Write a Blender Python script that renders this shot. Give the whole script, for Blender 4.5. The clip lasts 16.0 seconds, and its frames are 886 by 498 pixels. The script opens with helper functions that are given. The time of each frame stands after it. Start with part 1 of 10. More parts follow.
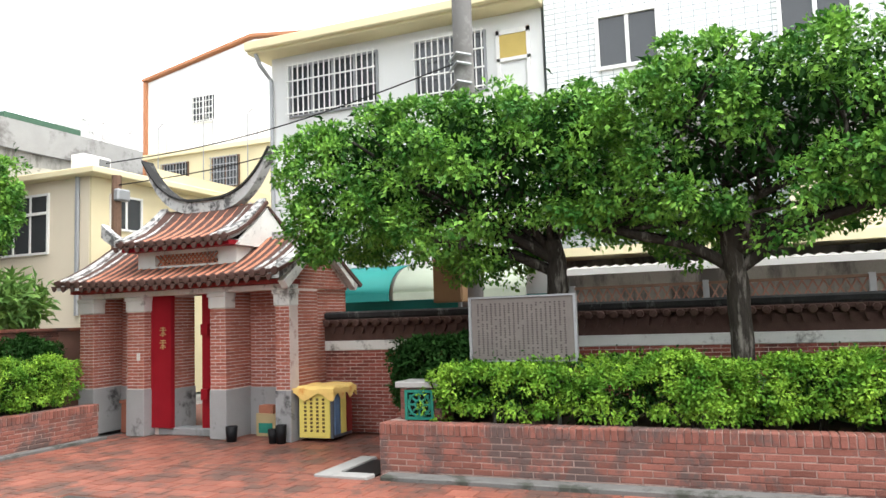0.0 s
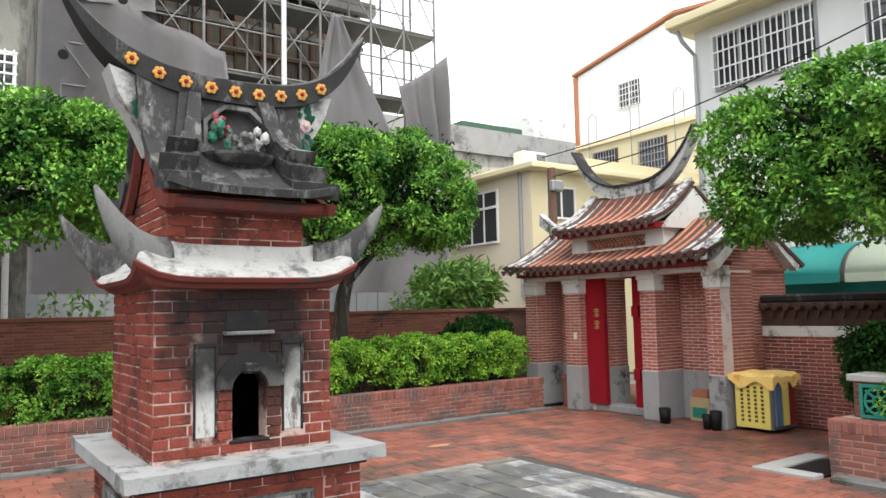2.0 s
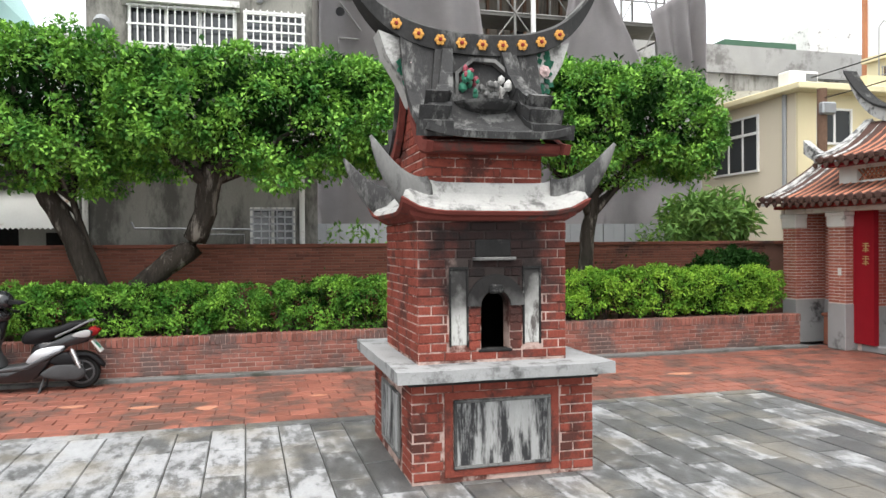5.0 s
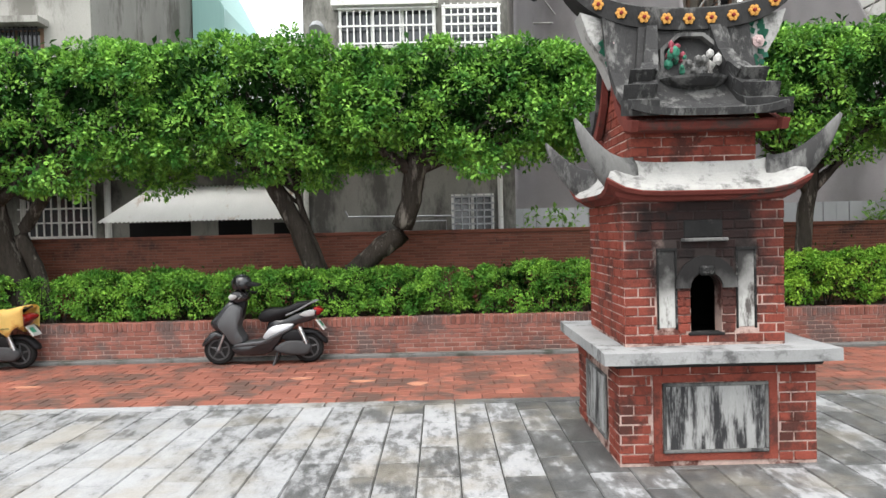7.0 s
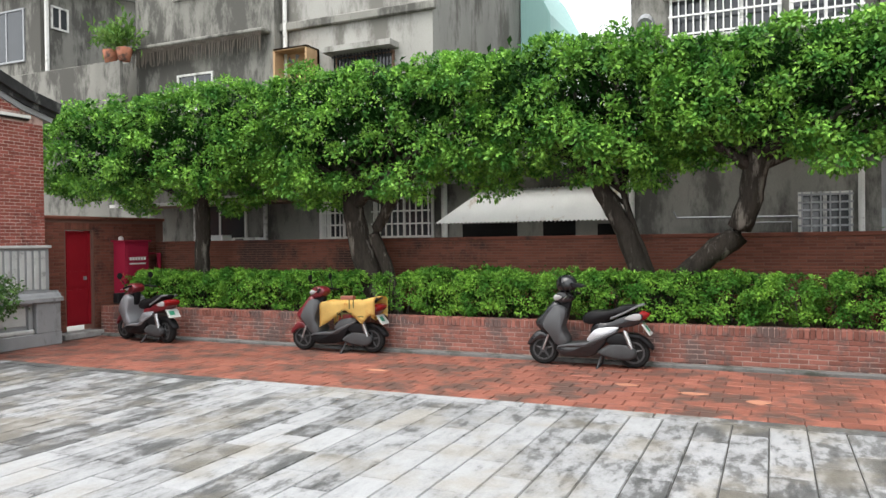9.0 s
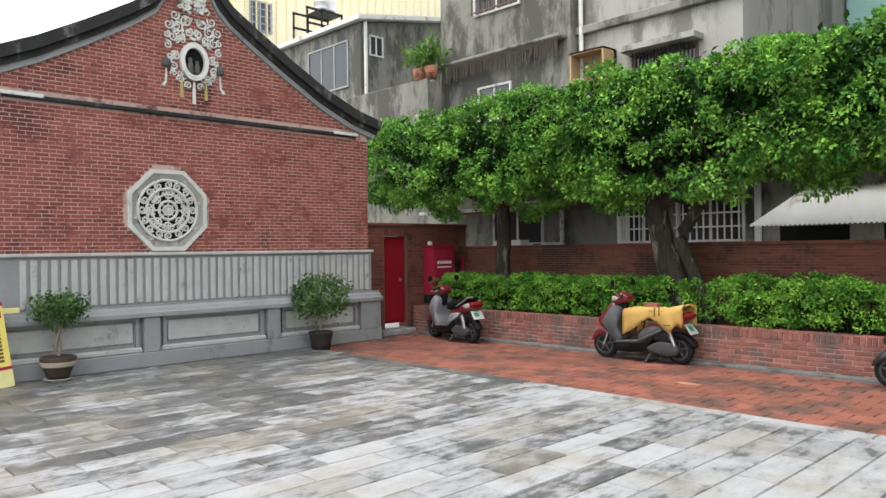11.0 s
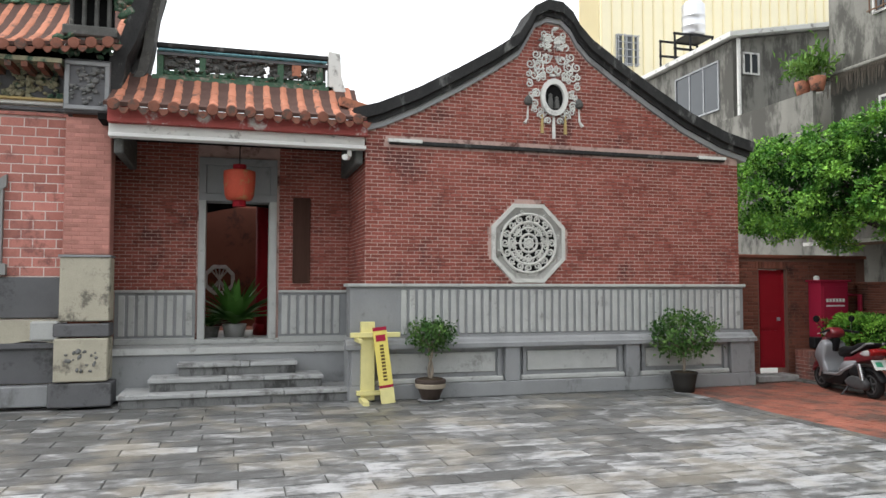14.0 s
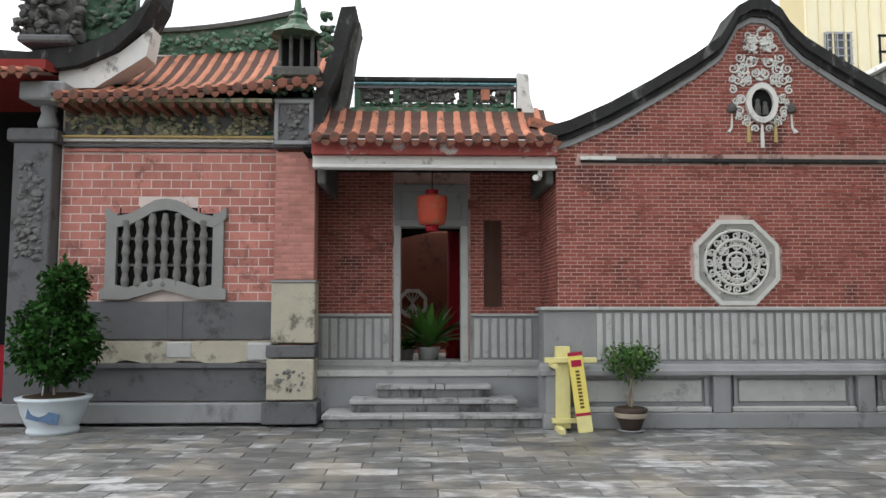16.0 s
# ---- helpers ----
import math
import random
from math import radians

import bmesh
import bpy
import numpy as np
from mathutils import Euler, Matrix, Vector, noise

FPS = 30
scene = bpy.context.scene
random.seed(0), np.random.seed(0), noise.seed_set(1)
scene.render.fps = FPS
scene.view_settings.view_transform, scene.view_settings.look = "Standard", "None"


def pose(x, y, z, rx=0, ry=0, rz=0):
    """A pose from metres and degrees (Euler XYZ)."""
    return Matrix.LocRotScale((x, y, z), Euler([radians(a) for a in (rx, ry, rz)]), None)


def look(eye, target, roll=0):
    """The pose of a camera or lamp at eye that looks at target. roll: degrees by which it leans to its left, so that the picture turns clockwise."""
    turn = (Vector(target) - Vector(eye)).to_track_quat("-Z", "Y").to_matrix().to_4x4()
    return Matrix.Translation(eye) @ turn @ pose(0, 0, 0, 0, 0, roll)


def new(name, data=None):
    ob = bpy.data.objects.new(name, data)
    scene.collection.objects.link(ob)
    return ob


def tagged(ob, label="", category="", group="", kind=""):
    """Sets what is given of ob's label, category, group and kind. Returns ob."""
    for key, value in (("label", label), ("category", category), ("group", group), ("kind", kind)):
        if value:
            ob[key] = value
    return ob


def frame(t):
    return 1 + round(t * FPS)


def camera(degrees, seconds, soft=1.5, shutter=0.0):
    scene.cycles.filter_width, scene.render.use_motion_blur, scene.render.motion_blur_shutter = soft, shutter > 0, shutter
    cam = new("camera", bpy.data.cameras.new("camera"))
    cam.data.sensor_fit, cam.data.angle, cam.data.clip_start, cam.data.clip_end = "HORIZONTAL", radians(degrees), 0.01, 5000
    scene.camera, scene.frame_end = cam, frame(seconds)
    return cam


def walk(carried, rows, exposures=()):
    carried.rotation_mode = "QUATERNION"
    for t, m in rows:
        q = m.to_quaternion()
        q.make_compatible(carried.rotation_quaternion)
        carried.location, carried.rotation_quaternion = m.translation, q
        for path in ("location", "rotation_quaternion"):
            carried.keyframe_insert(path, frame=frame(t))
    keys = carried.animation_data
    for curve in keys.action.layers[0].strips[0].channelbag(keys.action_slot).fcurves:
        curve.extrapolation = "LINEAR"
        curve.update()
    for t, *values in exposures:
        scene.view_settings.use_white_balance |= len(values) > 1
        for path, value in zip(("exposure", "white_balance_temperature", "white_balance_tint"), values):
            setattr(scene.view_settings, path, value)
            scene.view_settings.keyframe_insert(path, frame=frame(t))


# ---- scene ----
cam = camera(62.07, 16.0)
PATH = [
    (0, pose(0.185, 0.755, 1.718, 95.21, 1.95, -67.46)),
    (0.5, pose(0.180, 0.753, 1.716, 95.25, 1.76, -59.95)),
    (1, pose(0.175, 0.751, 1.714, 94.88, 1.34, -51.63)),
    (1.5, pose(0.178, 0.754, 1.716, 94.71, 1.25, -43.30)),
    (2, pose(0.226, 0.659, 1.723, 94.75, 1.28, -34.56)),
    (2.5, pose(0.250, 0.600, 1.728, 94.72, 1.15, -26.21)),
    (3, pose(0.196, 0.520, 1.730, 94.28, 0.88, -22.58)),
    (3.5, pose(0.142, 0.413, 1.728, 93.06, 0.78, -20.10)),
    (3.7, pose(0.142, 0.376, 1.727, 92.52, 0.67, -19.62)),
    (5.8, pose(0.051, -0.001, 1.709, 88.58, 0.92, -10.53)),
    (6, pose(0.031, -0.014, 1.708, 88.44, 1.13, -9.21)),
    (6.5, pose(0.004, -0.033, 1.705, 88.55, 1.50, -5.27)),
    (7, pose(0.000, 0.000, 1.700, 88.72, 1.34, -0.18)),
    (7.5, pose(-0.019, 0.036, 1.693, 88.81, 0.76, 5.44)),
    (8, pose(-0.067, 0.085, 1.686, 88.96, 0.57, 11.58)),
    (8.5, pose(-0.108, 0.167, 1.680, 89.14, 0.65, 18.05)),
    (9, pose(-0.164, 0.202, 1.677, 89.38, 0.73, 24.10)),
    (9.2, pose(-0.164, 0.197, 1.677, 89.39, 0.67, 26.83)),
    (11.3, pose(-0.606, 0.233, 1.675, 90.16, 0.66, 48.87)),
    (11.5, pose(-0.651, 0.247, 1.675, 90.23, 0.58, 50.99)),
    (12, pose(-0.562, 0.383, 1.673, 90.64, 0.42, 57.10)),
    (12.5, pose(-0.563, 0.466, 1.672, 91.31, -0.09, 62.37)),
    (13, pose(-0.628, 0.561, 1.669, 91.94, -0.27, 67.50)),
    (13.5, pose(-0.728, 0.594, 1.668, 92.45, 0.09, 71.58)),
    (14, pose(-0.777, 0.595, 1.666, 92.82, -0.09, 74.13)),
    (14.5, pose(-0.845, 0.538, 1.665, 93.25, -0.26, 76.92)),
    (15, pose(-0.883, 0.583, 1.664, 93.72, -0.36, 80.94)),
    (15.5, pose(-0.969, 0.514, 1.663, 94.17, -0.15, 84.67)),
    (16, pose(-1.036, 0.521, 1.663, 94.63, -0.00, 88.43)),
]
walk(cam, PATH, [(0, 1.42), (0.5, 1.2), (1.0, 1.14), (2.0, 1.08), (3.5, 1.12), (7, 1.14), (9, 1.06), (11.5, 0.92), (12.5, 0.9), (14, 0.82), (16, 0.72)])

# ---- light ----
world = bpy.data.worlds.new("world")
scene.world = world
world.use_nodes = True
wn = world.node_tree
for n in list(wn.nodes):
    wn.nodes.remove(n)
sky = wn.nodes.new("ShaderNodeTexSky")
sky.sky_type = "NISHITA"
sky.sun_disc = False
sky.sun_elevation = radians(58)
sky.sun_rotation = radians(200)
sky.air_density = 1.0
sky.dust_density = 6.0
sky.ozone_density = 1.0
haze = wn.nodes.new("ShaderNodeMix")
haze.data_type = "RGBA"
haze.inputs[0].default_value = 0.75
haze.inputs[7].default_value = (10.5, 10.8, 11.0, 1)
bg = wn.nodes.new("ShaderNodeBackground")
bg.inputs["Strength"].default_value = 0.125
wout = wn.nodes.new("ShaderNodeOutputWorld")
wn.links.new(sky.outputs[0], haze.inputs[6])
wn.links.new(haze.outputs[2], bg.inputs[0])
wn.links.new(bg.outputs[0], wout.inputs[0])
sun = new("sun", bpy.data.lights.new("sun", "SUN"))
sun.data.energy = 1.1
sun.data.angle = radians(35)
sun.data.color = (1.0, 0.985, 0.965)
sun.matrix_world = look((-3, -9, 24), (0, 0, 0))


# ---- materials ----
def material(name, color, rough=0.85, metal=0.0, var=0.25, scale=3.0, fine=60.0, bump=0.15, dirt=None, dirt_scale=0.8,
             dirt_amount=0.0, tilt=(1, 1, 1), rnd=0.0, spec=0.1):
    """A weathered surface: base colour, variation at two scales, stains of a second colour, fine relief."""
    m = bpy.data.materials.new(name)
    m.use_nodes = True
    nt = m.node_tree
    bsdf = nt.nodes["Principled BSDF"]
    bsdf.inputs["Roughness"].default_value = rough
    bsdf.inputs["Metallic"].default_value = metal
    bsdf.inputs["Specular IOR Level"].default_value = spec
    geo = nt.nodes.new("ShaderNodeNewGeometry")
    mapping = nt.nodes.new("ShaderNodeMapping")
    mapping.inputs["Scale"].default_value = tilt
    nt.links.new(geo.outputs["Position"], mapping.inputs["Vector"])

    def noise_at(sc, detail=5.0, rough_n=0.6):
        n = nt.nodes.new("ShaderNodeTexNoise")
        n.inputs["Scale"].default_value = sc
        n.inputs["Detail"].default_value = detail
        n.inputs["Roughness"].default_value = rough_n
        nt.links.new(mapping.outputs[0], n.inputs["Vector"])
        return n

    def math_node(op, a, b):
        n = nt.nodes.new("ShaderNodeMath")
        n.operation = op
        for i, v in enumerate((a, b)):
            if isinstance(v, (int, float)):
                n.inputs[i].default_value = v
            else:
                nt.links.new(v, n.inputs[i])
        return n.outputs[0]

    big, small = noise_at(scale), noise_at(fine, 3.0)
    v = math_node("ADD", math_node("MULTIPLY", math_node("SUBTRACT", big.outputs[0], 0.5), 2.2 * var),
                  math_node("MULTIPLY", math_node("SUBTRACT", small.outputs[0], 0.5), 1.4 * var))
    if rnd:
        info = nt.nodes.new("ShaderNodeObjectInfo")
        r = math_node("ADD", info.outputs["Random"], geo.outputs["Random Per Island"])
        r = math_node("FRACT", r, 0.0)
        v = math_node("ADD", v, math_node("MULTIPLY", math_node("SUBTRACT", r, 0.5), 2.0 * rnd))
    v = math_node("ADD", v, 1.0)
    mul = nt.nodes.new("ShaderNodeMix")
    mul.data_type, mul.blend_type = "RGBA", "MULTIPLY"
    mul.inputs[0].default_value = 1.0
    mul.inputs[6].default_value = (*color, 1)
    nt.links.new(v, mul.inputs[7])
    col = mul.outputs[2]
    if dirt:
        d = noise_at(dirt_scale, 8.0, 0.72)
        ramp = nt.nodes.new("ShaderNodeMapRange")
        ramp.inputs["From Min"].default_value = 0.60 - 0.3 * dirt_amount
        ramp.inputs["From Max"].default_value = 0.70 - 0.3 * dirt_amount
        nt.links.new(d.outputs[0], ramp.inputs["Value"])
        mix = nt.nodes.new("ShaderNodeMix")
        mix.data_type = "RGBA"
        mix.inputs[7].default_value = (*dirt, 1)
        nt.links.new(ramp.outputs[0], mix.inputs[0])
        nt.links.new(col, mix.inputs[6])
        col = mix.outputs[2]
    nt.links.new(col, bsdf.inputs["Base Color"])
    if bump:
        b = nt.nodes.new("ShaderNodeBump")
        b.inputs["Strength"].default_value = bump
        b.inputs["Distance"].default_value = 0.02
        nt.links.new(small.outputs[0], b.inputs["Height"])
        nt.links.new(b.outputs[0], bsdf.inputs["Normal"])
    return m


def leaf_material(name, color, young, gloss=0.5, spec=0.12):
    m = bpy.data.materials.new(name)
    m.use_nodes = True
    nt = m.node_tree
    bsdf = nt.nodes["Principled BSDF"]
    geo = nt.nodes.new("ShaderNodeNewGeometry")
    mr = nt.nodes.new("ShaderNodeMapRange")
    mr.inputs["From Min"].default_value, mr.inputs["From Max"].default_value = 0.0, 1.0
    mr.inputs["To Min"].default_value, mr.inputs["To Max"].default_value = 0.15, 0.75
    nt.links.new(geo.outputs["Random Per Island"], mr.inputs["Value"])
    big = nt.nodes.new("ShaderNodeTexNoise")
    big.inputs["Scale"].default_value = 3.5
    nt.links.new(geo.outputs["Position"], big.inputs["Vector"])
    mul = nt.nodes.new("ShaderNodeMath")
    mul.operation = "MULTIPLY"
    clump = nt.nodes.new("ShaderNodeMapRange")
    clump.inputs["From Min"].default_value, clump.inputs["From Max"].default_value = 0.36, 0.66
    nt.links.new(big.outputs[0], clump.inputs["Value"])
    nt.links.new(mr.outputs[0], mul.inputs[0])
    nt.links.new(clump.outputs[0], mul.inputs[1])
    mul2 = nt.nodes.new("ShaderNodeMath")
    mul2.operation = "MULTIPLY"
    mul2.inputs[1].default_value = 1.5
    nt.links.new(mul.outputs[0], mul2.inputs[0])
    mix = nt.nodes.new("ShaderNodeMix")
    mix.data_type = "RGBA"
    mix.inputs[6].default_value = (*color, 1)
    mix.inputs[7].default_value = (*young, 1)
    nt.links.new(mul2.outputs[0], mix.inputs[0])
    nt.links.new(mix.outputs[2], bsdf.inputs["Base Color"])
    bsdf.inputs["Roughness"].default_value = gloss
    bsdf.inputs["Specular IOR Level"].default_value = spec
    tr = nt.nodes.new("ShaderNodeBsdfTranslucent")
    nt.links.new(mix.outputs[2], tr.inputs[0])
    ms = nt.nodes.new("ShaderNodeMixShader")
    ms.inputs[0].default_value = 0.18
    nt.links.new(bsdf.outputs[0], ms.inputs[1])
    nt.links.new(tr.outputs[0], ms.inputs[2])
    nt.links.new(ms.outputs[0], nt.nodes["Material Output"].inputs["Surface"])
    return m



def slab_material(name, dark, light):
    """Stone paving gone dark with age, rubbed pale where people cross it and on single slabs."""
    m = bpy.data.materials.new(name)
    m.use_nodes = True
    nt = m.node_tree
    bsdf = nt.nodes["Principled BSDF"]
    bsdf.inputs["Specular IOR Level"].default_value = 0.35
    geo = nt.nodes.new("ShaderNodeNewGeometry")
    info = nt.nodes.new("ShaderNodeObjectInfo")
    xyz = nt.nodes.new("ShaderNodeSeparateXYZ")
    nt.links.new(geo.outputs["Position"], xyz.inputs[0])

    def calc(op, a, b=0.0):
        n = nt.nodes.new("ShaderNodeMath")
        n.operation = op
        for i, v in enumerate((a, b)):
            if isinstance(v, (int, float)):
                n.inputs[i].default_value = v
            else:
                nt.links.new(v, n.inputs[i])
        return n.outputs[0]

    def noise_at(scale, stretch, detail, rough):
        mp = nt.nodes.new("ShaderNodeMapping")
        mp.inputs["Scale"].default_value = stretch
        nt.links.new(geo.outputs["Position"], mp.inputs["Vector"])
        n = nt.nodes.new("ShaderNodeTexNoise")
        n.inputs["Scale"].default_value = scale
        n.inputs["Detail"].default_value = detail
        n.inputs["Roughness"].default_value = rough
        nt.links.new(mp.outputs[0], n.inputs["Vector"])
        return calc("SUBTRACT", n.outputs[0], 0.5)

    def ramp(v, a, b, c, d):
        n = nt.nodes.new("ShaderNodeMapRange")
        n.interpolation_type = "SMOOTHSTEP"
        for key, val in (("From Min", a), ("From Max", b), ("To Min", c), ("To Max", d)):
            n.inputs[key].default_value = val
        nt.links.new(v, n.inputs["Value"])
        return n.outputs[0]

    single = calc("SUBTRACT", calc("FRACT", calc("ADD", info.outputs["Random"], geo.outputs["Random Per Island"])), 0.5)
    wide = noise_at(0.55, (1, 1, 1), 3.0, 0.5)
    stain = calc("ADD", calc("MULTIPLY", noise_at(3.4, (1.8, 0.7, 1), 10.0, 0.74), 0.9), calc("MULTIPLY", noise_at(11.0, (1.2, 0.6, 1), 6.0, 0.7), 0.35))
    grain = noise_at(55.0, (1, 1, 1), 3.0, 0.6)
    wear = ramp(calc("ABSOLUTE", calc("ADD", xyz.outputs[0], 3.5)), 1.7, 4.6, 0.07, -0.055)
    v = calc("ADD", calc("ADD", stain, calc("MULTIPLY", single, 0.13)), calc("ADD", calc("MULTIPLY", wide, 0.35), wear))
    mask = calc("ADD", calc("MULTIPLY", ramp(v, -0.02, 0.05, 0.0, 1.0), 0.42), calc("MULTIPLY", ramp(calc("ADD", v, calc("MULTIPLY", single, 0.06)), -0.17, 0.17, 0.0, 1.0), 0.58))
    mix = nt.nodes.new("ShaderNodeMix")
    mix.data_type = "RGBA"
    mix.inputs[6].default_value = (*dark, 1)
    mix.inputs[7].default_value = (*light, 1)
    nt.links.new(mask, mix.inputs[0])
    warm = nt.nodes.new("ShaderNodeMix")
    warm.data_type = "RGBA"
    warm.inputs[7].default_value = (0.235, 0.212, 0.17, 1)
    nt.links.new(ramp(noise_at(1.3, (1, 1, 1), 5.0, 0.6), -0.04, 0.16, 0.0, 0.55), warm.inputs[0])
    nt.links.new(mix.outputs[2], warm.inputs[6])
    shade = nt.nodes.new("ShaderNodeMix")
    shade.data_type, shade.blend_type = "RGBA", "MULTIPLY"
    shade.inputs[0].default_value = 1.0
    fine = calc("ADD", calc("ADD", 1.0, calc("MULTIPLY", single, 0.24)), calc("ADD", calc("MULTIPLY", grain, 0.5), calc("MULTIPLY", stain, 0.7)))
    nt.links.new(warm.outputs[2], shade.inputs[6])
    nt.links.new(fine, shade.inputs[7])
    nt.links.new(shade.outputs[2], bsdf.inputs["Base Color"])
    nt.links.new(ramp(v, -0.1, 0.1, 0.42, 0.6), bsdf.inputs["Roughness"])
    b = nt.nodes.new("ShaderNodeBump")
    b.inputs["Strength"].default_value = 0.25
    b.inputs["Distance"].default_value = 0.02
    nt.links.new(calc("ADD", grain, calc("MULTIPLY", stain, 1.5)), b.inputs["Height"])
    nt.links.new(b.outputs[0], bsdf.inputs["Normal"])
    return m


M = {}
M["brick"] = material("red brick", (0.265, 0.084, 0.066), var=0.22, scale=1.5, rnd=0.22, dirt=(0.12, 0.045, 0.04), dirt_scale=1.1, dirt_amount=0.2, bump=0.3)
M["mortar"] = material("lime mortar", (0.56, 0.43, 0.38), var=0.3, scale=5, dirt=(0.15, 0.08, 0.07), dirt_scale=3, dirt_amount=0.22)
M["mortar_dark"] = material("dark mortar", (0.16, 0.09, 0.07), var=0.2)
M["kiln_brick"] = material("burner red brick", (0.215, 0.056, 0.04), var=0.34, scale=4, rnd=0.2, dirt=(0.085, 0.036, 0.03), dirt_scale=2.6, dirt_amount=0.3, bump=0.45)
M["kiln_mortar"] = material("worn burner mortar", (0.46, 0.34, 0.30), var=0.35, scale=7, dirt=(0.11, 0.045, 0.036), dirt_scale=3.6, dirt_amount=0.42)
M["temple_mortar"] = material("grey-pink temple mortar", (0.47, 0.33, 0.29), var=0.3, scale=5, dirt=(0.14, 0.07, 0.06), dirt_scale=2, dirt_amount=0.25)
M["planter_brick"] = material("weathered planter brick", (0.24, 0.10, 0.078), var=0.28, scale=2.5, rnd=0.26, dirt=(0.12, 0.085, 0.078), dirt_scale=1.9, dirt_amount=0.38, bump=0.4)
M["thin_brick"] = material("thin wall brick", (0.17, 0.065, 0.045), var=0.2, scale=1.2, rnd=0.2, dirt=(0.06, 0.035, 0.03), dirt_scale=1.0, dirt_amount=0.25)
M["pink_brick"] = material("pale red block", (0.46, 0.195, 0.16), var=0.28, scale=5, rnd=0.2, dirt=(0.26, 0.12, 0.105), dirt_scale=2.5, dirt_amount=0.25)
M["white_mortar"] = material("white pointing", (0.64, 0.54, 0.50), var=0.25, dirt=(0.36, 0.2, 0.17), dirt_scale=2.5, dirt_amount=0.2)
M["gate_brick"] = material("gate brick", (0.34, 0.125, 0.09), var=0.15, scale=2, rnd=0.15)
M["stone"] = material("grey granite", (0.27, 0.275, 0.28), var=0.2, scale=2.5, fine=90, dirt=(0.17, 0.17, 0.17), dirt_scale=2.2, dirt_amount=0.1, tilt=(1, 1, 0.6))
M["stone_pale"] = material("pale carved stone", (0.43, 0.435, 0.42), var=0.18, scale=4, dirt=(0.26, 0.26, 0.245), dirt_scale=3, dirt_amount=0.12)
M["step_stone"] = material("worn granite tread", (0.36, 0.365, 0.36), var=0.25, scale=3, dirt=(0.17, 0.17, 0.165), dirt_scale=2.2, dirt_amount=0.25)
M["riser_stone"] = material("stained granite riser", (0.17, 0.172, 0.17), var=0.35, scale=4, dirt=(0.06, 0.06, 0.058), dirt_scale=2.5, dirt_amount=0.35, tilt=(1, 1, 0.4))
M["stone_dark"] = material("dark stone", (0.13, 0.13, 0.135), var=0.18, scale=3, dirt=(0.07, 0.07, 0.07), dirt_scale=2, dirt_amount=0.2)
M["slab"] = slab_material("grey paving slab", (0.085, 0.087, 0.086), (0.30, 0.305, 0.31))
M["slab_bed"] = material("dark paving joint", (0.07, 0.07, 0.066), var=0.25)
M["paver"] = material("red clay paver", (0.25, 0.092, 0.064), rough=0.5, var=0.34, scale=5, rnd=0.2, dirt=(0.105, 0.062, 0.05), dirt_scale=1.6, dirt_amount=0.42, spec=0.35)
M["paver_bed"] = material("paver joint", (0.15, 0.075, 0.06), var=0.25)
M["concrete"] = material("grey concrete", (0.33, 0.33, 0.32), var=0.16, scale=1.2, dirt=(0.17, 0.165, 0.16), dirt_scale=0.5, dirt_amount=0.3)
M["kiln_cement"] = material("weathered cement", (0.165, 0.165, 0.16), var=0.3, scale=5, dirt=(0.05, 0.05, 0.05), dirt_scale=3.4, dirt_amount=0.42, tilt=(1, 1, 0.35))
M["kiln_dark"] = material("blackened cement", (0.034, 0.034, 0.034), var=0.5, scale=5, dirt=(0.14, 0.14, 0.136), dirt_scale=3.6, dirt_amount=0.12, tilt=(1, 1, 0.5))
M["kiln_white"] = material("whitewashed cement", (0.46, 0.46, 0.44), var=0.2, scale=5, dirt=(0.10, 0.09, 0.085), dirt_scale=5, dirt_amount=0.3, tilt=(1.6, 1.6, 0.5))
M["kiln_roof"] = material("rain-streaked blackened cement", (0.042, 0.042, 0.042), var=0.5, scale=5, dirt=(0.145, 0.145, 0.14), dirt_scale=4.2, dirt_amount=0.3, tilt=(1.6, 1.6, 0.6))
M["soot_stone"] = material("sooty carved cement", (0.02, 0.02, 0.02), var=0.4, scale=8, dirt=(0.12, 0.12, 0.115), dirt_scale=9, dirt_amount=0.15)
M["planter_mortar"] = material("grey planter mortar", (0.36, 0.26, 0.23), var=0.3, scale=5, dirt=(0.14, 0.08, 0.07), dirt_scale=3, dirt_amount=0.35)
M["soot"] = material("soot", (0.008, 0.008, 0.008), var=0.3, rough=1.0)
M["wall_grey"] = material("stained cement wall", (0.34, 0.335, 0.31), var=0.22, scale=1.4, dirt=(0.17, 0.165, 0.148), dirt_scale=1.1, dirt_amount=0.38, tilt=(1, 1, 0.3), bump=0.1)
# Dirty cement; its dark tone also imitates shade on walls under canopies.
M["wall_dark"] = material("dirty and shaded cement wall", (0.23, 0.226, 0.203), var=0.28, scale=1.5, dirt=(0.095, 0.093, 0.084), dirt_scale=1.2, dirt_amount=0.42, tilt=(1, 1, 0.35), bump=0.1)
M["wall_cream"] = material("cream painted wall", (0.72, 0.64, 0.42), var=0.06, scale=0.8, bump=0.05)
M["wall_beige"] = material("beige painted wall", (0.72, 0.64, 0.50), var=0.06, scale=0.7, bump=0.05)
M["wall_white"] = material("white painted wall", (0.80, 0.80, 0.79), var=0.04, scale=0.6, bump=0.04)
M["white_paint"] = material("white paint", (0.78, 0.78, 0.76), rough=0.6, var=0.06)
M["white_worn"] = material("worn white plaster", (0.66, 0.66, 0.63), var=0.12, scale=4, dirt=(0.22, 0.21, 0.2), dirt_scale=3, dirt_amount=0.15)
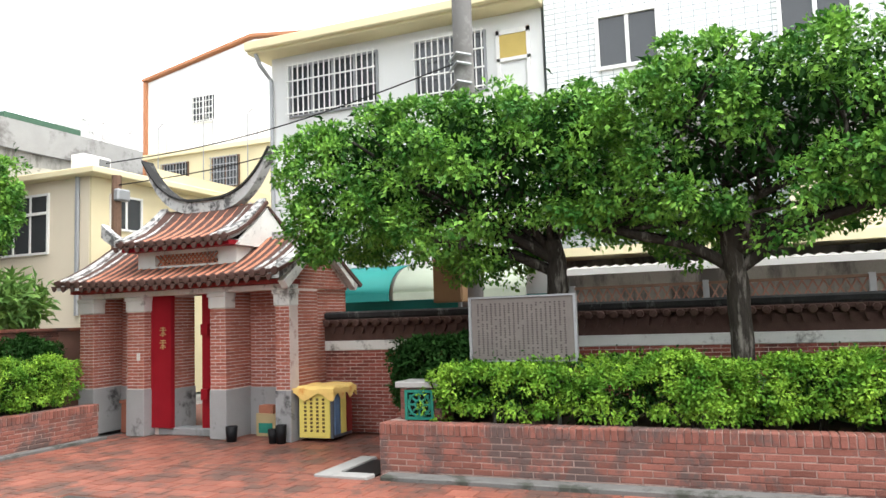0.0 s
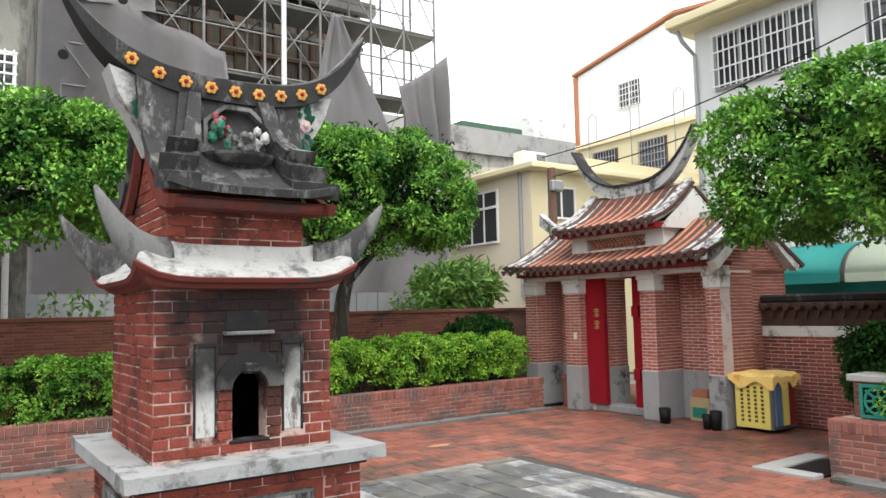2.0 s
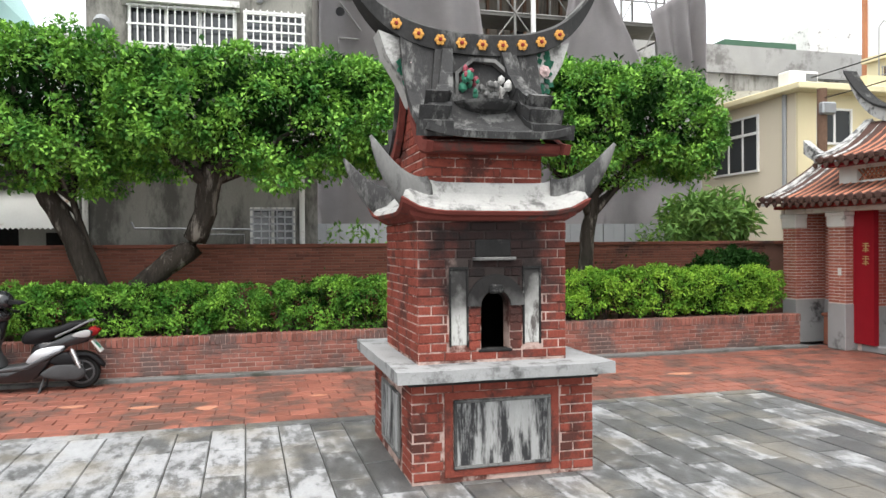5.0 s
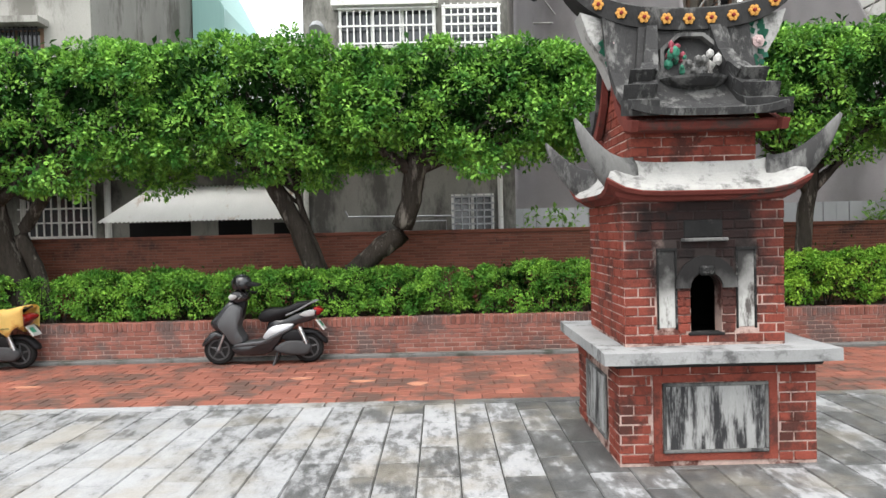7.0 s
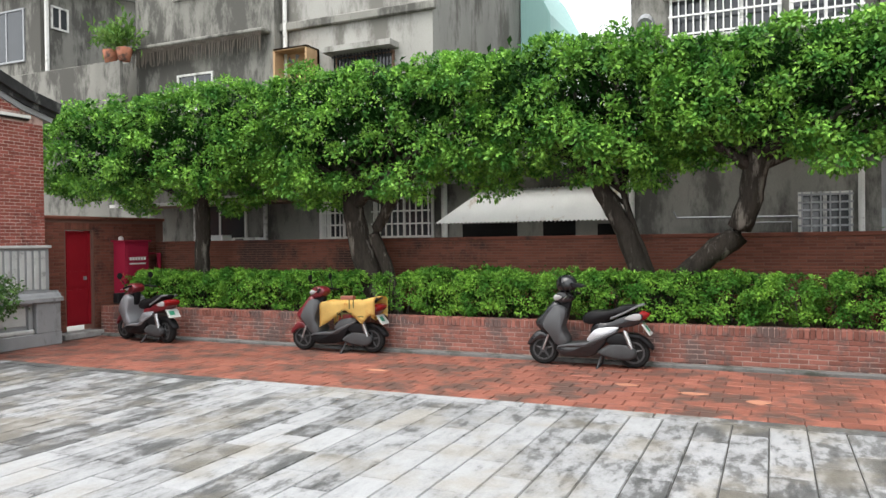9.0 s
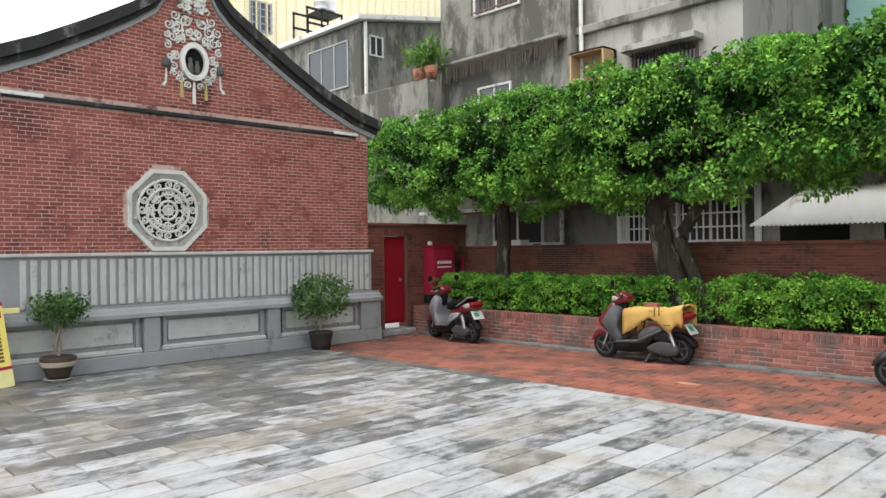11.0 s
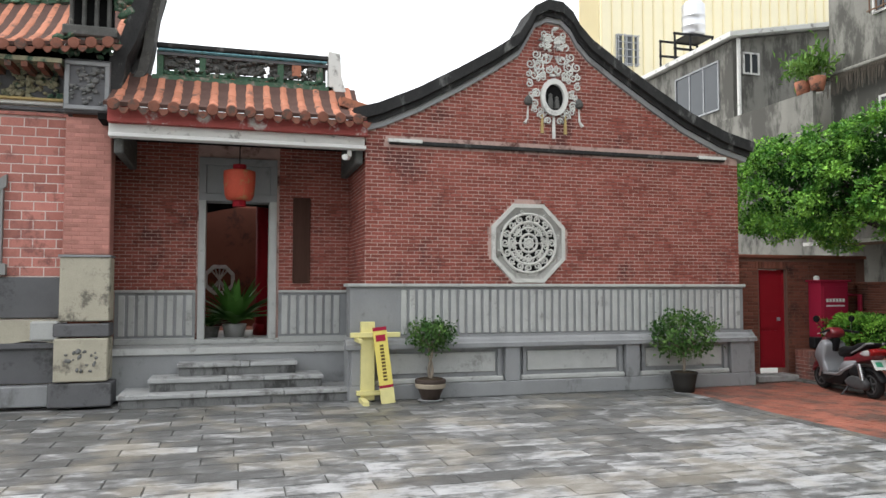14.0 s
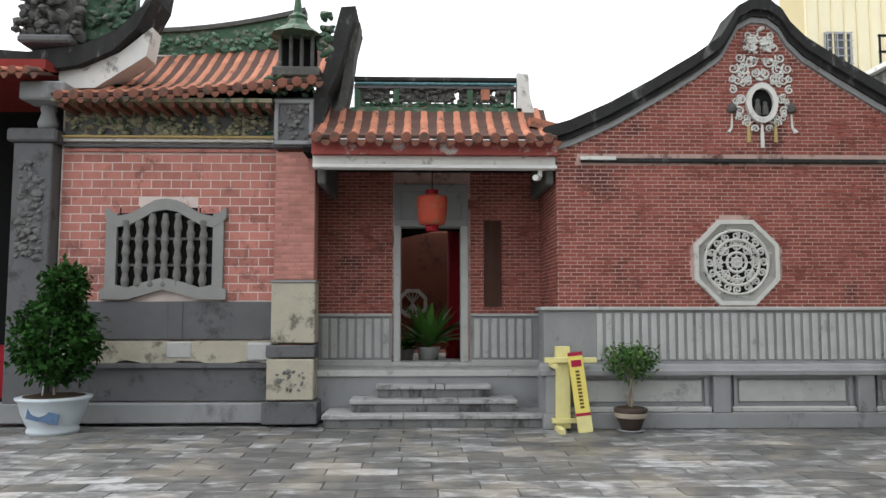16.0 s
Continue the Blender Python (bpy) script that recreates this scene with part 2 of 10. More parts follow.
M["tile_red"] = material("terracotta roof tile", (0.42, 0.175, 0.11), rough=0.75, var=0.2, scale=6, rnd=0.15, dirt=(0.10, 0.07, 0.06), dirt_scale=3, dirt_amount=0.2)
M["tile_dark"] = material("dark eave tile", (0.085, 0.05, 0.042), var=0.3, scale=8)
M["red_paint"] = material("red lacquer", (0.26, 0.012, 0.02), rough=0.5, var=0.15, scale=3)
M["red_trim"] = material("dull red trim", (0.22, 0.035, 0.03), rough=0.7, var=0.25, scale=6)
M["bark"] = material("grey bark", (0.034, 0.029, 0.024), var=0.7, scale=7, fine=34, bump=1.0, tilt=(1, 1, 0.22), dirt=(0.17, 0.155, 0.135), dirt_scale=6, dirt_amount=0.22)
M["kerb"] = material("dark kerb concrete", (0.15, 0.15, 0.145), var=0.25, scale=3, dirt=(0.06, 0.065, 0.055), dirt_scale=2, dirt_amount=0.3)
M["soil"] = material("soil", (0.06, 0.045, 0.03), var=0.4, scale=8)
M["leaf"] = leaf_material("banyan leaf", (0.042, 0.15, 0.024), (0.33, 0.62, 0.10), 0.4)
M["leaf_bright"] = leaf_material("bright hedge leaf", (0.08, 0.22, 0.022), (0.38, 0.62, 0.075))
M["leaf_pot"] = leaf_material("olive pot leaf", (0.03, 0.085, 0.02), (0.15, 0.26, 0.07))
M["leaf_hedge"] = leaf_material("hedge leaf", (0.05, 0.165, 0.022), (0.30, 0.57, 0.08))
# Dark green of shrubs; on inner leaves it stands for the shade inside.
M["leaf_dark"] = leaf_material("shrub and inner shade leaf", (0.014, 0.045, 0.01), (0.04, 0.11, 0.025), 0.6, 0.04)
M["black"] = material("black plastic", (0.012, 0.012, 0.013), rough=0.45, var=0.1, bump=0)
M["rubber"] = material("tyre rubber", (0.016, 0.016, 0.016), rough=0.85, var=0.1)
M["grey_plastic"] = material("grey plastic", (0.16, 0.165, 0.17), rough=0.5, var=0.06, bump=0)
M["silver"] = material("silver metal", (0.55, 0.55, 0.56), rough=0.35, metal=0.9, var=0.08, bump=0)
M["steel"] = material("galvanised steel", (0.34, 0.35, 0.36), rough=0.5, metal=0.5, var=0.12)
M["rust"] = material("rusty steel", (0.16, 0.10, 0.07), rough=0.85, var=0.3, scale=10)
M["glass"] = material("dark window glass", (0.035, 0.04, 0.045), rough=0.12, var=0.1, bump=0, spec=0.6)
# Near-black that paints in the shade of interiors and openings; also dark wood.
M["dark"] = material("interior shade and dark wood", (0.012, 0.012, 0.012), rough=1.0, var=0.2)
M["yellow"] = material("yellow painted board", (0.72, 0.60, 0.16), rough=0.6, var=0.1, scale=6)
M["yellow_cloth"] = material("yellow plastic sheet", (0.72, 0.42, 0.06), rough=0.5, var=0.15, scale=6)


# ---- mesh helpers ----
def thing(name, label, category, group="", kind="", at=(0, 0, 0)):
    ob = tagged(new(name), label, category, group, kind)
    ob.empty_display_size = 0.2
    ob.location = at
    return ob


def part(name, bm, mat, parent=None, label="", smooth=False):
    """Links a bmesh as one mesh object, under a thing or a part where one is given."""
    me = bpy.data.meshes.new(name)
    bm.to_mesh(me)
    bm.free()
    me.materials.append(mat)
    if smooth:
        for p in me.polygons:
            p.use_smooth = True
    ob = new(name, me)
    if parent is not None:
        ob.parent = parent
    if label:
        ob["label"] = label
    return ob


def setting(name, bm, mat, label, category):
    return tagged(part(name, bm, mat), label, category, "", "structure")


def box(bm, x0, x1, y0, y1, z0, z1, bevel=0.0):
    r = bmesh.ops.create_cube(bm, size=1.0)
    for v in r["verts"]:
        v.co = Vector((x0 + (v.co.x + 0.5) * (x1 - x0), y0 + (v.co.y + 0.5) * (y1 - y0), z0 + (v.co.z + 0.5) * (z1 - z0)))
    if bevel:
        edges = list({e for v in r["verts"] for e in v.link_edges})
        bmesh.ops.bevel(bm, geom=edges, offset=bevel, segments=1, affect="EDGES", profile=0.5)
    return bm


def boxes(*rows, bevel=0.0):
    bm = bmesh.new()
    for r in rows:
        box(bm, *r, bevel=bevel)
    return bm


def prism(bm, pts, axis, a, b):
    """Extrudes a closed outline: axis x takes (y, z) points, y takes (x, z), z takes (x, y)."""
    def place(p, w):
        return {"x": (w, p[0], p[1]), "y": (p[0], w, p[1]), "z": (p[0], p[1], w)}[axis]
    va = [bm.verts.new(place(p, a)) for p in pts]
    vb = [bm.verts.new(place(p, b)) for p in pts]
    n = len(pts)
    fa, fb = bm.faces.new(va), bm.faces.new(vb)
    side = [bm.faces.new((va[i], va[(i + 1) % n], vb[(i + 1) % n], vb[i])) for i in range(n)]
    bmesh.ops.recalc_face_normals(bm, faces=[fa, fb, *side])
    return bm


def strip(bm, outer, inner, axis, a, b):
    """Extrudes the band between two open lines of equal length into one solid."""
    def place(p, w):
        return bm.verts.new({"x": (w, p[0], p[1]), "y": (p[0], w, p[1]), "z": (p[0], p[1], w)}[axis])
    rings = [(place(o, a), place(o, b), place(i, b), place(i, a)) for o, i in zip(outer, inner)]
    faces = [bm.faces.new(rings[0]), bm.faces.new(rings[-1])]
    for r, q in zip(rings, rings[1:]):
        for k in range(4):
            faces.append(bm.faces.new((r[k], r[(k + 1) % 4], q[(k + 1) % 4], q[k])))
    bmesh.ops.recalc_face_normals(bm, faces=faces)
    return bm


def tube(bm, pts, radii, sides=8, caps=True):
    """A round tapering tube along a line of points."""
    pts = [Vector(p) for p in pts]
    if isinstance(radii, (int, float)):
        radii = [radii] * len(pts)
    rings = []
    for i, p in enumerate(pts):
        d = (pts[min(i + 1, len(pts) - 1)] - pts[max(i - 1, 0)]).normalized()
        ref = Vector((0, 0, 1)) if abs(d.z) < 0.9 else Vector((1, 0, 0))
        u = d.cross(ref).normalized()
        w = d.cross(u).normalized()
        rings.append([bm.verts.new(p + radii[i] * (u * math.cos(k * 2 * math.pi / sides) + w * math.sin(k * 2 * math.pi / sides)))
                      for k in range(sides)])
    for a, b in zip(rings, rings[1:]):
        for k in range(sides):
            bm.faces.new((a[k], a[(k + 1) % sides], b[(k + 1) % sides], b[k]))
    if caps:
        bm.faces.new(rings[0][::-1])
        bm.faces.new(rings[-1])
    return bm


def lathe(bm, profile, center=(0, 0, 0), sides=20, axis="z"):
    """Turns (radius, height) points about an axis."""
    rings = []
    for r, h in profile:
        ring = []
        for k in range(sides):
            a = 2 * math.pi * k / sides
            p = {"z": (r * math.cos(a), r * math.sin(a), h), "y": (r * math.cos(a), h, r * math.sin(a)),
                 "x": (h, r * math.cos(a), r * math.sin(a))}[axis]
            ring.append(bm.verts.new(Vector(p) + Vector(center)))
        rings.append(ring)
    for a, b in zip(rings, rings[1:]):
        for k in range(sides):
            bm.faces.new((a[k], a[(k + 1) % sides], b[(k + 1) % sides], b[k]))
    bm.faces.new(rings[0][::-1])
    bm.faces.new(rings[-1])
    bmesh.ops.recalc_face_normals(bm, faces=bm.faces)
    return bm


def raw(name, verts, faces, mat, parent=None, label="", smooth=False):
    me = bpy.data.meshes.new(name)
    me.from_pydata(verts, [], faces)
    me.materials.append(mat)
    if smooth:
        for p in me.polygons:
            p.use_smooth = True
    ob = new(name, me)
    if parent is not None:
        ob.parent = parent
    if label:
        ob["label"] = label
    return ob


LATE = []


def bricks(parent, origin, u, n, width, height, length, course, joint, mat, near=None, count=0, depth=0.008, inside=None, bond=0.5,
           name="brick", w=(0, 0, 1), rng_seed=1, uneven=0.0, rest_name="brickwork", gap_end=True):
    """Lays bricks on a plane: u runs along, w up (or away), n points out. The count pieces nearest to `near`
    are objects of their own on one shared mesh, the rest one joined mesh. Built last."""
    LATE.append((parent, Vector(origin), Vector(u), Vector(n), width, height, length, course, joint, mat, near, count, depth, inside, bond,
                 name, Vector(w), rng_seed, uneven, rest_name))


def lay_bricks(parent, origin, u, n, width, height, length, course, joint, mat, near, count, depth, inside, bond, name, w, rng_seed,
               uneven, rest_name):
    rng = random.Random(rng_seed)
    rows = int(round(height / course))
    full, cut = [], []
    for j in range(rows):
        v0, v1 = j * course + joint / 2, (j + 1) * course - joint / 2
        shift = (bond * length if j % 2 else 0.0) + (rng.uniform(-0.06, 0.06) * length if uneven else 0.0)
        x = -shift
        while x < width:
            a, b = max(x + joint / 2, 0.0), min(x + length - joint / 2, width)
            if b - a > 0.25 * length * 0.3:
                if inside is None or all(inside(a + (b - a) * k / 8, v) for k in range(9) for v in (v0, v1)):
                    (full if b - a > length - joint - 1e-4 else cut).append((a, b, v0, v1))
                else:
                    run = None
                    for k in range(9):
                        s0 = a + (b - a) * k / 8
                        ok = k < 8 and all(inside(s, v) for s in (s0, a + (b - a) * (k + 1) / 8) for v in (v0, v1))
                        if ok and run is None:
                            run = s0
                        elif not ok and run is not None:
                            if s0 - run > 0.02:
                                cut.append((run, s0, v0, v1))
                            run = None
            x += length
    chosen = []
    if near and count:
        full.sort(key=lambda q: ((q[0] + q[1]) / 2 - near[0]) ** 2 + ((q[2] + q[3]) / 2 - near[1]) ** 2)
        chosen, full = full[:count], full[count:]
    if chosen:
        bl, bh = length - joint, course - joint
        c = min(0.006, bh * 0.12)
        vs = [(0, 0), (bl, 0), (bl, bh), (0, bh)]
        top = [(c, c), (bl - c, c), (bl - c, bh - c), (c, bh - c)]
        verts = [tuple(u * p[0] + w * p[1]) for p in vs] + [tuple(u * p[0] + w * p[1] + n * depth) for p in top]
        faces = [(4, 5, 6, 7)] + [(i, (i + 1) % 4, 4 + (i + 1) % 4, 4 + i) for i in range(4)]
        if u.cross(w).dot(n) < 0:
            faces = [f[::-1] for f in faces]
        me = bpy.data.meshes.new(name)
        me.from_pydata(verts, [], faces)
        me.materials.append(mat)
        for a, b, v0, v1 in chosen:
            ob = new(name, me)
            ob.parent = parent
            ob.location = origin + u * a + w * v0 + n * (rng.uniform(-0.5, 0.5) * uneven)
    verts, faces = [], []
    flip = u.cross(w).dot(n) < 0
    for a, b, v0, v1 in full + cut:
        o = origin + n * (rng.uniform(-0.5, 0.5) * uneven)
        c = min(0.006, (v1 - v0) * 0.12)
        k = len(verts)
        for p in ((a, v0), (b, v0), (b, v1), (a, v1)):
            verts.append(tuple(o + u * p[0] + w * p[1]))
        for p in ((a + c, v0 + c), (b - c, v0 + c), (b - c, v1 - c), (a + c, v1 - c)):
            verts.append(tuple(o + u * p[0] + w * p[1] + n * depth))
        for f in [(4, 5, 6, 7)] + [(i, (i + 1) % 4, 4 + (i + 1) % 4, 4 + i) for i in range(4)]:
            f = tuple(k + i for i in f)
            faces.append(f[::-1] if flip else f)
    if faces:
        ob = raw(rest_name, verts, faces, mat, parent)
        ob["kind"] = "stuff"


def leaf_mesh(name, p, d, up, s, aspect, mat, parent, label=""):
    """One mesh of folded leaves: base points, directions, upper sides and lengths."""
    k = len(p)
    d = d / np.linalg.norm(d, axis=1)[:, None]
    side = np.cross(d, up)
    side /= np.linalg.norm(side, axis=1)[:, None] + 1e-9
    up = np.cross(side, d)
    wdt = s * aspect * 0.5
    left, right = p + d * s * 0.5 + side * wdt + up * s * 0.08, p + d * s * 0.5 - side * wdt + up * s * 0.08
    verts = np.stack([p, left, p + d * s - up * s * 0.12, right], 1).reshape(-1, 3)
    me = bpy.data.meshes.new(name)
    me.vertices.add(4 * k)
    me.vertices.foreach_set("co", verts.ravel())
    f = np.arange(k)[:, None] * 4
    idx = np.concatenate([f, f + 1, f + 2, f, f + 2, f + 3], 1).ravel()
    me.loops.add(6 * k)
    me.loops.foreach_set("vertex_index", idx)
    me.polygons.add(2 * k)
    me.polygons.foreach_set("loop_start", np.arange(2 * k) * 3)
    me.update(calc_edges=True)
    me.materials.append(mat)
    ob = new(name, me)
    if parent is not None:
        ob.parent = parent
    if label:
        ob["label"] = label
    return ob


def leaves(name, points, normals, size, mat, parent, seed=1, per=5, spread=0.09, label="", aspect=0.5):
    """A crown of many small folded leaves, in loose clusters about the given points."""
    rng = np.random.default_rng(seed)
    p = np.repeat(np.asarray(points), per, axis=0)
    nrm = np.repeat(np.asarray(normals), per, axis=0)
    k = len(p)
    p = p + rng.normal(0, spread, (k, 3))
    d = nrm * 0.6 + rng.normal(0, 0.75, (k, 3)) + np.array([0, 0, 0.05])
    up = nrm * 0.6 + np.array([0, 0, 0.9]) + rng.normal(0, 0.35, (k, 3))
    return leaf_mesh(name, p, d, up, size * rng.uniform(0.65, 1.3, k)[:, None], aspect, mat, parent, label)


def tufts(name, points, normals, radius, size, mat, parent, seed=1, per=70, label="", aspect=0.55):
    """Rounded tufts of overlapping leaves that radiate from each point, thickest on the outer and upper side."""
    rng = np.random.default_rng(seed)
    m = len(points)
    r = np.repeat(radius * rng.uniform(0.6, 1.3, m), per)[:, None]
    p = np.repeat(np.asarray(points), per, axis=0)
    nrm = np.repeat(np.asarray(normals), per, axis=0)
    k = len(p)
    d = rng.normal(0, 1, (k, 3)) + nrm * 0.75 + np.array([0, 0, 0.45])
    d /= np.linalg.norm(d, axis=1)[:, None]
    p = p + d * r * rng.uniform(0.45, 1.0, k)[:, None] * np.array([1, 1, 0.72])
    t = d * 0.8 + rng.normal(0, 0.55, (k, 3)) + np.array([0, 0, -0.12])
    up = d * 0.75 + np.array([0, 0, 0.65]) + rng.normal(0, 0.3, (k, 3))
    return leaf_mesh(name, p, t, up, size * rng.uniform(0.65, 1.25, k)[:, None], aspect, mat, parent, label)


def shell(lo, hi, count, seed, power=4.0, bumpy=0.18, skin=0.35, bottom=True, freq=1.1):
    """Points and outward normals in the uneven outer layer of a rounded box, with gaps."""
    rng = np.random.default_rng(seed)
    lo, hi = np.array(lo), np.array(hi)
    c, h = (lo + hi) / 2, (hi - lo) / 2
    pts, nrm = [], []
    while len(pts) < count:
        d = rng.normal(0, 1, 3)
        # favour a spread over the faces by their size
        f = rng.uniform(-1, 1, 3)
        area = np.array([h[1] * h[2], h[0] * h[2], h[0] * h[1]])
        ax = rng.choice(3, p=area / area.sum())
        f[ax] = np.sign(d[0])
        if not bottom and ax == 2 and f[2] < 0:
            continue
        r = (np.abs(f) ** power).sum() ** (1 / power)
        f = f / r
        q = c + f * h
        g = noise.noise(Vector(q * freq)) + 0.5 * noise.noise(Vector(q * freq * 2.7))
        if g < -0.42 and rng.random() < 0.75:
            continue
        n = np.sign(f) * np.abs(f) ** (power - 1) / h
        n /= np.linalg.norm(n) + 1e-9
        q = q + n * (g * bumpy - skin * rng.random() ** 2)
        pts.append(q)
        nrm.append(n)
    return pts, nrm


# ---- ground and paving ----
setting("ground", boxes((-400, 400, -400, 400, -0.30, -0.06)), M["concrete"], "grey concrete ground reaching to the horizon", "ground")
court = setting("pavement", boxes((-11.6, 5.95, -14, 7.45, -0.06, -0.012)), M["slab_bed"], "grey granite slab paving of the temple courtyard", "pavement")
red_floor = setting("pavement_red", boxes((-11.9, 9.9, 7.45, 10.3, -0.06, -0.012), (5.95, 13.5, -14, 7.45, -0.06, -0.012), (9.9, 13.5, 7.45, 12, -0.06, -0.012)),
                    M["paver_bed"], "worn red clay brick paving around the courtyard", "pavement")
bricks(court, (-11.6, -6.0, -0.012), (0, 1, 0), (0, 0, 1), 13.25, 17.4, 0.74, 0.3, 0.009, M["slab"], near=(9.0, 11.0), count=290, depth=0.012,
       w=(1, 0, 0), name="slab", rest_name="slabs", uneven=0.004, rng_seed=5)
bricks(court, (-11.6, 7.27, -0.012), (1, 0, 0), (0, 0, 1), 17.4, 0.18, 1.3, 0.18, 0.01, M["slab"], depth=0.016, w=(0, 1, 0), name="border_slab", rest_name="border_slabs")
bricks(red_floor, (-11.6, 7.46, -0.012), (1, 0, 0), (0, 0, 1), 21.4, 2.82, 0.30, 0.235, 0.008, M["paver"], near=(10.5, 0.6), count=280, depth=0.012,
       w=(0, 1, 0), name="paver", rest_name="pavers", uneven=0.003, rng_seed=6)
bricks(red_floor, (5.96, -3.0, -0.012), (0, 1, 0), (0, 0, 1), 10.45, 1.5, 0.30, 0.235, 0.008, M["paver"], depth=0.012, w=(1, 0, 0), name="paver",
       rest_name="pavers", uneven=0.003, rng_seed=7)
bricks(red_floor, (7.46, 4.7, -0.012), (0, 1, 0), (0, 0, 1), 2.75, 2.6, 0.30, 0.235, 0.008, M["paver"], depth=0.012, w=(1, 0, 0), name="paver",
       rest_name="pavers", uneven=0.003, rng_seed=8)

# ---- planters ----
NP, NPT = 10.2, 0.54     # north planter: front face, top
planter_n = setting("planter_north", boxes((-11.7, 8.85, NP, NP + 0.2, -0.06, NPT - 0.004), (-11.7, 8.85, NP + 0.2, 11.75, -0.06, NPT - 0.1)),
                    M["planter_mortar"], "long low red brick planter wall along the boundary", "planter")
part("soil", boxes((-11.7, 8.85, NP + 0.2, 11.72, NPT - 0.1, NPT - 0.06)), M["soil"], planter_n, "dark planting soil")
bricks(planter_n, (-11.7, NP, 0.05), (1, 0, 0), (0, -1, 0), 20.55, NPT - 0.17, 0.215, 0.062, 0.008, M["planter_brick"], near=(10.5, 0.2), count=150,
       depth=0.006, uneven=0.005, rng_seed=11)
bricks(planter_n, (-11.7, NP - 0.001, NPT - 0.12), (1, 0, 0), (0, -1, 0), 20.55, 0.12, 0.066, 0.12, 0.008, M["planter_brick"], near=(10.5, 0.06), count=120,
       depth=0.012, uneven=0.006, rng_seed=12, name="coping_brick", rest_name="coping_bricks")
bricks(planter_n, (-11.7, NP - 0.01, NPT - 0.004), (1, 0, 0), (0, 0, 1), 20.55, 0.21, 0.066, 0.21, 0.008, M["planter_brick"], depth=0.008, w=(0, 1, 0),
       name="coping_brick", rest_name="coping_bricks", uneven=0.004)
part("kerb", boxes((-11.7, 8.9, NP - 0.14, NP, -0.02, 0.045), bevel=0.01), M["kerb"], planter_n, "low grey concrete kerb")

EP, EPT = 7.52, 0.57     # east planter: front face, top
planter_e = setting("planter_east", boxes((EP, EP + 0.2, -9, 4.6, -0.06, EPT - 0.004), (EP + 0.2, 10.2, 4.4, 4.6, -0.06, EPT - 0.004), (EP + 0.2, 10.2, -9, 4.4, -0.06, EPT - 0.12)),
                    M["planter_mortar"], "low red brick planter wall with upright coping bricks", "planter")
part("soil", boxes((EP + 0.2, 10.15, -9, 4.4, EPT - 0.12, EPT - 0.08)), M["soil"], planter_e, "dark planting soil")
bricks(planter_e, (EP, 4.6, 0.06), (0, -1, 0), (-1, 0, 0), 13.6, EPT - 0.18, 0.215, 0.0655, 0.008, M["planter_brick"], near=(2.0, 0.2), count=220, depth=0.006,
       uneven=0.006, rng_seed=13)
bricks(planter_e, (EP - 0.001, 4.6, EPT - 0.12), (0, -1, 0), (-1, 0, 0), 13.6, 0.12, 0.068, 0.12, 0.008, M["planter_brick"], near=(2.0, 0.06), count=110, depth=0.012,
       uneven=0.008, rng_seed=14, name="coping_brick", rest_name="coping_bricks")
bricks(planter_e, (EP - 0.01, 4.6, EPT - 0.004), (0, -1, 0), (0, 0, 1), 13.6, 0.21, 0.068, 0.21, 0.008, M["planter_brick"], depth=0.008, w=(1, 0, 0),
       name="coping_brick", rest_name="coping_bricks", uneven=0.004)
bricks(planter_e, (10.2, 4.6, 0.0), (-1, 0, 0), (0, 1, 0), 2.68, EPT, 0.215, 0.0635, 0.008, M["planter_brick"], depth=0.006, uneven=0.005, rng_seed=15)
part("kerb", boxes((EP - 0.22, EP, -9, 4.5, -0.02, 0.05), bevel=0.012), M["kerb"], planter_e, "low grey concrete kerb")

# ---- north boundary wall ----
NW = 11.72
wall_n = setting("wall_north", boxes((-11.9, 11.5, NW, NW + 0.22, -0.06, 1.68)), M["mortar_dark"], "low brown brick boundary wall with thin courses", "wall")
bricks(wall_n, (-11.9, NW, 0.5), (1, 0, 0), (0, -1, 0), 21.3, 1.17, 0.23, 0.045, 0.008, M["thin_brick"], depth=0.006, uneven=0.004, rng_seed=21)
part("coping", boxes((-11.9, 11.5, NW - 0.04, NW + 0.26, 1.68, 1.74), bevel=0.008), M["thin_brick"], wall_n, "dark brick-on-edge coping")

# ---- west wall with the red door, between temple and boundary ----
DX = -11.85
wall_w = setting("wall_west", boxes((DX - 0.25, DX, 8.9, 9.58, 0, 2.16), (DX - 0.25, DX, 10.16, NW + 0.2, 0, 2.16), (DX - 0.25, DX, 9.58, 10.16, 1.96, 2.16)),
                 M["mortar_dark"], "brown brick side wall beside the temple", "wall")
bricks(wall_w, (DX, 8.9, 0.12), (0, 1, 0), (1, 0, 0), 2.82, 1.98, 0.22, 0.06, 0.008, M["thin_brick"], depth=0.006, rng_seed=22, near=(0.6, 1.0), count=60,
       inside=lambda a, v: not (0.66 < a < 1.28 and v < 1.98))
part("coping", boxes((DX - 0.3, DX + 0.06, 8.9, NW + 0.2, 2.16, 2.22), bevel=0.01), M["thin_brick"], wall_w, "dark overhanging brick coping")
bricks(wall_w, (DX + 0.006, 9.5, 1.97), (0, 1, 0), (1, 0, 0), 0.78, 0.13, 0.065, 0.13, 0.008, M["thin_brick"], depth=0.01, name="arch_brick", rest_name="arch_bricks")
door_red = tagged(thing("door_red", "narrow red painted metal door in the brick wall", "door", at=(DX, 9.58, 0.2)), kind="structure")
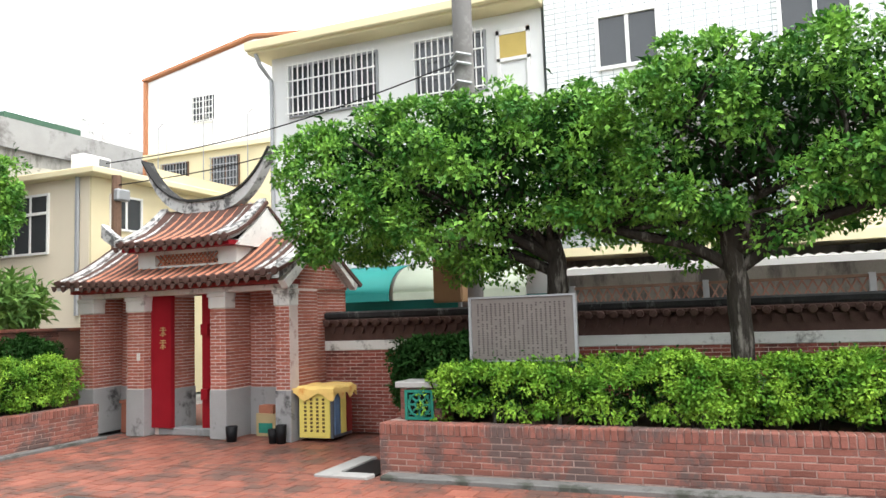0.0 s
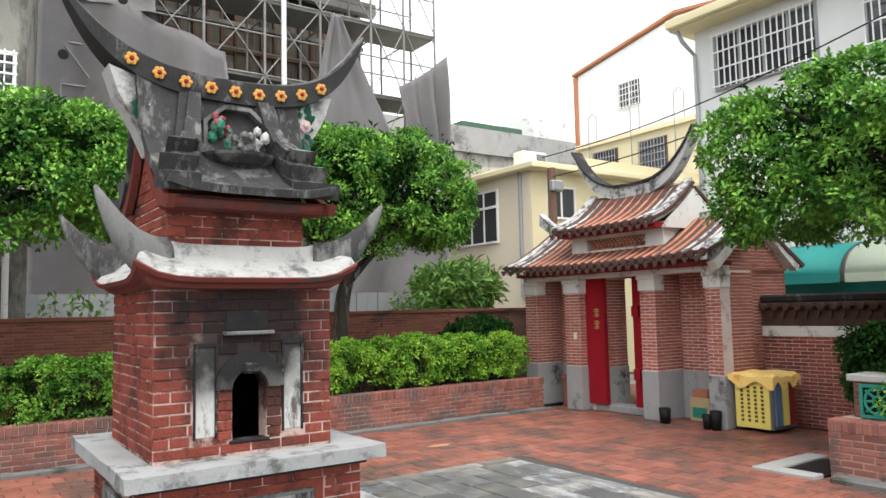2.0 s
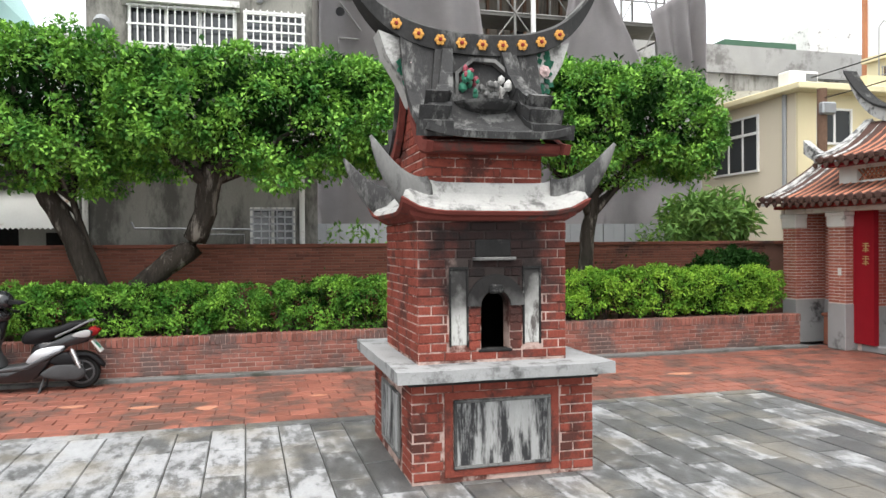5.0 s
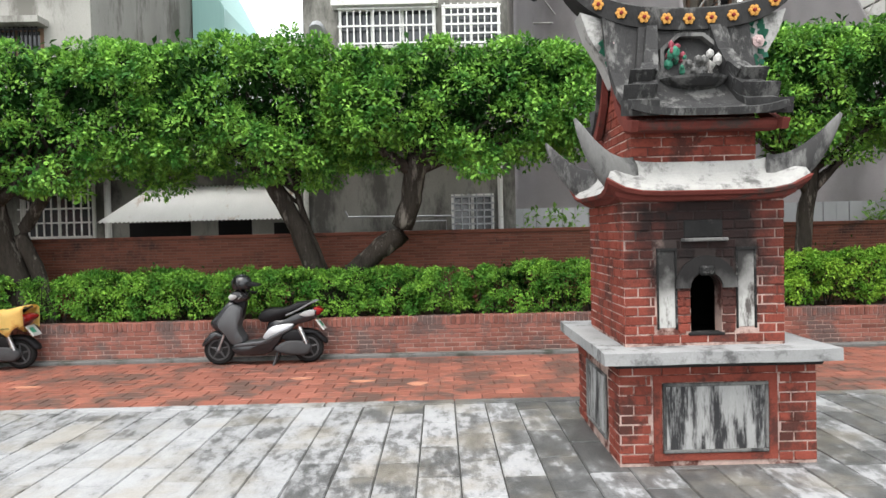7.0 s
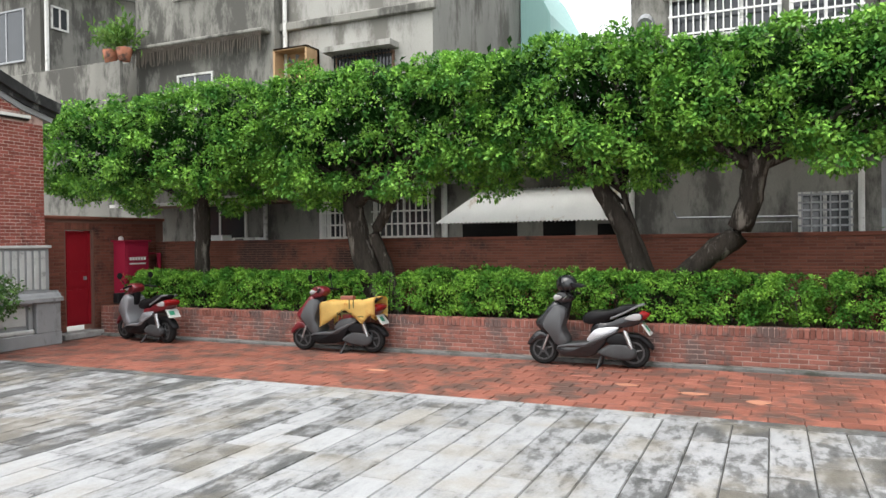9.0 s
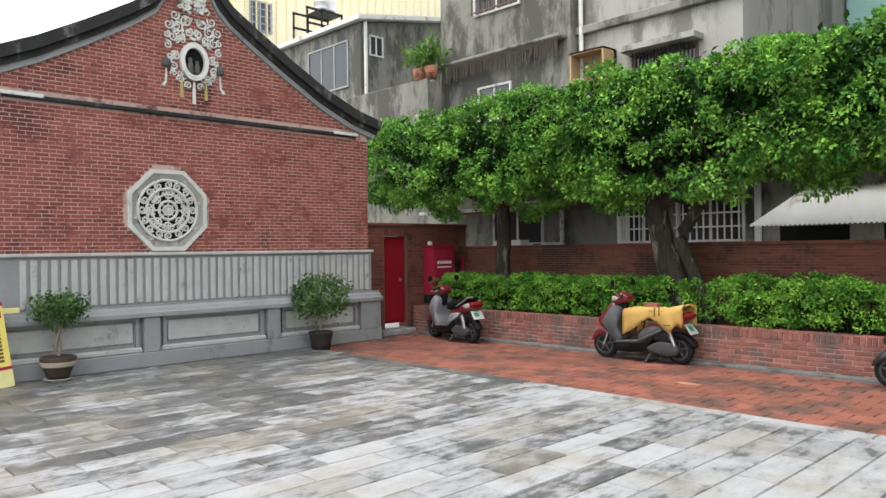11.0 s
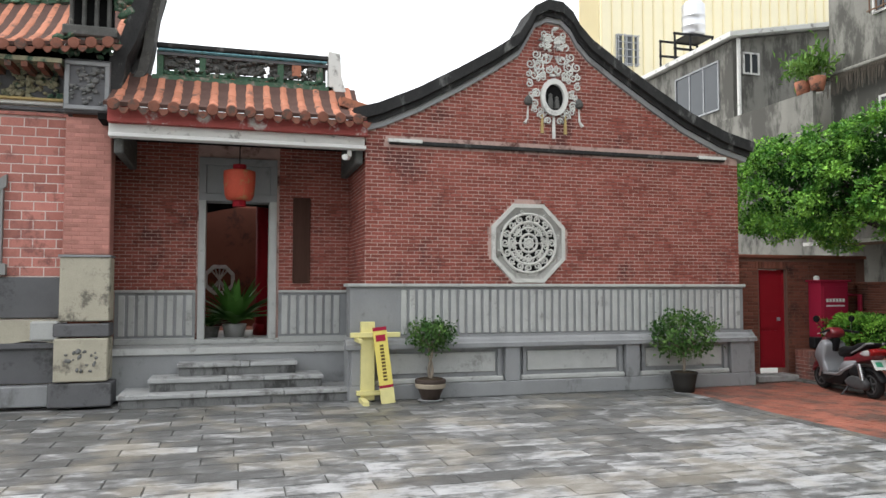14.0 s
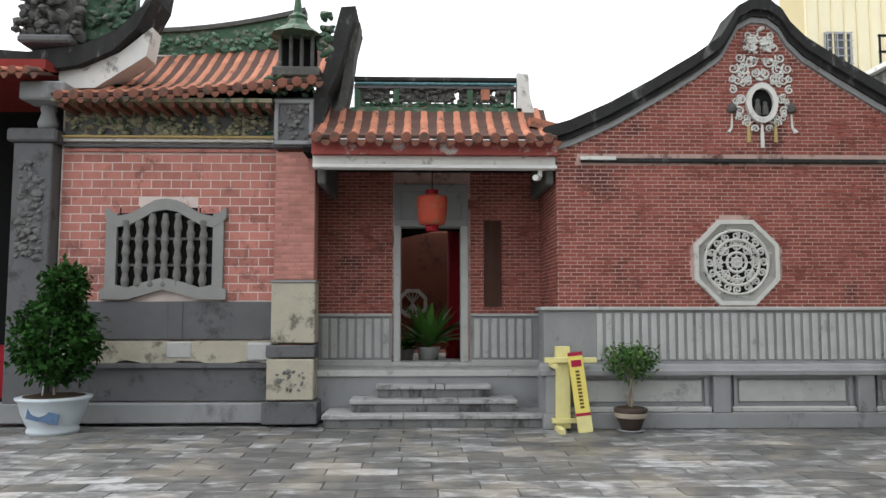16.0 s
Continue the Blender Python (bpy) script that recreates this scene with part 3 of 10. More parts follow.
part("door_frame", boxes((-0.14, -0.06, 0, 0.04, 0, 1.75), (-0.14, -0.06, 0.54, 0.58, 0, 1.75), (-0.14, -0.06, 0, 0.58, 1.71, 1.75)), M["red_paint"], door_red)
part("door_leaf", boxes((-0.13, -0.09, 0.04, 0.54, 0.0, 1.71), (-0.09, -0.075, 0.08, 0.50, 0.72, 1.0), (-0.09, -0.078, 0.08, 0.5, 0.05, 0.66), (-0.09, -0.078, 0.08, 0.5, 1.06, 1.64)), M["red_paint"], door_red)
part("door_handle", boxes((-0.08, -0.03, 0.43, 0.47, 0.84, 0.9)), M["steel"], door_red, "small steel handle")
setting("door_step", boxes((DX - 0.1, DX + 0.3, 9.3, 10.15, 0, 0.11), bevel=0.015), M["concrete"], "rough concrete step below the red door", "step")

# ---- temple gable wall ----
GX, GY0, GY1 = -11.5, 2.45, 8.9


def gable_line(drop=0.0, side=0.0):
    """The sweeping gable outline as (y, z) points."""
    pts = [(2.25, 4.25), (2.62, 4.36), (3.2, 4.62), (3.85, 4.98), (4.45, 5.34), (4.85, 5.62), (5.0, 5.86), (5.12, 6.08), (5.34, 6.2), (5.58, 6.18), (5.76, 6.04),
           (5.88, 5.84), (6.1, 5.62), (6.55, 5.33), (7.2, 4.94), (7.9, 4.55), (8.6, 4.26), (9.15, 4.12)]
    return [(y + (5.45 - y) * side, z - drop) for y, z in pts]


temple = setting("temple_gable", bmesh.new(), M["temple_mortar"], "red brick temple side hall with a sweeping gable and stone base", "temple wall")
line = gable_line(0.3, 0.03)
wall_pts = [(GY0, 1.6)] + [(GY0, 4.0)] + [p for p in line if GY0 < p[0] < GY1 and p[1] > 4.0] + [(GY1, 4.0), (GY1, 1.6)]
gable = bmesh.new()
prism(gable, wall_pts, "x", GX - 0.35, GX)
box(gable, GX - 2.2, GX - 0.35, GY0, GY0 + 0.35, 0.5, 4.0)
part("gable_wall", gable, M["temple_mortar"], temple)


def under_gable(y, z):
    if z < 3.84:
        return True
    for (y0, z0), (y1, z1) in zip(line, line[1:]):
        if y0 <= y <= y1:
            return z < z0 + (z1 - z0) * (y - y0) / (y1 - y0) - 0.02
    return False


def gable_inside(a, v):
    y, z = GY0 + a, 1.68 + v
    if 3.75 < z < 3.86 and y > 2.75:
        return False
    d = max(abs(y - 5.03), abs(z - 2.33), (abs(y - 5.03) + abs(z - 2.33)) / 1.3)
    return d > 0.66 and under_gable(y, z)


bricks(temple, (GX, GY0, 1.68), (0, 1, 0), (1, 0, 0), GY1 - GY0, 4.4, 0.185, 0.0555, 0.010, M["brick"], near=(2.6, 0.6), count=300, depth=0.006,
       inside=gable_inside, rng_seed=31, uneven=0.003)
bricks(temple, (GX - 1.55, GY0 - 0.001, 1.68), (1, 0, 0), (0, -1, 0), 1.55, 2.1, 0.185, 0.0555, 0.009, M["brick"], depth=0.006, rng_seed=32)
# coping: thick dark cement band with a lighter lip and tiled edge
band = bmesh.new()
strip(band, gable_line(0.0), gable_line(0.17, 0.01), "x", GX - 0.5, GX + 0.16)
part("coping", band, M["kiln_dark"], temple, "thick blackened cement gable coping")
band = bmesh.new()
strip(band, gable_line(0.17, 0.012), gable_line(0.25, 0.02), "x", GX - 0.4, GX + 0.09)
part("coping_moulding", band, M["kiln_dark"], temple)
band = bmesh.new()
strip(band, gable_line(0.25, 0.02), gable_line(0.33, 0.032), "x", GX - 0.3, GX + 0.05)
part("coping_lip", band, M["stone"], temple, "grey plastered lip below the coping")
part("string_course", boxes((GX, GX + 0.06, 2.8, 8.62, 3.77, 3.83), bevel=0.008), M["kiln_dark"], temple, "dark stone string course with white ends")
part("string_end", boxes((GX, GX + 0.075, 2.78, 3.3, 3.80, 3.85)), M["white_worn"], temple)
part("string_end", boxes((GX, GX + 0.075, 8.1, 8.63, 3.80, 3.85)), M["white_worn"], temple)

# stone dado: fluted band, cornice, panelled base
DXF = GX + 0.06
part("dado_back", boxes((GX - 0.3, DXF, GY0 - 0.22, GY1 + 0.02, 0.88, 1.64)), M["stone"], temple, "grey stone dado")
part("dado_back", boxes((GX - 1.5, GX - 0.3, GY0 - 0.05, GY0 + 0.2, 0.5, 1.64)), M["stone"], temple)
part("dado_cap", boxes((GX - 0.3, DXF + 0.05, GY0 - 0.27, GY1 + 0.05, 1.64, 1.69), (GX - 1.5, GX - 0.3, GY0 - 0.1, GY0 + 0.2, 1.64, 1.69), bevel=0.01), M["stone_pale"], temple)
for i in range(46):
    y = 2.98 + i * 0.1285
    flute = bmesh.new()
    box(flute, DXF, DXF + 0.022, y, y + 0.088, 0.94, 1.6, bevel=0.012)
    part("flute", flute, M["stone_pale"], temple)
corn = bmesh.new()
prof = [(0.0, 0.92), (0.05, 0.92), (0.05, 0.89), (0.1, 0.86), (0.12, 0.82), (0.17, 0.80), (0.17, 0.74), (0.0, 0.74)]
prism(corn, [(DXF + a, z) for a, z in prof], "y", GY0 - 0.3, GY1 + 0.16)
part("cornice", corn, M["stone"], temple, "moulded grey stone cornice")
part("plinth_back", boxes((GX - 0.3, DXF + 0.03, GY0 - 0.25, GY1 + 0.1, 0.0, 0.74)), M["stone"], temple)
part("plinth", boxes((DXF + 0.02, DXF + 0.13, GY0 - 0.25, GY1 + 0.16, 0.0, 0.22), bevel=0.012), M["stone"], temple)
for y in (2.35, 4.7, 6.75, 8.68):
    part("pier", boxes((DXF + 0.02, DXF + 0.13, y - (0.12 if y < 8 else 0.1), y + (0.12 if y < 8 else 0.36), 0.22, 0.74), bevel=0.01), M["stone"], temple)
for a, b in ((2.5, 4.56), (4.84, 6.61), (6.89, 8.56)):
    part("panel_ledge", boxes((DXF + 0.03, DXF + 0.115, a, b, 0.22, 0.3), bevel=0.02), M["stone_pale"], temple)
    part("panel", boxes((DXF + 0.03, DXF + 0.055, a + 0.12, b - 0.12, 0.36, 0.66), bevel=0.01), M["stone_pale"], temple)
    part("panel_frame", boxes((DXF + 0.03, DXF + 0.085, a + 0.04, b - 0.04, 0.69, 0.74), (DXF + 0.03, DXF + 0.085, a + 0.04, a + 0.09, 0.3, 0.69), (DXF + 0.03, DXF + 0.085, b - 0.09, b - 0.04, 0.3, 0.69)), M["stone"], temple)

# ---- recessed porch with the side door ----
RX, RF = -13.05, 0.74
porch = setting("temple_porch", bmesh.new(), M["stone"], "recessed brick porch of the temple with a stone doorway", "temple wall")
part("platform", boxes((RX - 3.5, -12.3, -1.2, GY0, 0, RF - 0.1)), M["stone"], porch, "raised grey stone platform")
part("platform_edge", boxes((RX - 3.5, -12.26, -1.2, GY0 - 0.05, RF - 0.1, RF), bevel=0.012), M["stone_pale"], porch)
part("back_wall", boxes((RX - 0.3, RX, -1.2, 0.06, RF, 4.2), (RX - 0.3, RX, 1.26, GY0 + 0.3, RF, 4.2), (RX - 0.3, RX, 0.06, 1.26, 3.6, 4.2)), M["temple_mortar"], porch)
bricks(porch, (RX, -1.2, 1.58), (0, 1, 0), (1, 0, 0), 3.66, 2.4, 0.185, 0.0555, 0.008, M["brick"], depth=0.006, rng_seed=33,
       inside=lambda a, v: not (1.24 < a < 2.48), near=(3.0, 0.7), count=80)
for a, b in ((-1.15, 0.02), (1.3, 2.42)):
    part("dado_back", boxes((RX, RX + 0.05, a, b, RF, 1.54)), M["stone"], porch)
    part("dado_cap", boxes((RX, RX + 0.09, a, b, 1.54, 1.585), bevel=0.008), M["stone_pale"], porch)
    part("dado_base", boxes((RX, RX + 0.09, a, b, RF, RF + 0.1), bevel=0.008), M["stone_pale"], porch)
    for i in range(int((b - a) / 0.14)):
        y = a + 0.05 + i * 0.14
        part("flute", boxes((RX + 0.05, RX + 0.07, y, y + 0.1, RF + 0.13, 1.5), bevel=0.01), M["stone_pale"], porch)
part("door_jamb", boxes((RX - 0.3, RX + 0.05, 0.05, 0.16, RF, 3.02), bevel=0.008), M["stone_pale"], porch)
part("door_jamb", boxes((RX - 0.3, RX + 0.05, 1.14, 1.26, RF, 3.02), bevel=0.008), M["stone_pale"], porch)
part("door_lintel", boxes((RX - 0.3, RX + 0.05, 0.05, 1.26, 3.0, 3.12), (RX - 0.3, RX + 0.05, 0.05, 1.26, 3.58, 3.7), (RX - 0.3, RX + 0.05, 0.05, 0.16, 3.12, 3.58),
                           (RX - 0.3, RX + 0.05, 1.15, 1.26, 3.12, 3.58), (RX - 0.3, RX + 0.02, 0.16, 1.15, 3.12, 3.58), bevel=0.006), M["stone"], porch)
part("threshold", boxes((RX - 0.3, RX + 0.12, 0.0, 1.3, RF, RF + 0.07), bevel=0.01), M["stone_pale"], porch)
part("side_wall", boxes((-13.4, -11.98, -1.6, -1.2, 0, 4.2)), M["thin_brick"], porch)
for i, (x1, y0, y1) in enumerate(((-11.5, -0.86, 2.24), (-11.75, -0.5, 1.86), (-12.0, -0.14, 1.5))):
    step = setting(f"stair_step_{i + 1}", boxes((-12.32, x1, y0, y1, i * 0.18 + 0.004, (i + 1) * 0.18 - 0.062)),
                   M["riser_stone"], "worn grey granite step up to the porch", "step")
    cutsets = [y0 - 0.03, y0 + (y1 - y0) * (0.36 + 0.08 * i), y0 + (y1 - y0) * (0.7 - 0.05 * i), y1 + 0.03]
    for a, b in zip(cutsets, cutsets[1:]):
        part("tread", boxes((-12.32, x1 + 0.035, a + 0.003, b - 0.003, (i + 1) * 0.18 - 0.062, (i + 1) * 0.18), bevel=0.012), M["step_stone"], step, "pale worn tread stone")
# courtyard seen through the doorway
inner = setting("inner_hall", boxes((-22.2, -22, -3, 6, 0, 6), (-22, RX - 0.3, -3, 6, RF - 0.2, RF - 0.02)), M["thin_brick"], "brick inner courtyard seen through the doorway", "inner court")
# unseen black ceiling and side walls, added to keep sky light off the doorway
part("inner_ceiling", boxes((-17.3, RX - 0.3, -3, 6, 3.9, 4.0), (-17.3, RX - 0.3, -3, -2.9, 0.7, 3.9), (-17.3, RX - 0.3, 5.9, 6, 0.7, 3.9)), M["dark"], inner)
part("screen_wall", boxes((-18.2, -18, -1.5, 4, RF, 3.4)), M["thin_brick"], inner)
bm = bmesh.new()
oct_ring = lambda r: [(0.29 + r * math.cos(math.pi / 8 + k * math.pi / 4), 1.78 + r * math.sin(math.pi / 8 + k * math.pi / 4)) for k in range(9)]
strip(bm, oct_ring(0.36), oct_ring(0.27), "x", -18.0, -17.93)
for k in range(-2, 3):
    tube(bm, [(-17.97, 0.29 + k * 0.1, 1.78 - 0.25), (-17.97, 0.29 - k * 0.1, 1.78 + 0.25)], 0.02, 5)
part("stone_window", bm, M["stone_pale"], inner, "pale octagonal stone window")
bm = bmesh.new()
lathe(bm, [(0.14, RF), (0.14, RF + 0.2), (0.1, RF + 0.22), (0.1, 3.9)], (-15.0, 1.09, 0), 14)
part("column", bm, M["red_paint"], inner, "red lacquered column", True)
part("inner_floor", boxes((-15.5, RX - 0.3, -1.5, 4, RF - 0.02, RF - 0.01)), M["paver"], inner)
red_post = bmesh.new()
tube(red_post, [(-15.0, 1.12, RF), (-15.0, 1.12, 3.9)], 0.13, 16)
part("red_post", red_post, M["red_paint"], inner, "round red lacquered post", smooth=True)
arch = bmesh.new()
prism(arch, [(-0.6, 3.3), (2.2, 3.3), (2.2, 2.95), (1.4, 2.95), (1.15, 3.08), (0.8, 3.1), (0.4, 3.02), (0.1, 2.95), (-0.6, 2.95)], "x", -14.6, -14.54)
part("carved_valance", arch, M["dark"], inner, "dark carved wooden valance")

# ---- main hall front ----
M["stone_cream"] = material("cream sandstone", (0.42, 0.39, 0.31), var=0.2, scale=4, dirt=(0.16, 0.15, 0.125), dirt_scale=3, dirt_amount=0.25)
HX = -12.3
hall = setting("temple_hall", bmesh.new(), M["stone"], "main temple hall front of pale red blocks on a dark stone base", "temple wall")
part("wall", boxes((HX - 0.4, HX, -5.0, -1.62, 0, 4.9)), M["white_mortar"], hall)
bricks(hall, (HX, -4.98, 1.78), (0, 1, 0), (1, 0, 0), 3.3, 2.25, 0.30, 0.132, 0.014, M["pink_brick"], depth=0.006, near=(1.6, 1.2), count=160, rng_seed=41,
       inside=lambda a, v: not (0.74 < a < 2.46 and v < 1.32 + (0.2 if 1.2 < a < 2.05 else 0.0)))
# near-black filler added to close the sky gap below the tiles
part("eave_wall", boxes((HX - 0.4, HX - 0.05, -5.0, -1.2, 4.9, 5.13)), M["dark"], hall)
part("dado", boxes((HX, HX + 0.05, -4.95, -1.7, 1.2, 1.77), bevel=0.01), M["stone_dark"], hall, "dark stone dado panel")
part("dado_joint", boxes((HX + 0.05, HX + 0.07, -3.3, -3.08, 1.2, 1.77), bevel=0.008), M["stone_dark"], hall)
part("base", boxes((HX, HX + 0.1, -5.0, -1.7, 0.3, 0.78)), M["stone_dark"], hall)
part("base_plinth", boxes((HX, HX + 0.28, -6.5, -1.75, 0.0, 0.28), bevel=0.015), M["stone"], hall)
carved = bmesh.new()
for i in range(12):
    y0, y1 = -4.95 + i * 0.268, -4.95 + (i + 1) * 0.268
    zz = 0.86 + 0.05 * math.sin(i * 1.9)
    prism(carved, [(y0, 1.18), (y1, 1.18), (y1, 0.86 + 0.05 * math.sin((i + 1) * 1.9)), (y0, zz)], "x", HX + 0.05, HX + 0.14)
part("carved_skirt", carved, M["stone_cream"], hall, "pale carved stone skirt with scrolls")
part("base_rail", boxes((HX, HX + 0.16, -5.0, -1.7, 0.78, 0.86), bevel=0.01), M["stone_dark"], hall)
part("skirt_block", boxes((HX + 0.05, HX + 0.17, -2.1, -1.72, 0.88, 1.16), bevel=0.03), M["stone_pale"], hall)
part("skirt_block", boxes((HX + 0.05, HX + 0.16, -3.3, -2.9, 0.92, 1.18), bevel=0.03), M["stone_pale"], hall)
# corner pilaster
M["pilaster_brick"] = material("pale pilaster brick", (0.44, 0.21, 0.175), var=0.25, scale=5, rnd=0.18)
pil = [(-11.95, -1.68, -1.08, 2.08, 4.0, "pilaster_brick"), (-11.92, -1.70, -1.06, 1.16, 2.05, "stone_cream"), (-11.88, -1.76, -1.05, 0.95, 1.13, "stone_dark"),
       (-11.86, -1.74, -1.06, 0.34, 0.93, "stone_cream"), (-11.84, -1.8, -1.0, 0.0, 0.32, "stone_dark")]
for x1, y0, y1, z0, z1, mname in pil:
    part("pilaster", boxes((HX, x1, y0, y1, z0, z1), bevel=0.015), M[mname], hall)
part("pilaster_band", boxes((HX, -11.9, -1.72, -1.05, 2.05, 2.08)), M["stone"], hall)
bricks(hall, (-11.95, -1.67, 2.1), (0, 1, 0), (1, 0, 0), 0.58, 1.88, 0.195, 0.06, 0.008, M["pilaster_brick"], depth=0.005, rng_seed=42)
part("carved_panel", boxes((HX + 0.1, -11.84, -1.7, -1.09, 4.05, 4.8), bevel=0.02), M["stone_dark"], hall, "dark carved stone panel")
part("panel_rim", boxes((-11.84, -11.8, -1.68, -1.11, 4.08, 4.14), (-11.84, -11.8, -1.68, -1.11, 4.7, 4.76), (-11.84, -11.8, -1.68, -1.62, 4.14, 4.7), (-11.84, -11.8, -1.17, -1.11, 4.14, 4.7), bevel=0.008), M["stone"], hall)
part("frieze_back", boxes((HX, HX + 0.04, -4.95, -1.7, 4.25, 4.72)), M["stone_dark"], hall)
part("cornice", boxes((HX, HX + 0.1, -4.95, -1.7, 4.2, 4.25), bevel=0.008), M["white_worn"], hall)
part("cornice", boxes((HX, HX + 0.07, -4.95, -1.7, 4.12, 4.17), bevel=0.008), M["stone_dark"], hall)
part("cornice", boxes((HX, HX + 0.05, -4.95, -1.7, 4.05, 4.1), bevel=0.008), M["pink_brick"], hall)
# dark stone post; entrance walls beyond it painted near-black for their shade
part("stone_post", boxes((HX - 0.2, HX + 0.25, -5.6, -5.02, 0, 4.15), bevel=0.02), M["stone_dark"], hall, "dark carved stone post")
part("post_cap", boxes((HX - 0.2, HX + 0.32, -5.68, -4.94, 4.15, 4.35), bevel=0.03), M["stone_dark"], hall)
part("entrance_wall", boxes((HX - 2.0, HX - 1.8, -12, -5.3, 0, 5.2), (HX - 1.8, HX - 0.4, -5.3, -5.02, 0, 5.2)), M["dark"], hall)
part("entrance_rail", boxes((HX - 0.5, HX - 0.3, -9, -5.6, 0.3, 1.1)), M["red_paint"], hall)
part("entrance_roof", boxes((HX - 2, HX + 0.6, -12, -5.0, 5.15, 5.3)), M["red_trim"], hall)


# ---- houses beyond the walls ----
M["orange_paint"] = material("orange paint", (0.42, 0.19, 0.10), rough=0.6, var=0.12)
M["wall_pale"] = material("pale grey wall", (0.70, 0.71, 0.70), var=0.06, scale=0.7, bump=0.05)
M["mortar_pale"] = material("grey tile joint", (0.30, 0.34, 0.36), var=0.1)
M["white_tile"] = material("white wall tile", (0.80, 0.82, 0.82), rough=0.35, var=0.04, rnd=0.04)
M["yellow_shade"] = material("yellow shade", (0.55, 0.42, 0.14), var=0.1)
M["balcony_glass"] = material("milky balcony glass", (0.30, 0.34, 0.35), rough=0.25, var=0.15, scale=2)
M["teal_sheet"] = material("teal sheet", (0.03, 0.22, 0.20), rough=0.5, var=0.12)
M["pale_awning"] = material("pale green awning", (0.42, 0.48, 0.38), rough=0.5, var=0.1)
M["tan_steel"] = material("tan steel box", (0.32, 0.20, 0.11), rough=0.6, var=0.15)
M["rust_pink"] = material("rusty pink steel", (0.30, 0.17, 0.13), rough=0.8, var=0.2)
M["green_ceramic_far"] = material("dark green sheet", (0.07, 0.13, 0.09), var=0.1)


def window_unit(parent, origin, u, n, w, h, frame_mat, bars=0, rows=0, bar_mat=None, mullions=1, depth=0.08, thick=0.05):
    """A framed window: glass panes, frame, mullions and, where there are some, a grille of bars."""
    o, u, n = Vector(origin), Vector(u), Vector(n)
    z = Vector((0, 0, 1))

    def slab(bm, a0, a1, b0, b1, d0, d1):
        vs = [bm.verts.new(o + u * a + z * b + n * d) for d in (d0, d1) for a, b in ((a0, b0), (a1, b0), (a1, b1), (a0, b1))]
        for f in ((0, 1, 2, 3), (4, 5, 6, 7), (0, 1, 5, 4), (1, 2, 6, 5), (2, 3, 7, 6), (3, 0, 4, 7)):
            bm.faces.new([vs[i] for i in f])
        bmesh.ops.recalc_face_normals(bm, faces=bm.faces)

    win = part("window", bmesh.new(), frame_mat, parent)
    bm = bmesh.new()
    slab(bm, -thick, w + thick, -thick, 0, -0.05, depth * 0.6)
    slab(bm, -thick, w + thick, h, h + thick, -0.05, depth * 0.6)
    slab(bm, -thick, 0, 0, h, -0.05, depth * 0.6)
    slab(bm, w, w + thick, 0, h, -0.05, depth * 0.6)
    for i in range(1, mullions + 1):
        a = w * i / (mullions + 1)
        slab(bm, a - thick / 2, a + thick / 2, 0, h, -0.05, depth * 0.4)
    part("window_frame", bm, frame_mat, win)
    for i in range(mullions + 1):
        bm = bmesh.new()
        slab(bm, w * i / (mullions + 1), w * (i + 1) / (mullions + 1), 0, h, -0.04, 0.012)
        part("pane", bm, M["glass"], win)
    if bars:
        bm = bmesh.new()
        for i in range(bars + 1):
            a = w * i / bars
            slab(bm, a - 0.011, a + 0.011, -0.05, h + 0.05, depth + 0.08, depth + 0.105)
        for j in range(rows + 1):
            b = h * j / max(rows, 1)
            slab(bm, -0.05, w + 0.05, b - 0.014, b + 0.014, depth + 0.1, depth + 0.125)
        part("window_grille", bm, bar_mat or M["white_paint"], win)
    return win


HN = 13.4
# grey house across the boundary wall
house = tagged(thing("grey_house", "stained grey cement house with barred windows", "house"))
part("wall", boxes((-2.4, 1.3, HN, HN + 9, 0, 12)), M["wall_dark"], house)
part("lower_wall", boxes((-2.35, 1.28, HN - 0.9, HN, 0, 3.3)), M["wall_dark"], house, "smooth grey cement extension")
part("slab_edge", boxes((-2.6, 1.5, HN - 1.1, HN, 3.3, 3.55), bevel=0.02), M["wall_grey"], house)
window_unit(house, (-1.7, HN, 5.1), (1, 0, 0), (0, -1, 0), 1.65, 0.62, M["white_paint"], 14, 2, M["white_paint"], 2)
part("window_ledge", boxes((-1.85, 0.05, HN - 0.3, HN, 5.76, 5.86)), M["white_worn"], house)
window_unit(house, (0.16, HN, 5.08), (1, 0, 0), (0, -1, 0), 0.95, 0.66, M["white_paint"], 8, 4, M["white_paint"], 1)
window_unit(house, (0.24, HN - 0.9, 1.72), (1, 0, 0), (0, -1, 0), 0.62, 0.57, M["white_worn"], 5, 5, M["steel"], 1)
pipe = bmesh.new()
tube(pipe, [(1.02, HN - 0.98, 0), (1.02, HN - 0.98, 3.3)], 0.045, 10)
part("drain_pipe", pipe, M["white_worn"], house)
pipe = bmesh.new()
tube(pipe, [(-2.25, HN - 0.98, 0), (-2.25, HN - 0.98, 3.3)], 0.045, 10)
part("drain_pipe", pipe, M["white_worn"], house)
pipe = bmesh.new()
tube(pipe, [(-1.6, HN - 0.96, 2.1), (-1.55, HN - 0.96, 2.0), (0.2, HN - 0.96, 1.98)], 0.018, 6)
tube(pipe, [(-0.5, HN - 0.96, 1.9), (0.1, HN - 0.96, 1.9), (0.1, HN - 0.96, 1.7)], 0.012, 6)
part("water_pipe", pipe, M["steel"], house)
vent = bmesh.new()
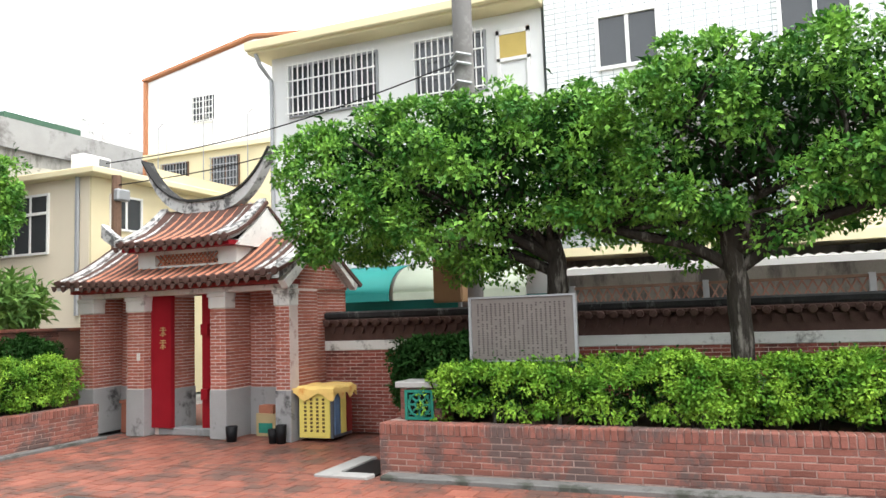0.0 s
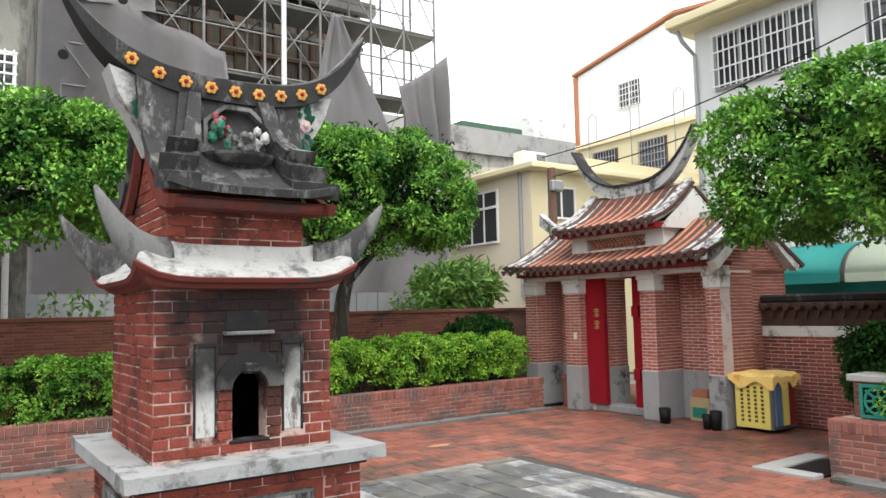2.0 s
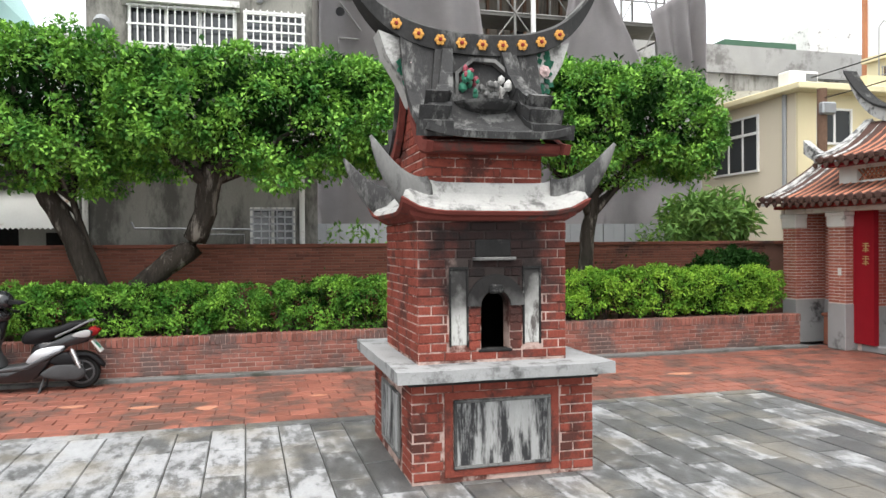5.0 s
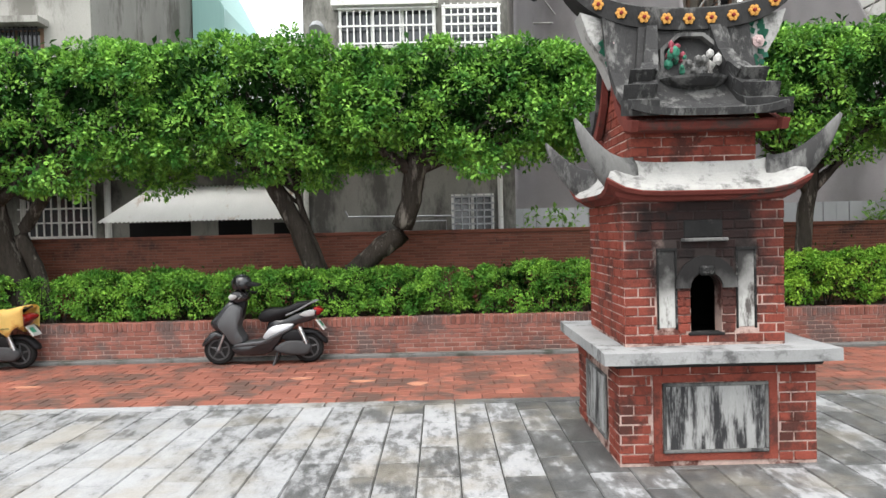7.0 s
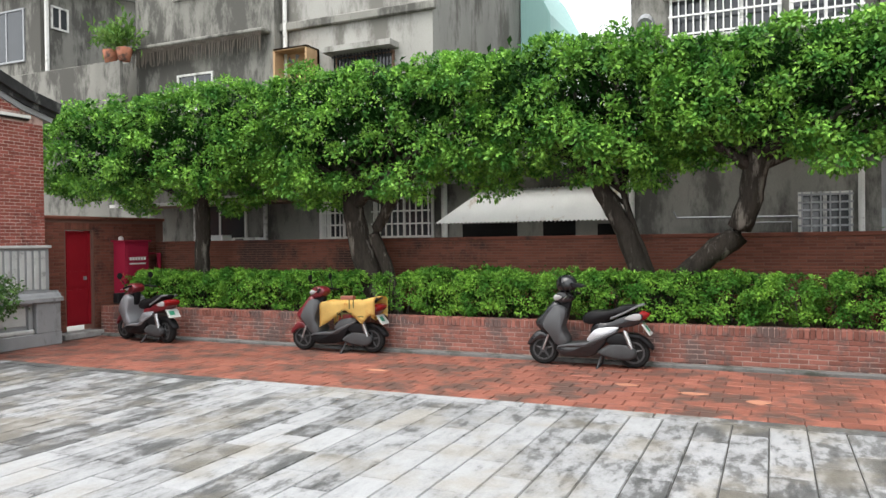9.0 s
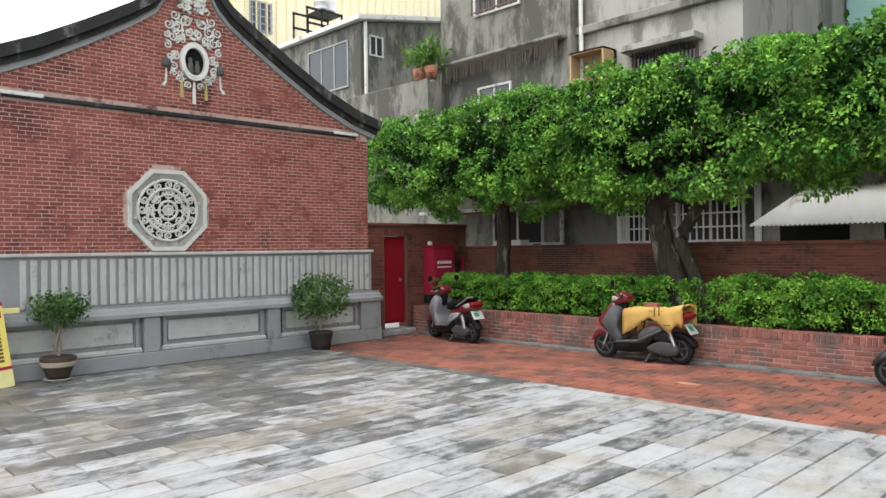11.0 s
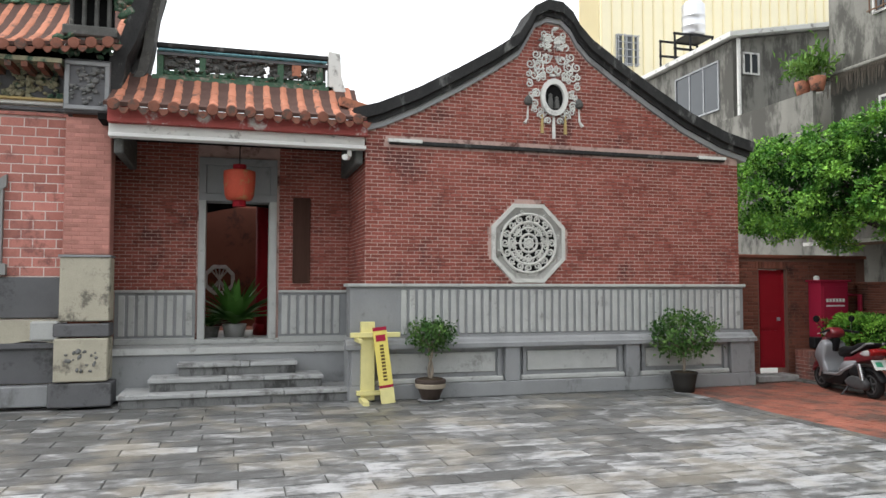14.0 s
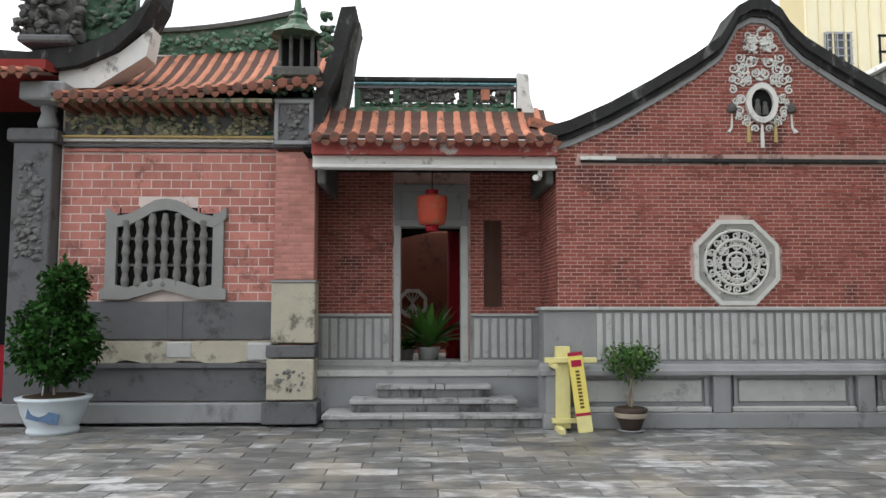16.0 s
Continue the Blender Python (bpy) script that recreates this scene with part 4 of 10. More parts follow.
tube(vent, [(-2.1, HN, 5.35), (-2.1, HN - 0.35, 5.35), (-2.1, HN - 0.42, 5.28)], 0.13, 12)
part("vent_pipe", vent, M["steel"], house)
cable = bmesh.new()
for i in range(4):
    tube(cable, [(0.35 + 0.02 * i, HN - 0.05, 5.95), (0.5 + 0.06 * i, HN - 0.07, 6.4), (0.8, HN - 0.08 - 0.03 * i, 6.75), (1.25 + 0.05 * i, HN - 0.06, 7.6)], 0.02, 6)
part("cable_bundle", cable, M["grey_plastic"], house, "loose grey cables down the wall")

# low sheds with a rusty sheet awning
shed = tagged(thing("low_shed", "low grey cement shed with a sheet awning and barred windows", "shed"))
part("wall", boxes((-13.5, -2.45, HN - 0.1, HN + 4, 0, 3.4)), M["wall_dark"], shed)
part("slab_edge", boxes((-5.9, -2.4, HN - 0.16, HN, 3.4, 3.6), bevel=0.02), M["wall_dark"], shed)
# eave depth is made up: it reaches out to cast shade on the wall
part("eave_slab", boxes((-13.6, -5.9, HN - 1.0, HN, 3.4, 3.6), bevel=0.02), M["wall_dark"], shed, "stained concrete eave, deepened to shade the wall")
part("canopy", boxes((-13.6, -9.35, HN - 1.25, HN - 0.1, 2.52, 2.56)), M["rust"], shed, "rusty sheet canopy over the yard")
part("canopy_edge", boxes((-13.6, -9.35, HN - 1.28, HN - 1.25, 2.5, 2.57)), M["white_worn"], shed)
part("tin_flashing", boxes((-6.9, -5.7, HN - 0.5, HN - 0.12, 2.78, 2.84), (-6.6, -2.5, HN - 0.45, HN - 0.1, 2.98, 3.04)), M["steel"], shed, "bent tin flashing above the awning")
window_unit(shed, (-7.45, HN - 0.1, 1.78), (1, 0, 0), (0, -1, 0), 1.2, 1.0, M["white_worn"], 9, 4, M["white_worn"], 1)
window_unit(shed, (-8.6, HN - 0.1, 1.78), (1, 0, 0), (0, -1, 0), 0.7, 1.0, M["white_worn"], 6, 4, M["white_worn"], 1)
window_unit(shed, (-12.2, HN - 0.1, 1.8), (1, 0, 0), (0, -1, 0), 1.4, 0.9, M["white_worn"], 0, 0, None, 1)
for x, r in ((-5.95, 0.06), (-8.75, 0.06), (-10.2, 0.05)):
    pipe = bmesh.new()
    tube(pipe, [(x, HN - 0.18, 0), (x, HN - 0.18, 3.4)], r, 10)
    part("drain_pipe", pipe, M["white_worn"], shed)
# flat black sheets on the shed wall paint the shade of its openings
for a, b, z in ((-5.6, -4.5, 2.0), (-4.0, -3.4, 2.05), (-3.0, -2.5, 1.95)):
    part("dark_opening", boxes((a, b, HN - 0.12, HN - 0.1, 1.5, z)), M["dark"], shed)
awn = bmesh.new()
cols = 44
vs = [[], []]
for i in range(cols * 2 + 1):
    x = -5.55 + i * 3.2 / (cols * 2)
    dz = 0.03 if i % 2 else 0.0
    vs[0].append(awn.verts.new((x - 0.22, HN - 1.05, 1.98 + dz)))
    vs[1].append(awn.verts.new((x + 0.35, HN - 0.1, 2.62 + dz)))
for i in range(cols * 2):
    awn.faces.new((vs[0][i], vs[0][i + 1], vs[1][i + 1], vs[1][i]))
bmesh.ops.solidify(awn, geom=awn.faces[:], thickness=0.008)
M["awning"] = material("pale rusty sheet", (0.86, 0.86, 0.83), rough=0.5, var=0.08, dirt=(0.42, 0.28, 0.15), dirt_scale=1.6, dirt_amount=0.12, tilt=(1, 0.4, 0.4))
for k, (x, w) in enumerate(((-11.35, 0.75), (-10.35, 0.6))):
    unit = thing("air_conditioner", "pale outdoor air conditioner behind the boundary wall", "air conditioner", "air conditioners")
    part("case", boxes((x, x + w, 12.3, 12.6, 1.42, 1.86 - 0.06 * k), bevel=0.015), M["white_paint"] if k == 0 else M["white_worn"], unit)
    part("fan_grille", boxes((x + 0.1, x + w - 0.3, 12.28, 12.3, 1.48, 1.78)), M["grey_plastic"], unit)
    for lx in (x + 0.05, x + w - 0.1):
        part("leg", boxes((lx, lx + 0.05, 12.35, 12.55, -0.06, 1.42)), M["steel"], unit)
part("awning", awn, M["awning"], shed, "pale corrugated awning with rust stains")

sheet_house = tagged(thing("teal_shed", "teal corrugated upper shed behind the stained house", "shed"))
bm = bmesh.new()
prism(bm, [(-6.55, 3.5), (-5.7, 3.5), (-5.7, 7.9), (-6.55, 9.6)], "y", 20.0, 25)
part("wall", bm, material("teal corrugated", (0.30, 0.50, 0.47), rough=0.5, var=0.08, tilt=(8, 1, 0.2)), sheet_house)
part("back_house", boxes((-5.6, -2.4, 20.5, 26, 0, 7.2)), M["wall_pale"], sheet_house)

# three-storey stained house behind the sheds
house = tagged(thing("stained_house", "stained cement house with a window hood and cooler box", "house"))
HB = 14.2
part("wall", boxes((-10.4, -6.6, HB, HB + 8, 0, 12)), M["wall_grey"], house)
part("floor_band", boxes((-10.4, -6.5, HB - 0.12, HB, 6.5, 6.68), bevel=0.02), M["wall_dark"], house)
window_unit(house, (-8.9, HB, 5.2), (1, 0, 0), (0, -1, 0), 1.35, 0.52, M["rust"], 16, 1, M["black"], 2)
part("window_hood", boxes((-9.1, -7.4, HB - 0.4, HB, 5.8, 5.92)), M["wall_grey"], house)
pipe = bmesh.new()
tube(pipe, [(-10.25, HB - 0.1, 3), (-10.25, HB - 0.1, 8.5)], 0.05, 10)
part("drain_pipe", pipe, M["white_worn"], house)
box_ac = part("cooler_box", boxes((-10.3, -9.4, HB - 0.5, HB - 0.46, 5.95, 6.0), (-10.3, -9.4, HB - 0.5, HB - 0.46, 5.3, 5.35), (-10.3, -10.25, HB - 0.5, HB, 5.3, 6.0), (-9.45, -9.4, HB - 0.5, HB, 5.3, 6.0),
                              (-10.3, -9.4, HB - 0.5, HB, 5.96, 6.0), (-10.3, -9.4, HB - 0.1, HB, 5.3, 6.0)), material("tan steel", (0.42, 0.28, 0.16), var=0.15), house, "tan window cooler in a box")
fan = bmesh.new()
for k in range(5):
    a = k * 2 * math.pi / 5
    c = Vector((-9.85, HB - 0.3, 5.65))
    p = [c + Vector((r * math.cos(a + d), -0.02 * s, r * math.sin(a + d))) for r, d, s in ((0.04, 0, 0), (0.24, -0.35, 1), (0.24, 0.3, -1))]
    fan.faces.new([fan.verts.new(q) for q in p])
bmesh.ops.solidify(fan, geom=fan.faces[:], thickness=0.01)
part("fan", fan, M["grey_plastic"], box_ac, "still fan blades")

M["reed"] = material("dry reed", (0.10, 0.085, 0.07), var=0.3)
house = tagged(thing("balcony_house", "dirty cement house with wide eaves and reed fringe", "house"))
part("wall", boxes((-14.6, -10.4, HB - 0.3, HB + 8, 0, 13)), M["wall_dark"], house)
part("eave", boxes((-14.6, -10.5, HB - 0.62, HB - 0.3, 6.42, 6.5), bevel=0.02), M["wall_dark"], house)
fringe = bmesh.new()
rng = random.Random(3)
for i in range(150):
    x = -14.5 + i * 0.0265
    d = rng.uniform(0.25, 0.5)
    tube(fringe, [(x, HB - 0.6, 6.42), (x + rng.uniform(-0.04, 0.04), HB - 0.62, 6.42 - d)], 0.008, 4)
part("reed_fringe", fringe, M["reed"], house, "hanging dry reed fringe")
window_unit(house, (-13.2, HB - 0.3, 4.9), (1, 0, 0), (0, -1, 0), 1.0, 0.8, M["white_worn"], 0, 0, None, 1)
window_unit(house, (-13.3, HB - 0.3, 7.6), (1, 0, 0), (0, -1, 0), 1.4, 0.8, M["white_worn"], 8, 2, M["rust"], 1)
part("balcony", boxes((-18.5, -14.4, HB - 1.0, HB, 4.7, 4.85), (-18.5, -14.4, HB - 1.0, HB - 0.9, 4.85, 6.1)), M["wall_dark"], house)
part("back_wall", boxes((-18.5, -14.6, HB - 0.1, HB + 0.1, 0, 6.3)), M["wall_dark"], house)

# far houses on the west side
house = tagged(thing("flat_roof_house", "grey cement house with dark sliding windows and a white gutter", "house"))
part("wall", boxes((-28, -20, 15.4, 24, 0, 9.3)), M["wall_dark"], house)
bm = bmesh.new()
prism(bm, [(15.1, 9.3), (24, 10.9), (24, 11.05), (15.1, 9.45)], "x", -28.3, -19.7)
part("roof_edge", bm, M["white_worn"], house, "white gutter edge of a shed roof")
bm = bmesh.new()
prism(bm, [(15.4, 9.3), (24, 9.3), (24, 10.9)], "x", -28, -20)
part("gable_wall", bm, M["wall_dark"], house)
window_unit(house, (-23.0, 15.4, 7.3), (1, 0, 0), (0, -1, 0), 2.3, 1.5, M["steel"], 0, 0, None, 2)
window_unit(house, (-20, 15.8, 8.3), (0, 1, 0), (1, 0, 0), 0.5, 0.6, M["white_worn"], 0, 0, None, 1)
part("ledge", boxes((-27, -15.5, 14.9, 15.3, 6.5, 6.7)), M["wall_dark"], house)
pipe = bmesh.new()
tube(pipe, [(-19.85, 15.5, 9.3), (-19.85, 15.5, 6.6), (-19.6, 15.3, 6.3)], 0.06, 8)
part("drain_pipe", pipe, M["white_worn"], house)
house = tagged(thing("cream_metal_house", "tall cream sheet-metal house with a small window", "house"))
part("wall", boxes((-32, -30, 16.2, 30, 0, 16)), material("cream sheet", (0.74, 0.68, 0.5), var=0.05, scale=1), house)
ribs = bmesh.new()
for i in range(28):
    box(ribs, -32 + i * 0.07, -31.97 + i * 0.07, 16.14, 16.2, 6, 16)
for i in range(26):
    box(ribs, -30, -29.94, 16.2 + i * 0.53, 16.27 + i * 0.53, 6, 16)
part("ribs", ribs, M["wall_cream"], house)
window_unit(house, (-30, 17.0, 11.6), (0, 1, 0), (1, 0, 0), 1.0, 1.3, M["steel"], 3, 4, M["steel"], 1)

# site under scaffolding
tank = thing("water_tank", "round stainless steel water tank on a black frame", "water tank")
bm = bmesh.new()
lathe(bm, [(0.0, 11.55), (0.42, 11.6), (0.45, 11.75), (0.45, 12.0), (0.47, 12.02), (0.45, 12.04), (0.45, 12.4), (0.47, 12.42), (0.45, 12.44), (0.45, 12.9), (0.3, 13.05), (0.0, 13.1)], (-26, 18.2, 0), 20)
part("tank_body", bm, M["silver"], tank, "shiny ribbed steel tank", True)
for dx in (-0.5, 0.5):
    for y in (17.0, 17.7, 18.7):
        part("frame_leg", boxes((-26 + dx - 0.03, -26 + dx + 0.03, y - 0.03, y + 0.03, 8.0, 11.55)), M["black"], tank)
    for z in (11.5, 10.9):
        part("frame_rail", boxes((-26 + dx - 0.03, -26 + dx + 0.03, 16.95, 18.75, z - 0.04, z + 0.04)), M["black"], tank)
part("frame_deck", boxes((-26.5, -25.5, 17.6, 18.75, 11.5, 11.56)), M["black"], tank)
M["bark_far"] = material("weathered timber board", (0.22, 0.17, 0.12), var=0.3, scale=4, tilt=(1, 1, 0.2))
M["scaffold_steel"] = material("dull scaffold steel", (0.24, 0.235, 0.225), rough=0.6, metal=0.3, var=0.25, scale=5)
site = tagged(thing("building_shell", "grey concrete building shell wrapped in scaffolding and sheets", "building"))
part("core", boxes((2.2, 9.2, 17.2, 26, 0, 18)), material("formwork boards", (0.18, 0.16, 0.135), var=0.45, scale=1.5, dirt=(0.07, 0.065, 0.06), dirt_scale=1.2, dirt_amount=0.3, tilt=(4, 1, 0.4)), site)
for k in range(5):
    part("floor_edge", boxes((1.9, 9.5, 16.9, 17.2, 3.2 + k * 3.1, 3.5 + k * 3.1)), M["wall_grey"], site)
for i in range(22):
    x = 2.3 + i * 0.32
    part("form_board", boxes((x, x + 0.06, 17.1, 17.2, 0, 18)), M["rust"], site)
rng = random.Random(17)
for i in range(26):
    part("form_waler", boxes((2.25, 9.2, 17.06, 17.12, 1.0 + i * 0.62, 1.1 + i * 0.62)), M["rust"] if i % 3 else M["wall_dark"], site)
for i in range(70):
    x, z = 2.3 + rng.randrange(21) * 0.32, 5.2 + rng.randrange(17) * 0.62
    part("form_panel", boxes((x + 0.07, x + 0.3, 17.12, 17.19, z + 0.1, z + 0.5)), M[rng.choice(("wall_dark", "rust", "dark", "bark_far"))], site)
# black sheets over the boards imitate the shade inside window openings
for x, z in ((4.6, 9.0), (7.2, 9.2), (3.0, 9.4), (6.0, 12.3)):
    part("opening", boxes((x, x + 0.9, 17.05, 17.1, z, z + 1.8)), M["dark"], site)
scaf = thing("scaffold", "steel tube scaffold with plank decks and cross braces", "scaffold")
posts = [2.0, 3.3, 4.6, 5.9, 7.2, 8.5, 9.4, 10.3]
for x in posts:
    for y in (15.4, 16.5):
        bm = bmesh.new()
        tube(bm, [(x, y, 0), (x, y, 14.5)], 0.03, 6)
        part("post", bm, M["scaffold_steel"], scaf)
for z in (3.4, 5.1, 6.8, 8.5, 10.2, 11.9, 13.6):
    for y in (15.4, 16.5):
        bm = bmesh.new()
        tube(bm, [(2.0, y, z), (10.3, y, z)], 0.025, 6)
        part("rail", bm, M["scaffold_steel"], scaf)
        bm = bmesh.new()
        tube(bm, [(2.0, y, z + 0.9), (10.3, y, z + 0.9)], 0.02, 6)
        part("rail", bm, M["scaffold_steel"], scaf)
    part("deck", boxes((2.0, 10.3, 15.45, 16.45, z - 0.06, z)), M["scaffold_steel"], scaf, "perforated steel deck")
    for a, b in zip(posts[:-1], posts[1:]):
        bm = bmesh.new()
        for q in range(4):
            y = 15.5 + q * 0.27
            tube(bm, [(a + 0.05, y, z + 0.02), (b - 0.05, y, z + 0.02)], 0.02, 5)
        tube(bm, [(a, 15.4, z + 1.3), (a, 16.5, z + 1.3)], 0.02, 5)
        part("ledger", bm, M["scaffold_steel"], scaf)
    for i, (a, b) in enumerate(zip(posts[:-1], posts[1:])):
        bm = bmesh.new()
        tube(bm, [(a, 15.38, z), (b, 15.38, z + 1.7)], 0.016, 5)
        tube(bm, [(b, 15.36, z), (a, 15.36, z + 1.7)], 0.016, 5)
        part("brace", bm, M["scaffold_steel"], scaf)
pole = bmesh.new()
tube(pole, [(6.25, 15.2, 0), (6.25, 15.2, 14)], 0.055, 10)
part("lift_pole", pole, M["white_paint"], scaf, "pale blue-white riser pipe")


def hanging_sheet(name, corners, folds, seed, label):
    """A draped tarpaulin between four corners with hanging folds."""
    bm = bmesh.new()
    a, b, c, d = [Vector(p) for p in corners]
    nu, nv = 40, 24
    grid = []
    for j in range(nv + 1):
        v = j / nv
        row = []
        for i in range(nu + 1):
            u = i / nu
            p = (a * (1 - u) + b * u) * (1 - v) + (d * (1 - u) + c * u) * v
            w = folds * (math.sin(u * 17 + seed + v * 2) * 0.5 + noise.noise(Vector((u * 4, v * 2, seed)))) * (0.4 + 0.6 * math.sin(math.pi * min(v * 1.2, 1)))
            row.append(bm.verts.new(p + Vector((0, -w, -0.25 * folds * math.sin(math.pi * u) * (1 - v)))))
        grid.append(row)
    for j in range(nv):
        for i in range(nu):
            bm.faces.new((grid[j][i], grid[j][i + 1], grid[j + 1][i + 1], grid[j + 1][i]))
    bmesh.ops.solidify(bm, geom=bm.faces[:], thickness=0.01)
    return tagged(part(name, bm, M["tarp"], None, "", True), label, "tarpaulin", "site sheets")


M["tarp"] = material("grey mesh tarpaulin", (0.29, 0.275, 0.28), rough=0.8, var=0.2, scale=1.6, bump=0.05)
hanging_sheet("tarpaulin", ((1.6, 15.2, 8.3), (5.0, 15.2, 7.1), (5.6, 15.1, 2.0), (1.5, 15.0, 1.0)), 0.4, 1.0, "grey mesh sheet draped over the scaffold")
hanging_sheet("tarpaulin", ((1.6, 15.25, 13.0), (3.3, 15.25, 13.0), (3.6, 15.2, 7.6), (1.6, 15.2, 7.6)), 0.3, 2.0, "grey mesh sheet hung beside the house")
hanging_sheet("tarpaulin", ((7.35, 15.1, 8.4), (7.55, 15.1, 8.4), (8.9, 15.0, 5.6), (6.6, 15.0, 5.2)), 0.12, 5.0, "small grey sheet tied to the scaffold")
hanging_sheet("tarpaulin", ((9.1, 15.2, 7.0), (10.35, 15.0, 7.9), (10.4, 15.0, 3.4), (9.8, 15.1, 3.2)), 0.3, 3.0, "grey sheet bunched at the scaffold corner")
hanging_sheet("tarpaulin", ((5.0, 14.9, 4.6), (10.1, 14.9, 4.6), (10.4, 14.8, 1.0), (5.0, 14.8, 1.0)), 0.4, 4.0, "grey mesh sheet hanging low behind the trees")
for k, (x, z) in enumerate(((1.9, 7.6), (1.95, 6.3), (2.9, 7.5), (2.7, 5.0), (1.9, 4.3), (1.95, 3.2), (2.9, 9.6), (2.1, 9.2))):
    bm = bmesh.new()
    lathe(bm, [(0.09, -0.01), (0.09, 0.0), (0.0, 0.002)], (x, 14.62, z), 12, "y")
    tagged(part("eyelet_patch", bm, M["black"], bpy.data.objects["tarpaulin"]), "", "")
fence = tagged(thing("sheet_fence", "grey corrugated sheet-metal site fence", "fence"))
for i in range(34):
    x = 1.35 + i * 0.25
    part("sheet", boxes((x, x + 0.235, 14.1 + 0.02 * (i % 2), 14.14 + 0.02 * (i % 2), 0, 2.12)), M["steel"], fence)

# cream house behind the gate
house = tagged(thing("cream_house", "two-storey cream and beige house with white-framed windows", "house"))
part("wall", boxes((12.0, 19.0, 13.95, 22, 0, 5.05)), M["wall_beige"], house)
part("south_face", boxes((12.01, 19.0, 13.9, 13.95, 0, 5.05)), M["wall_cream"], house)
part("roof_slab", boxes((11.7, 19.2, 13.5, 22.3, 5.05, 5.2), bevel=0.02), M["wall_cream"], house, "cream roof slab edge")
part("parapet", boxes((13.6, 19.2, 13.6, 13.8, 5.2, 5.45)), M["wall_cream"], house)
window_unit(house, (12.0, 15.2, 3.45), (0, 1, 0), (-1, 0, 0), 1.62, 1.28, M["white_paint"], 0, 0, None, 2)
part("transom", boxes((11.93, 12.0, 15.2, 16.82, 4.3, 4.36)), M["white_paint"], house)
window_unit(house, (12.55, 13.9, 3.95), (1, 0, 0), (0, -1, 0), 0.85, 0.72, M["white_paint"], 0, 0, None, 1)
pipe = bmesh.new()
tube(pipe, [(11.95, 14.25, 2.0), (11.95, 14.25, 5.05)], 0.05, 8)
part("drain_pipe", pipe, M["steel"], house)
sheet = bmesh.new()
prism(sheet, [(14.2, 5.2), (21.8, 5.2), (21.8, 6.3), (18, 5.9)], "x", 12.6, 17.5)
part("roof_sheet", sheet, M["white_worn"], house, "low pitched pale roof sheet")
cooler = thing("air_conditioner", "white outdoor air conditioner on the cream roof", "air conditioner")
part("case", boxes((12.4, 13.2, 14.6, 15.0, 5.22, 5.72), bevel=0.02), M["white_paint"], cooler)
part("grille", boxes((12.85, 13.15, 14.58, 14.6, 5.28, 5.66)), M["grey_plastic"], cooler)
pole = thing("utility_pole", "short dark utility pole with a lamp head beside the gate", "pole")
bm = bmesh.new()
tube(bm, [(11.75, 12.9, 0), (11.75, 12.9, 4.9)], 0.1, 10)
part("shaft", bm, M["rust"], pole)
part("lamp_head", boxes((11.6, 11.95, 12.7, 12.85, 4.35, 4.6), bevel=0.03), M["steel"], pole)
house = tagged(thing("grey_terrace", "far grey concrete terrace with roof clutter", "house"))
part("wall", boxes((17, 34, 30, 36, 0, 10.2)), M["wall_grey"], house)
part("parapet", boxes((17, 34, 29.8, 30, 9.6, 10.9)), M["concrete"], house)
part("roof_room", boxes((27, 30, 30.5, 34, 10.2, 12.3)), M["white_worn"], house)
part("green_canopy", boxes((22, 26, 30.2, 33, 11.0, 11.3)), M["green_ceramic_far"], house)

# white house with orange trim and the yellow house in front of it
house = tagged(thing("white_gabled_house", "tall white house with an orange metal roof edge", "house"))
bm = bmesh.new()
prism(bm, [(8, 0), (26.0, 0), (26.0, 13.0), (20.0, 14.05), (14, 13.3), (8, 12.5)], "x", 26, 40)
part("wall", bm, M["wall_white"], house)
bm = bmesh.new()
strip(bm, [(26.15, 13.15), (20.0, 14.25), (8, 12.7)], [(26.15, 13.03), (20.0, 14.13), (8, 12.58)], "x", 25.8, 26.3)
box(bm, 25.85, 26.05, 25.95, 26.12, 5.5, 13.0)
part("orange_trim", bm, M["orange_paint"], house, "orange painted metal edge")
window_unit(house, (26, 22.1, 10.75), (0, 1, 0), (-1, 0, 0), 1.25, 1.15, M["wall_white"], 7, 4, M["white_paint"], 1)
house = tagged(thing("yellow_house", "pale yellow house with barred windows and roof wires", "house"))
part("wall", boxes((25.2, 25.9, 12, 25.2, 0, 9.1)), M["wall_cream"], house)
part("parapet", boxes((25.0, 25.9, 12, 25.3, 9.1, 9.3)), M["wall_cream"], house)
for y in (20.2, 22.9):
    window_unit(house, (25.2, y, 7.5), (0, 1, 0), (-1, 0, 0), 1.35, 1.25, M["rust"], 8, 4, M["steel"], 1)
for y in (19.6, 21.9, 24.4):
    bm = bmesh.new()
    tube(bm, [(25.0, y, 7.6), (25.0, y, 10.4), (25.0, y - 0.25, 10.6), (25.0, y - 0.5, 10.4), (25.0, y - 0.5, 9.3)], 0.025, 5)
    part("wire_post", bm, M["steel"], house)

# east row: long grey-white house and the tiled house
house = tagged(thing("long_house", "long grey-white house with deep eaves and white barred windows", "house"))
part("wall", boxes((14.5, 24, 4.3, 10.9, 0, 7.95)), M["wall_pale"], house)
part("roof", boxes((13.95, 24.5, 4.25, 11.2, 7.95, 8.12), bevel=0.02), M["wall_cream"], house, "cream concrete roof slab with deep eaves")
part("eave_gutter", boxes((13.82, 13.95, 4.25, 11.2, 8.0, 8.2), bevel=0.02), M["wall_cream"], house)
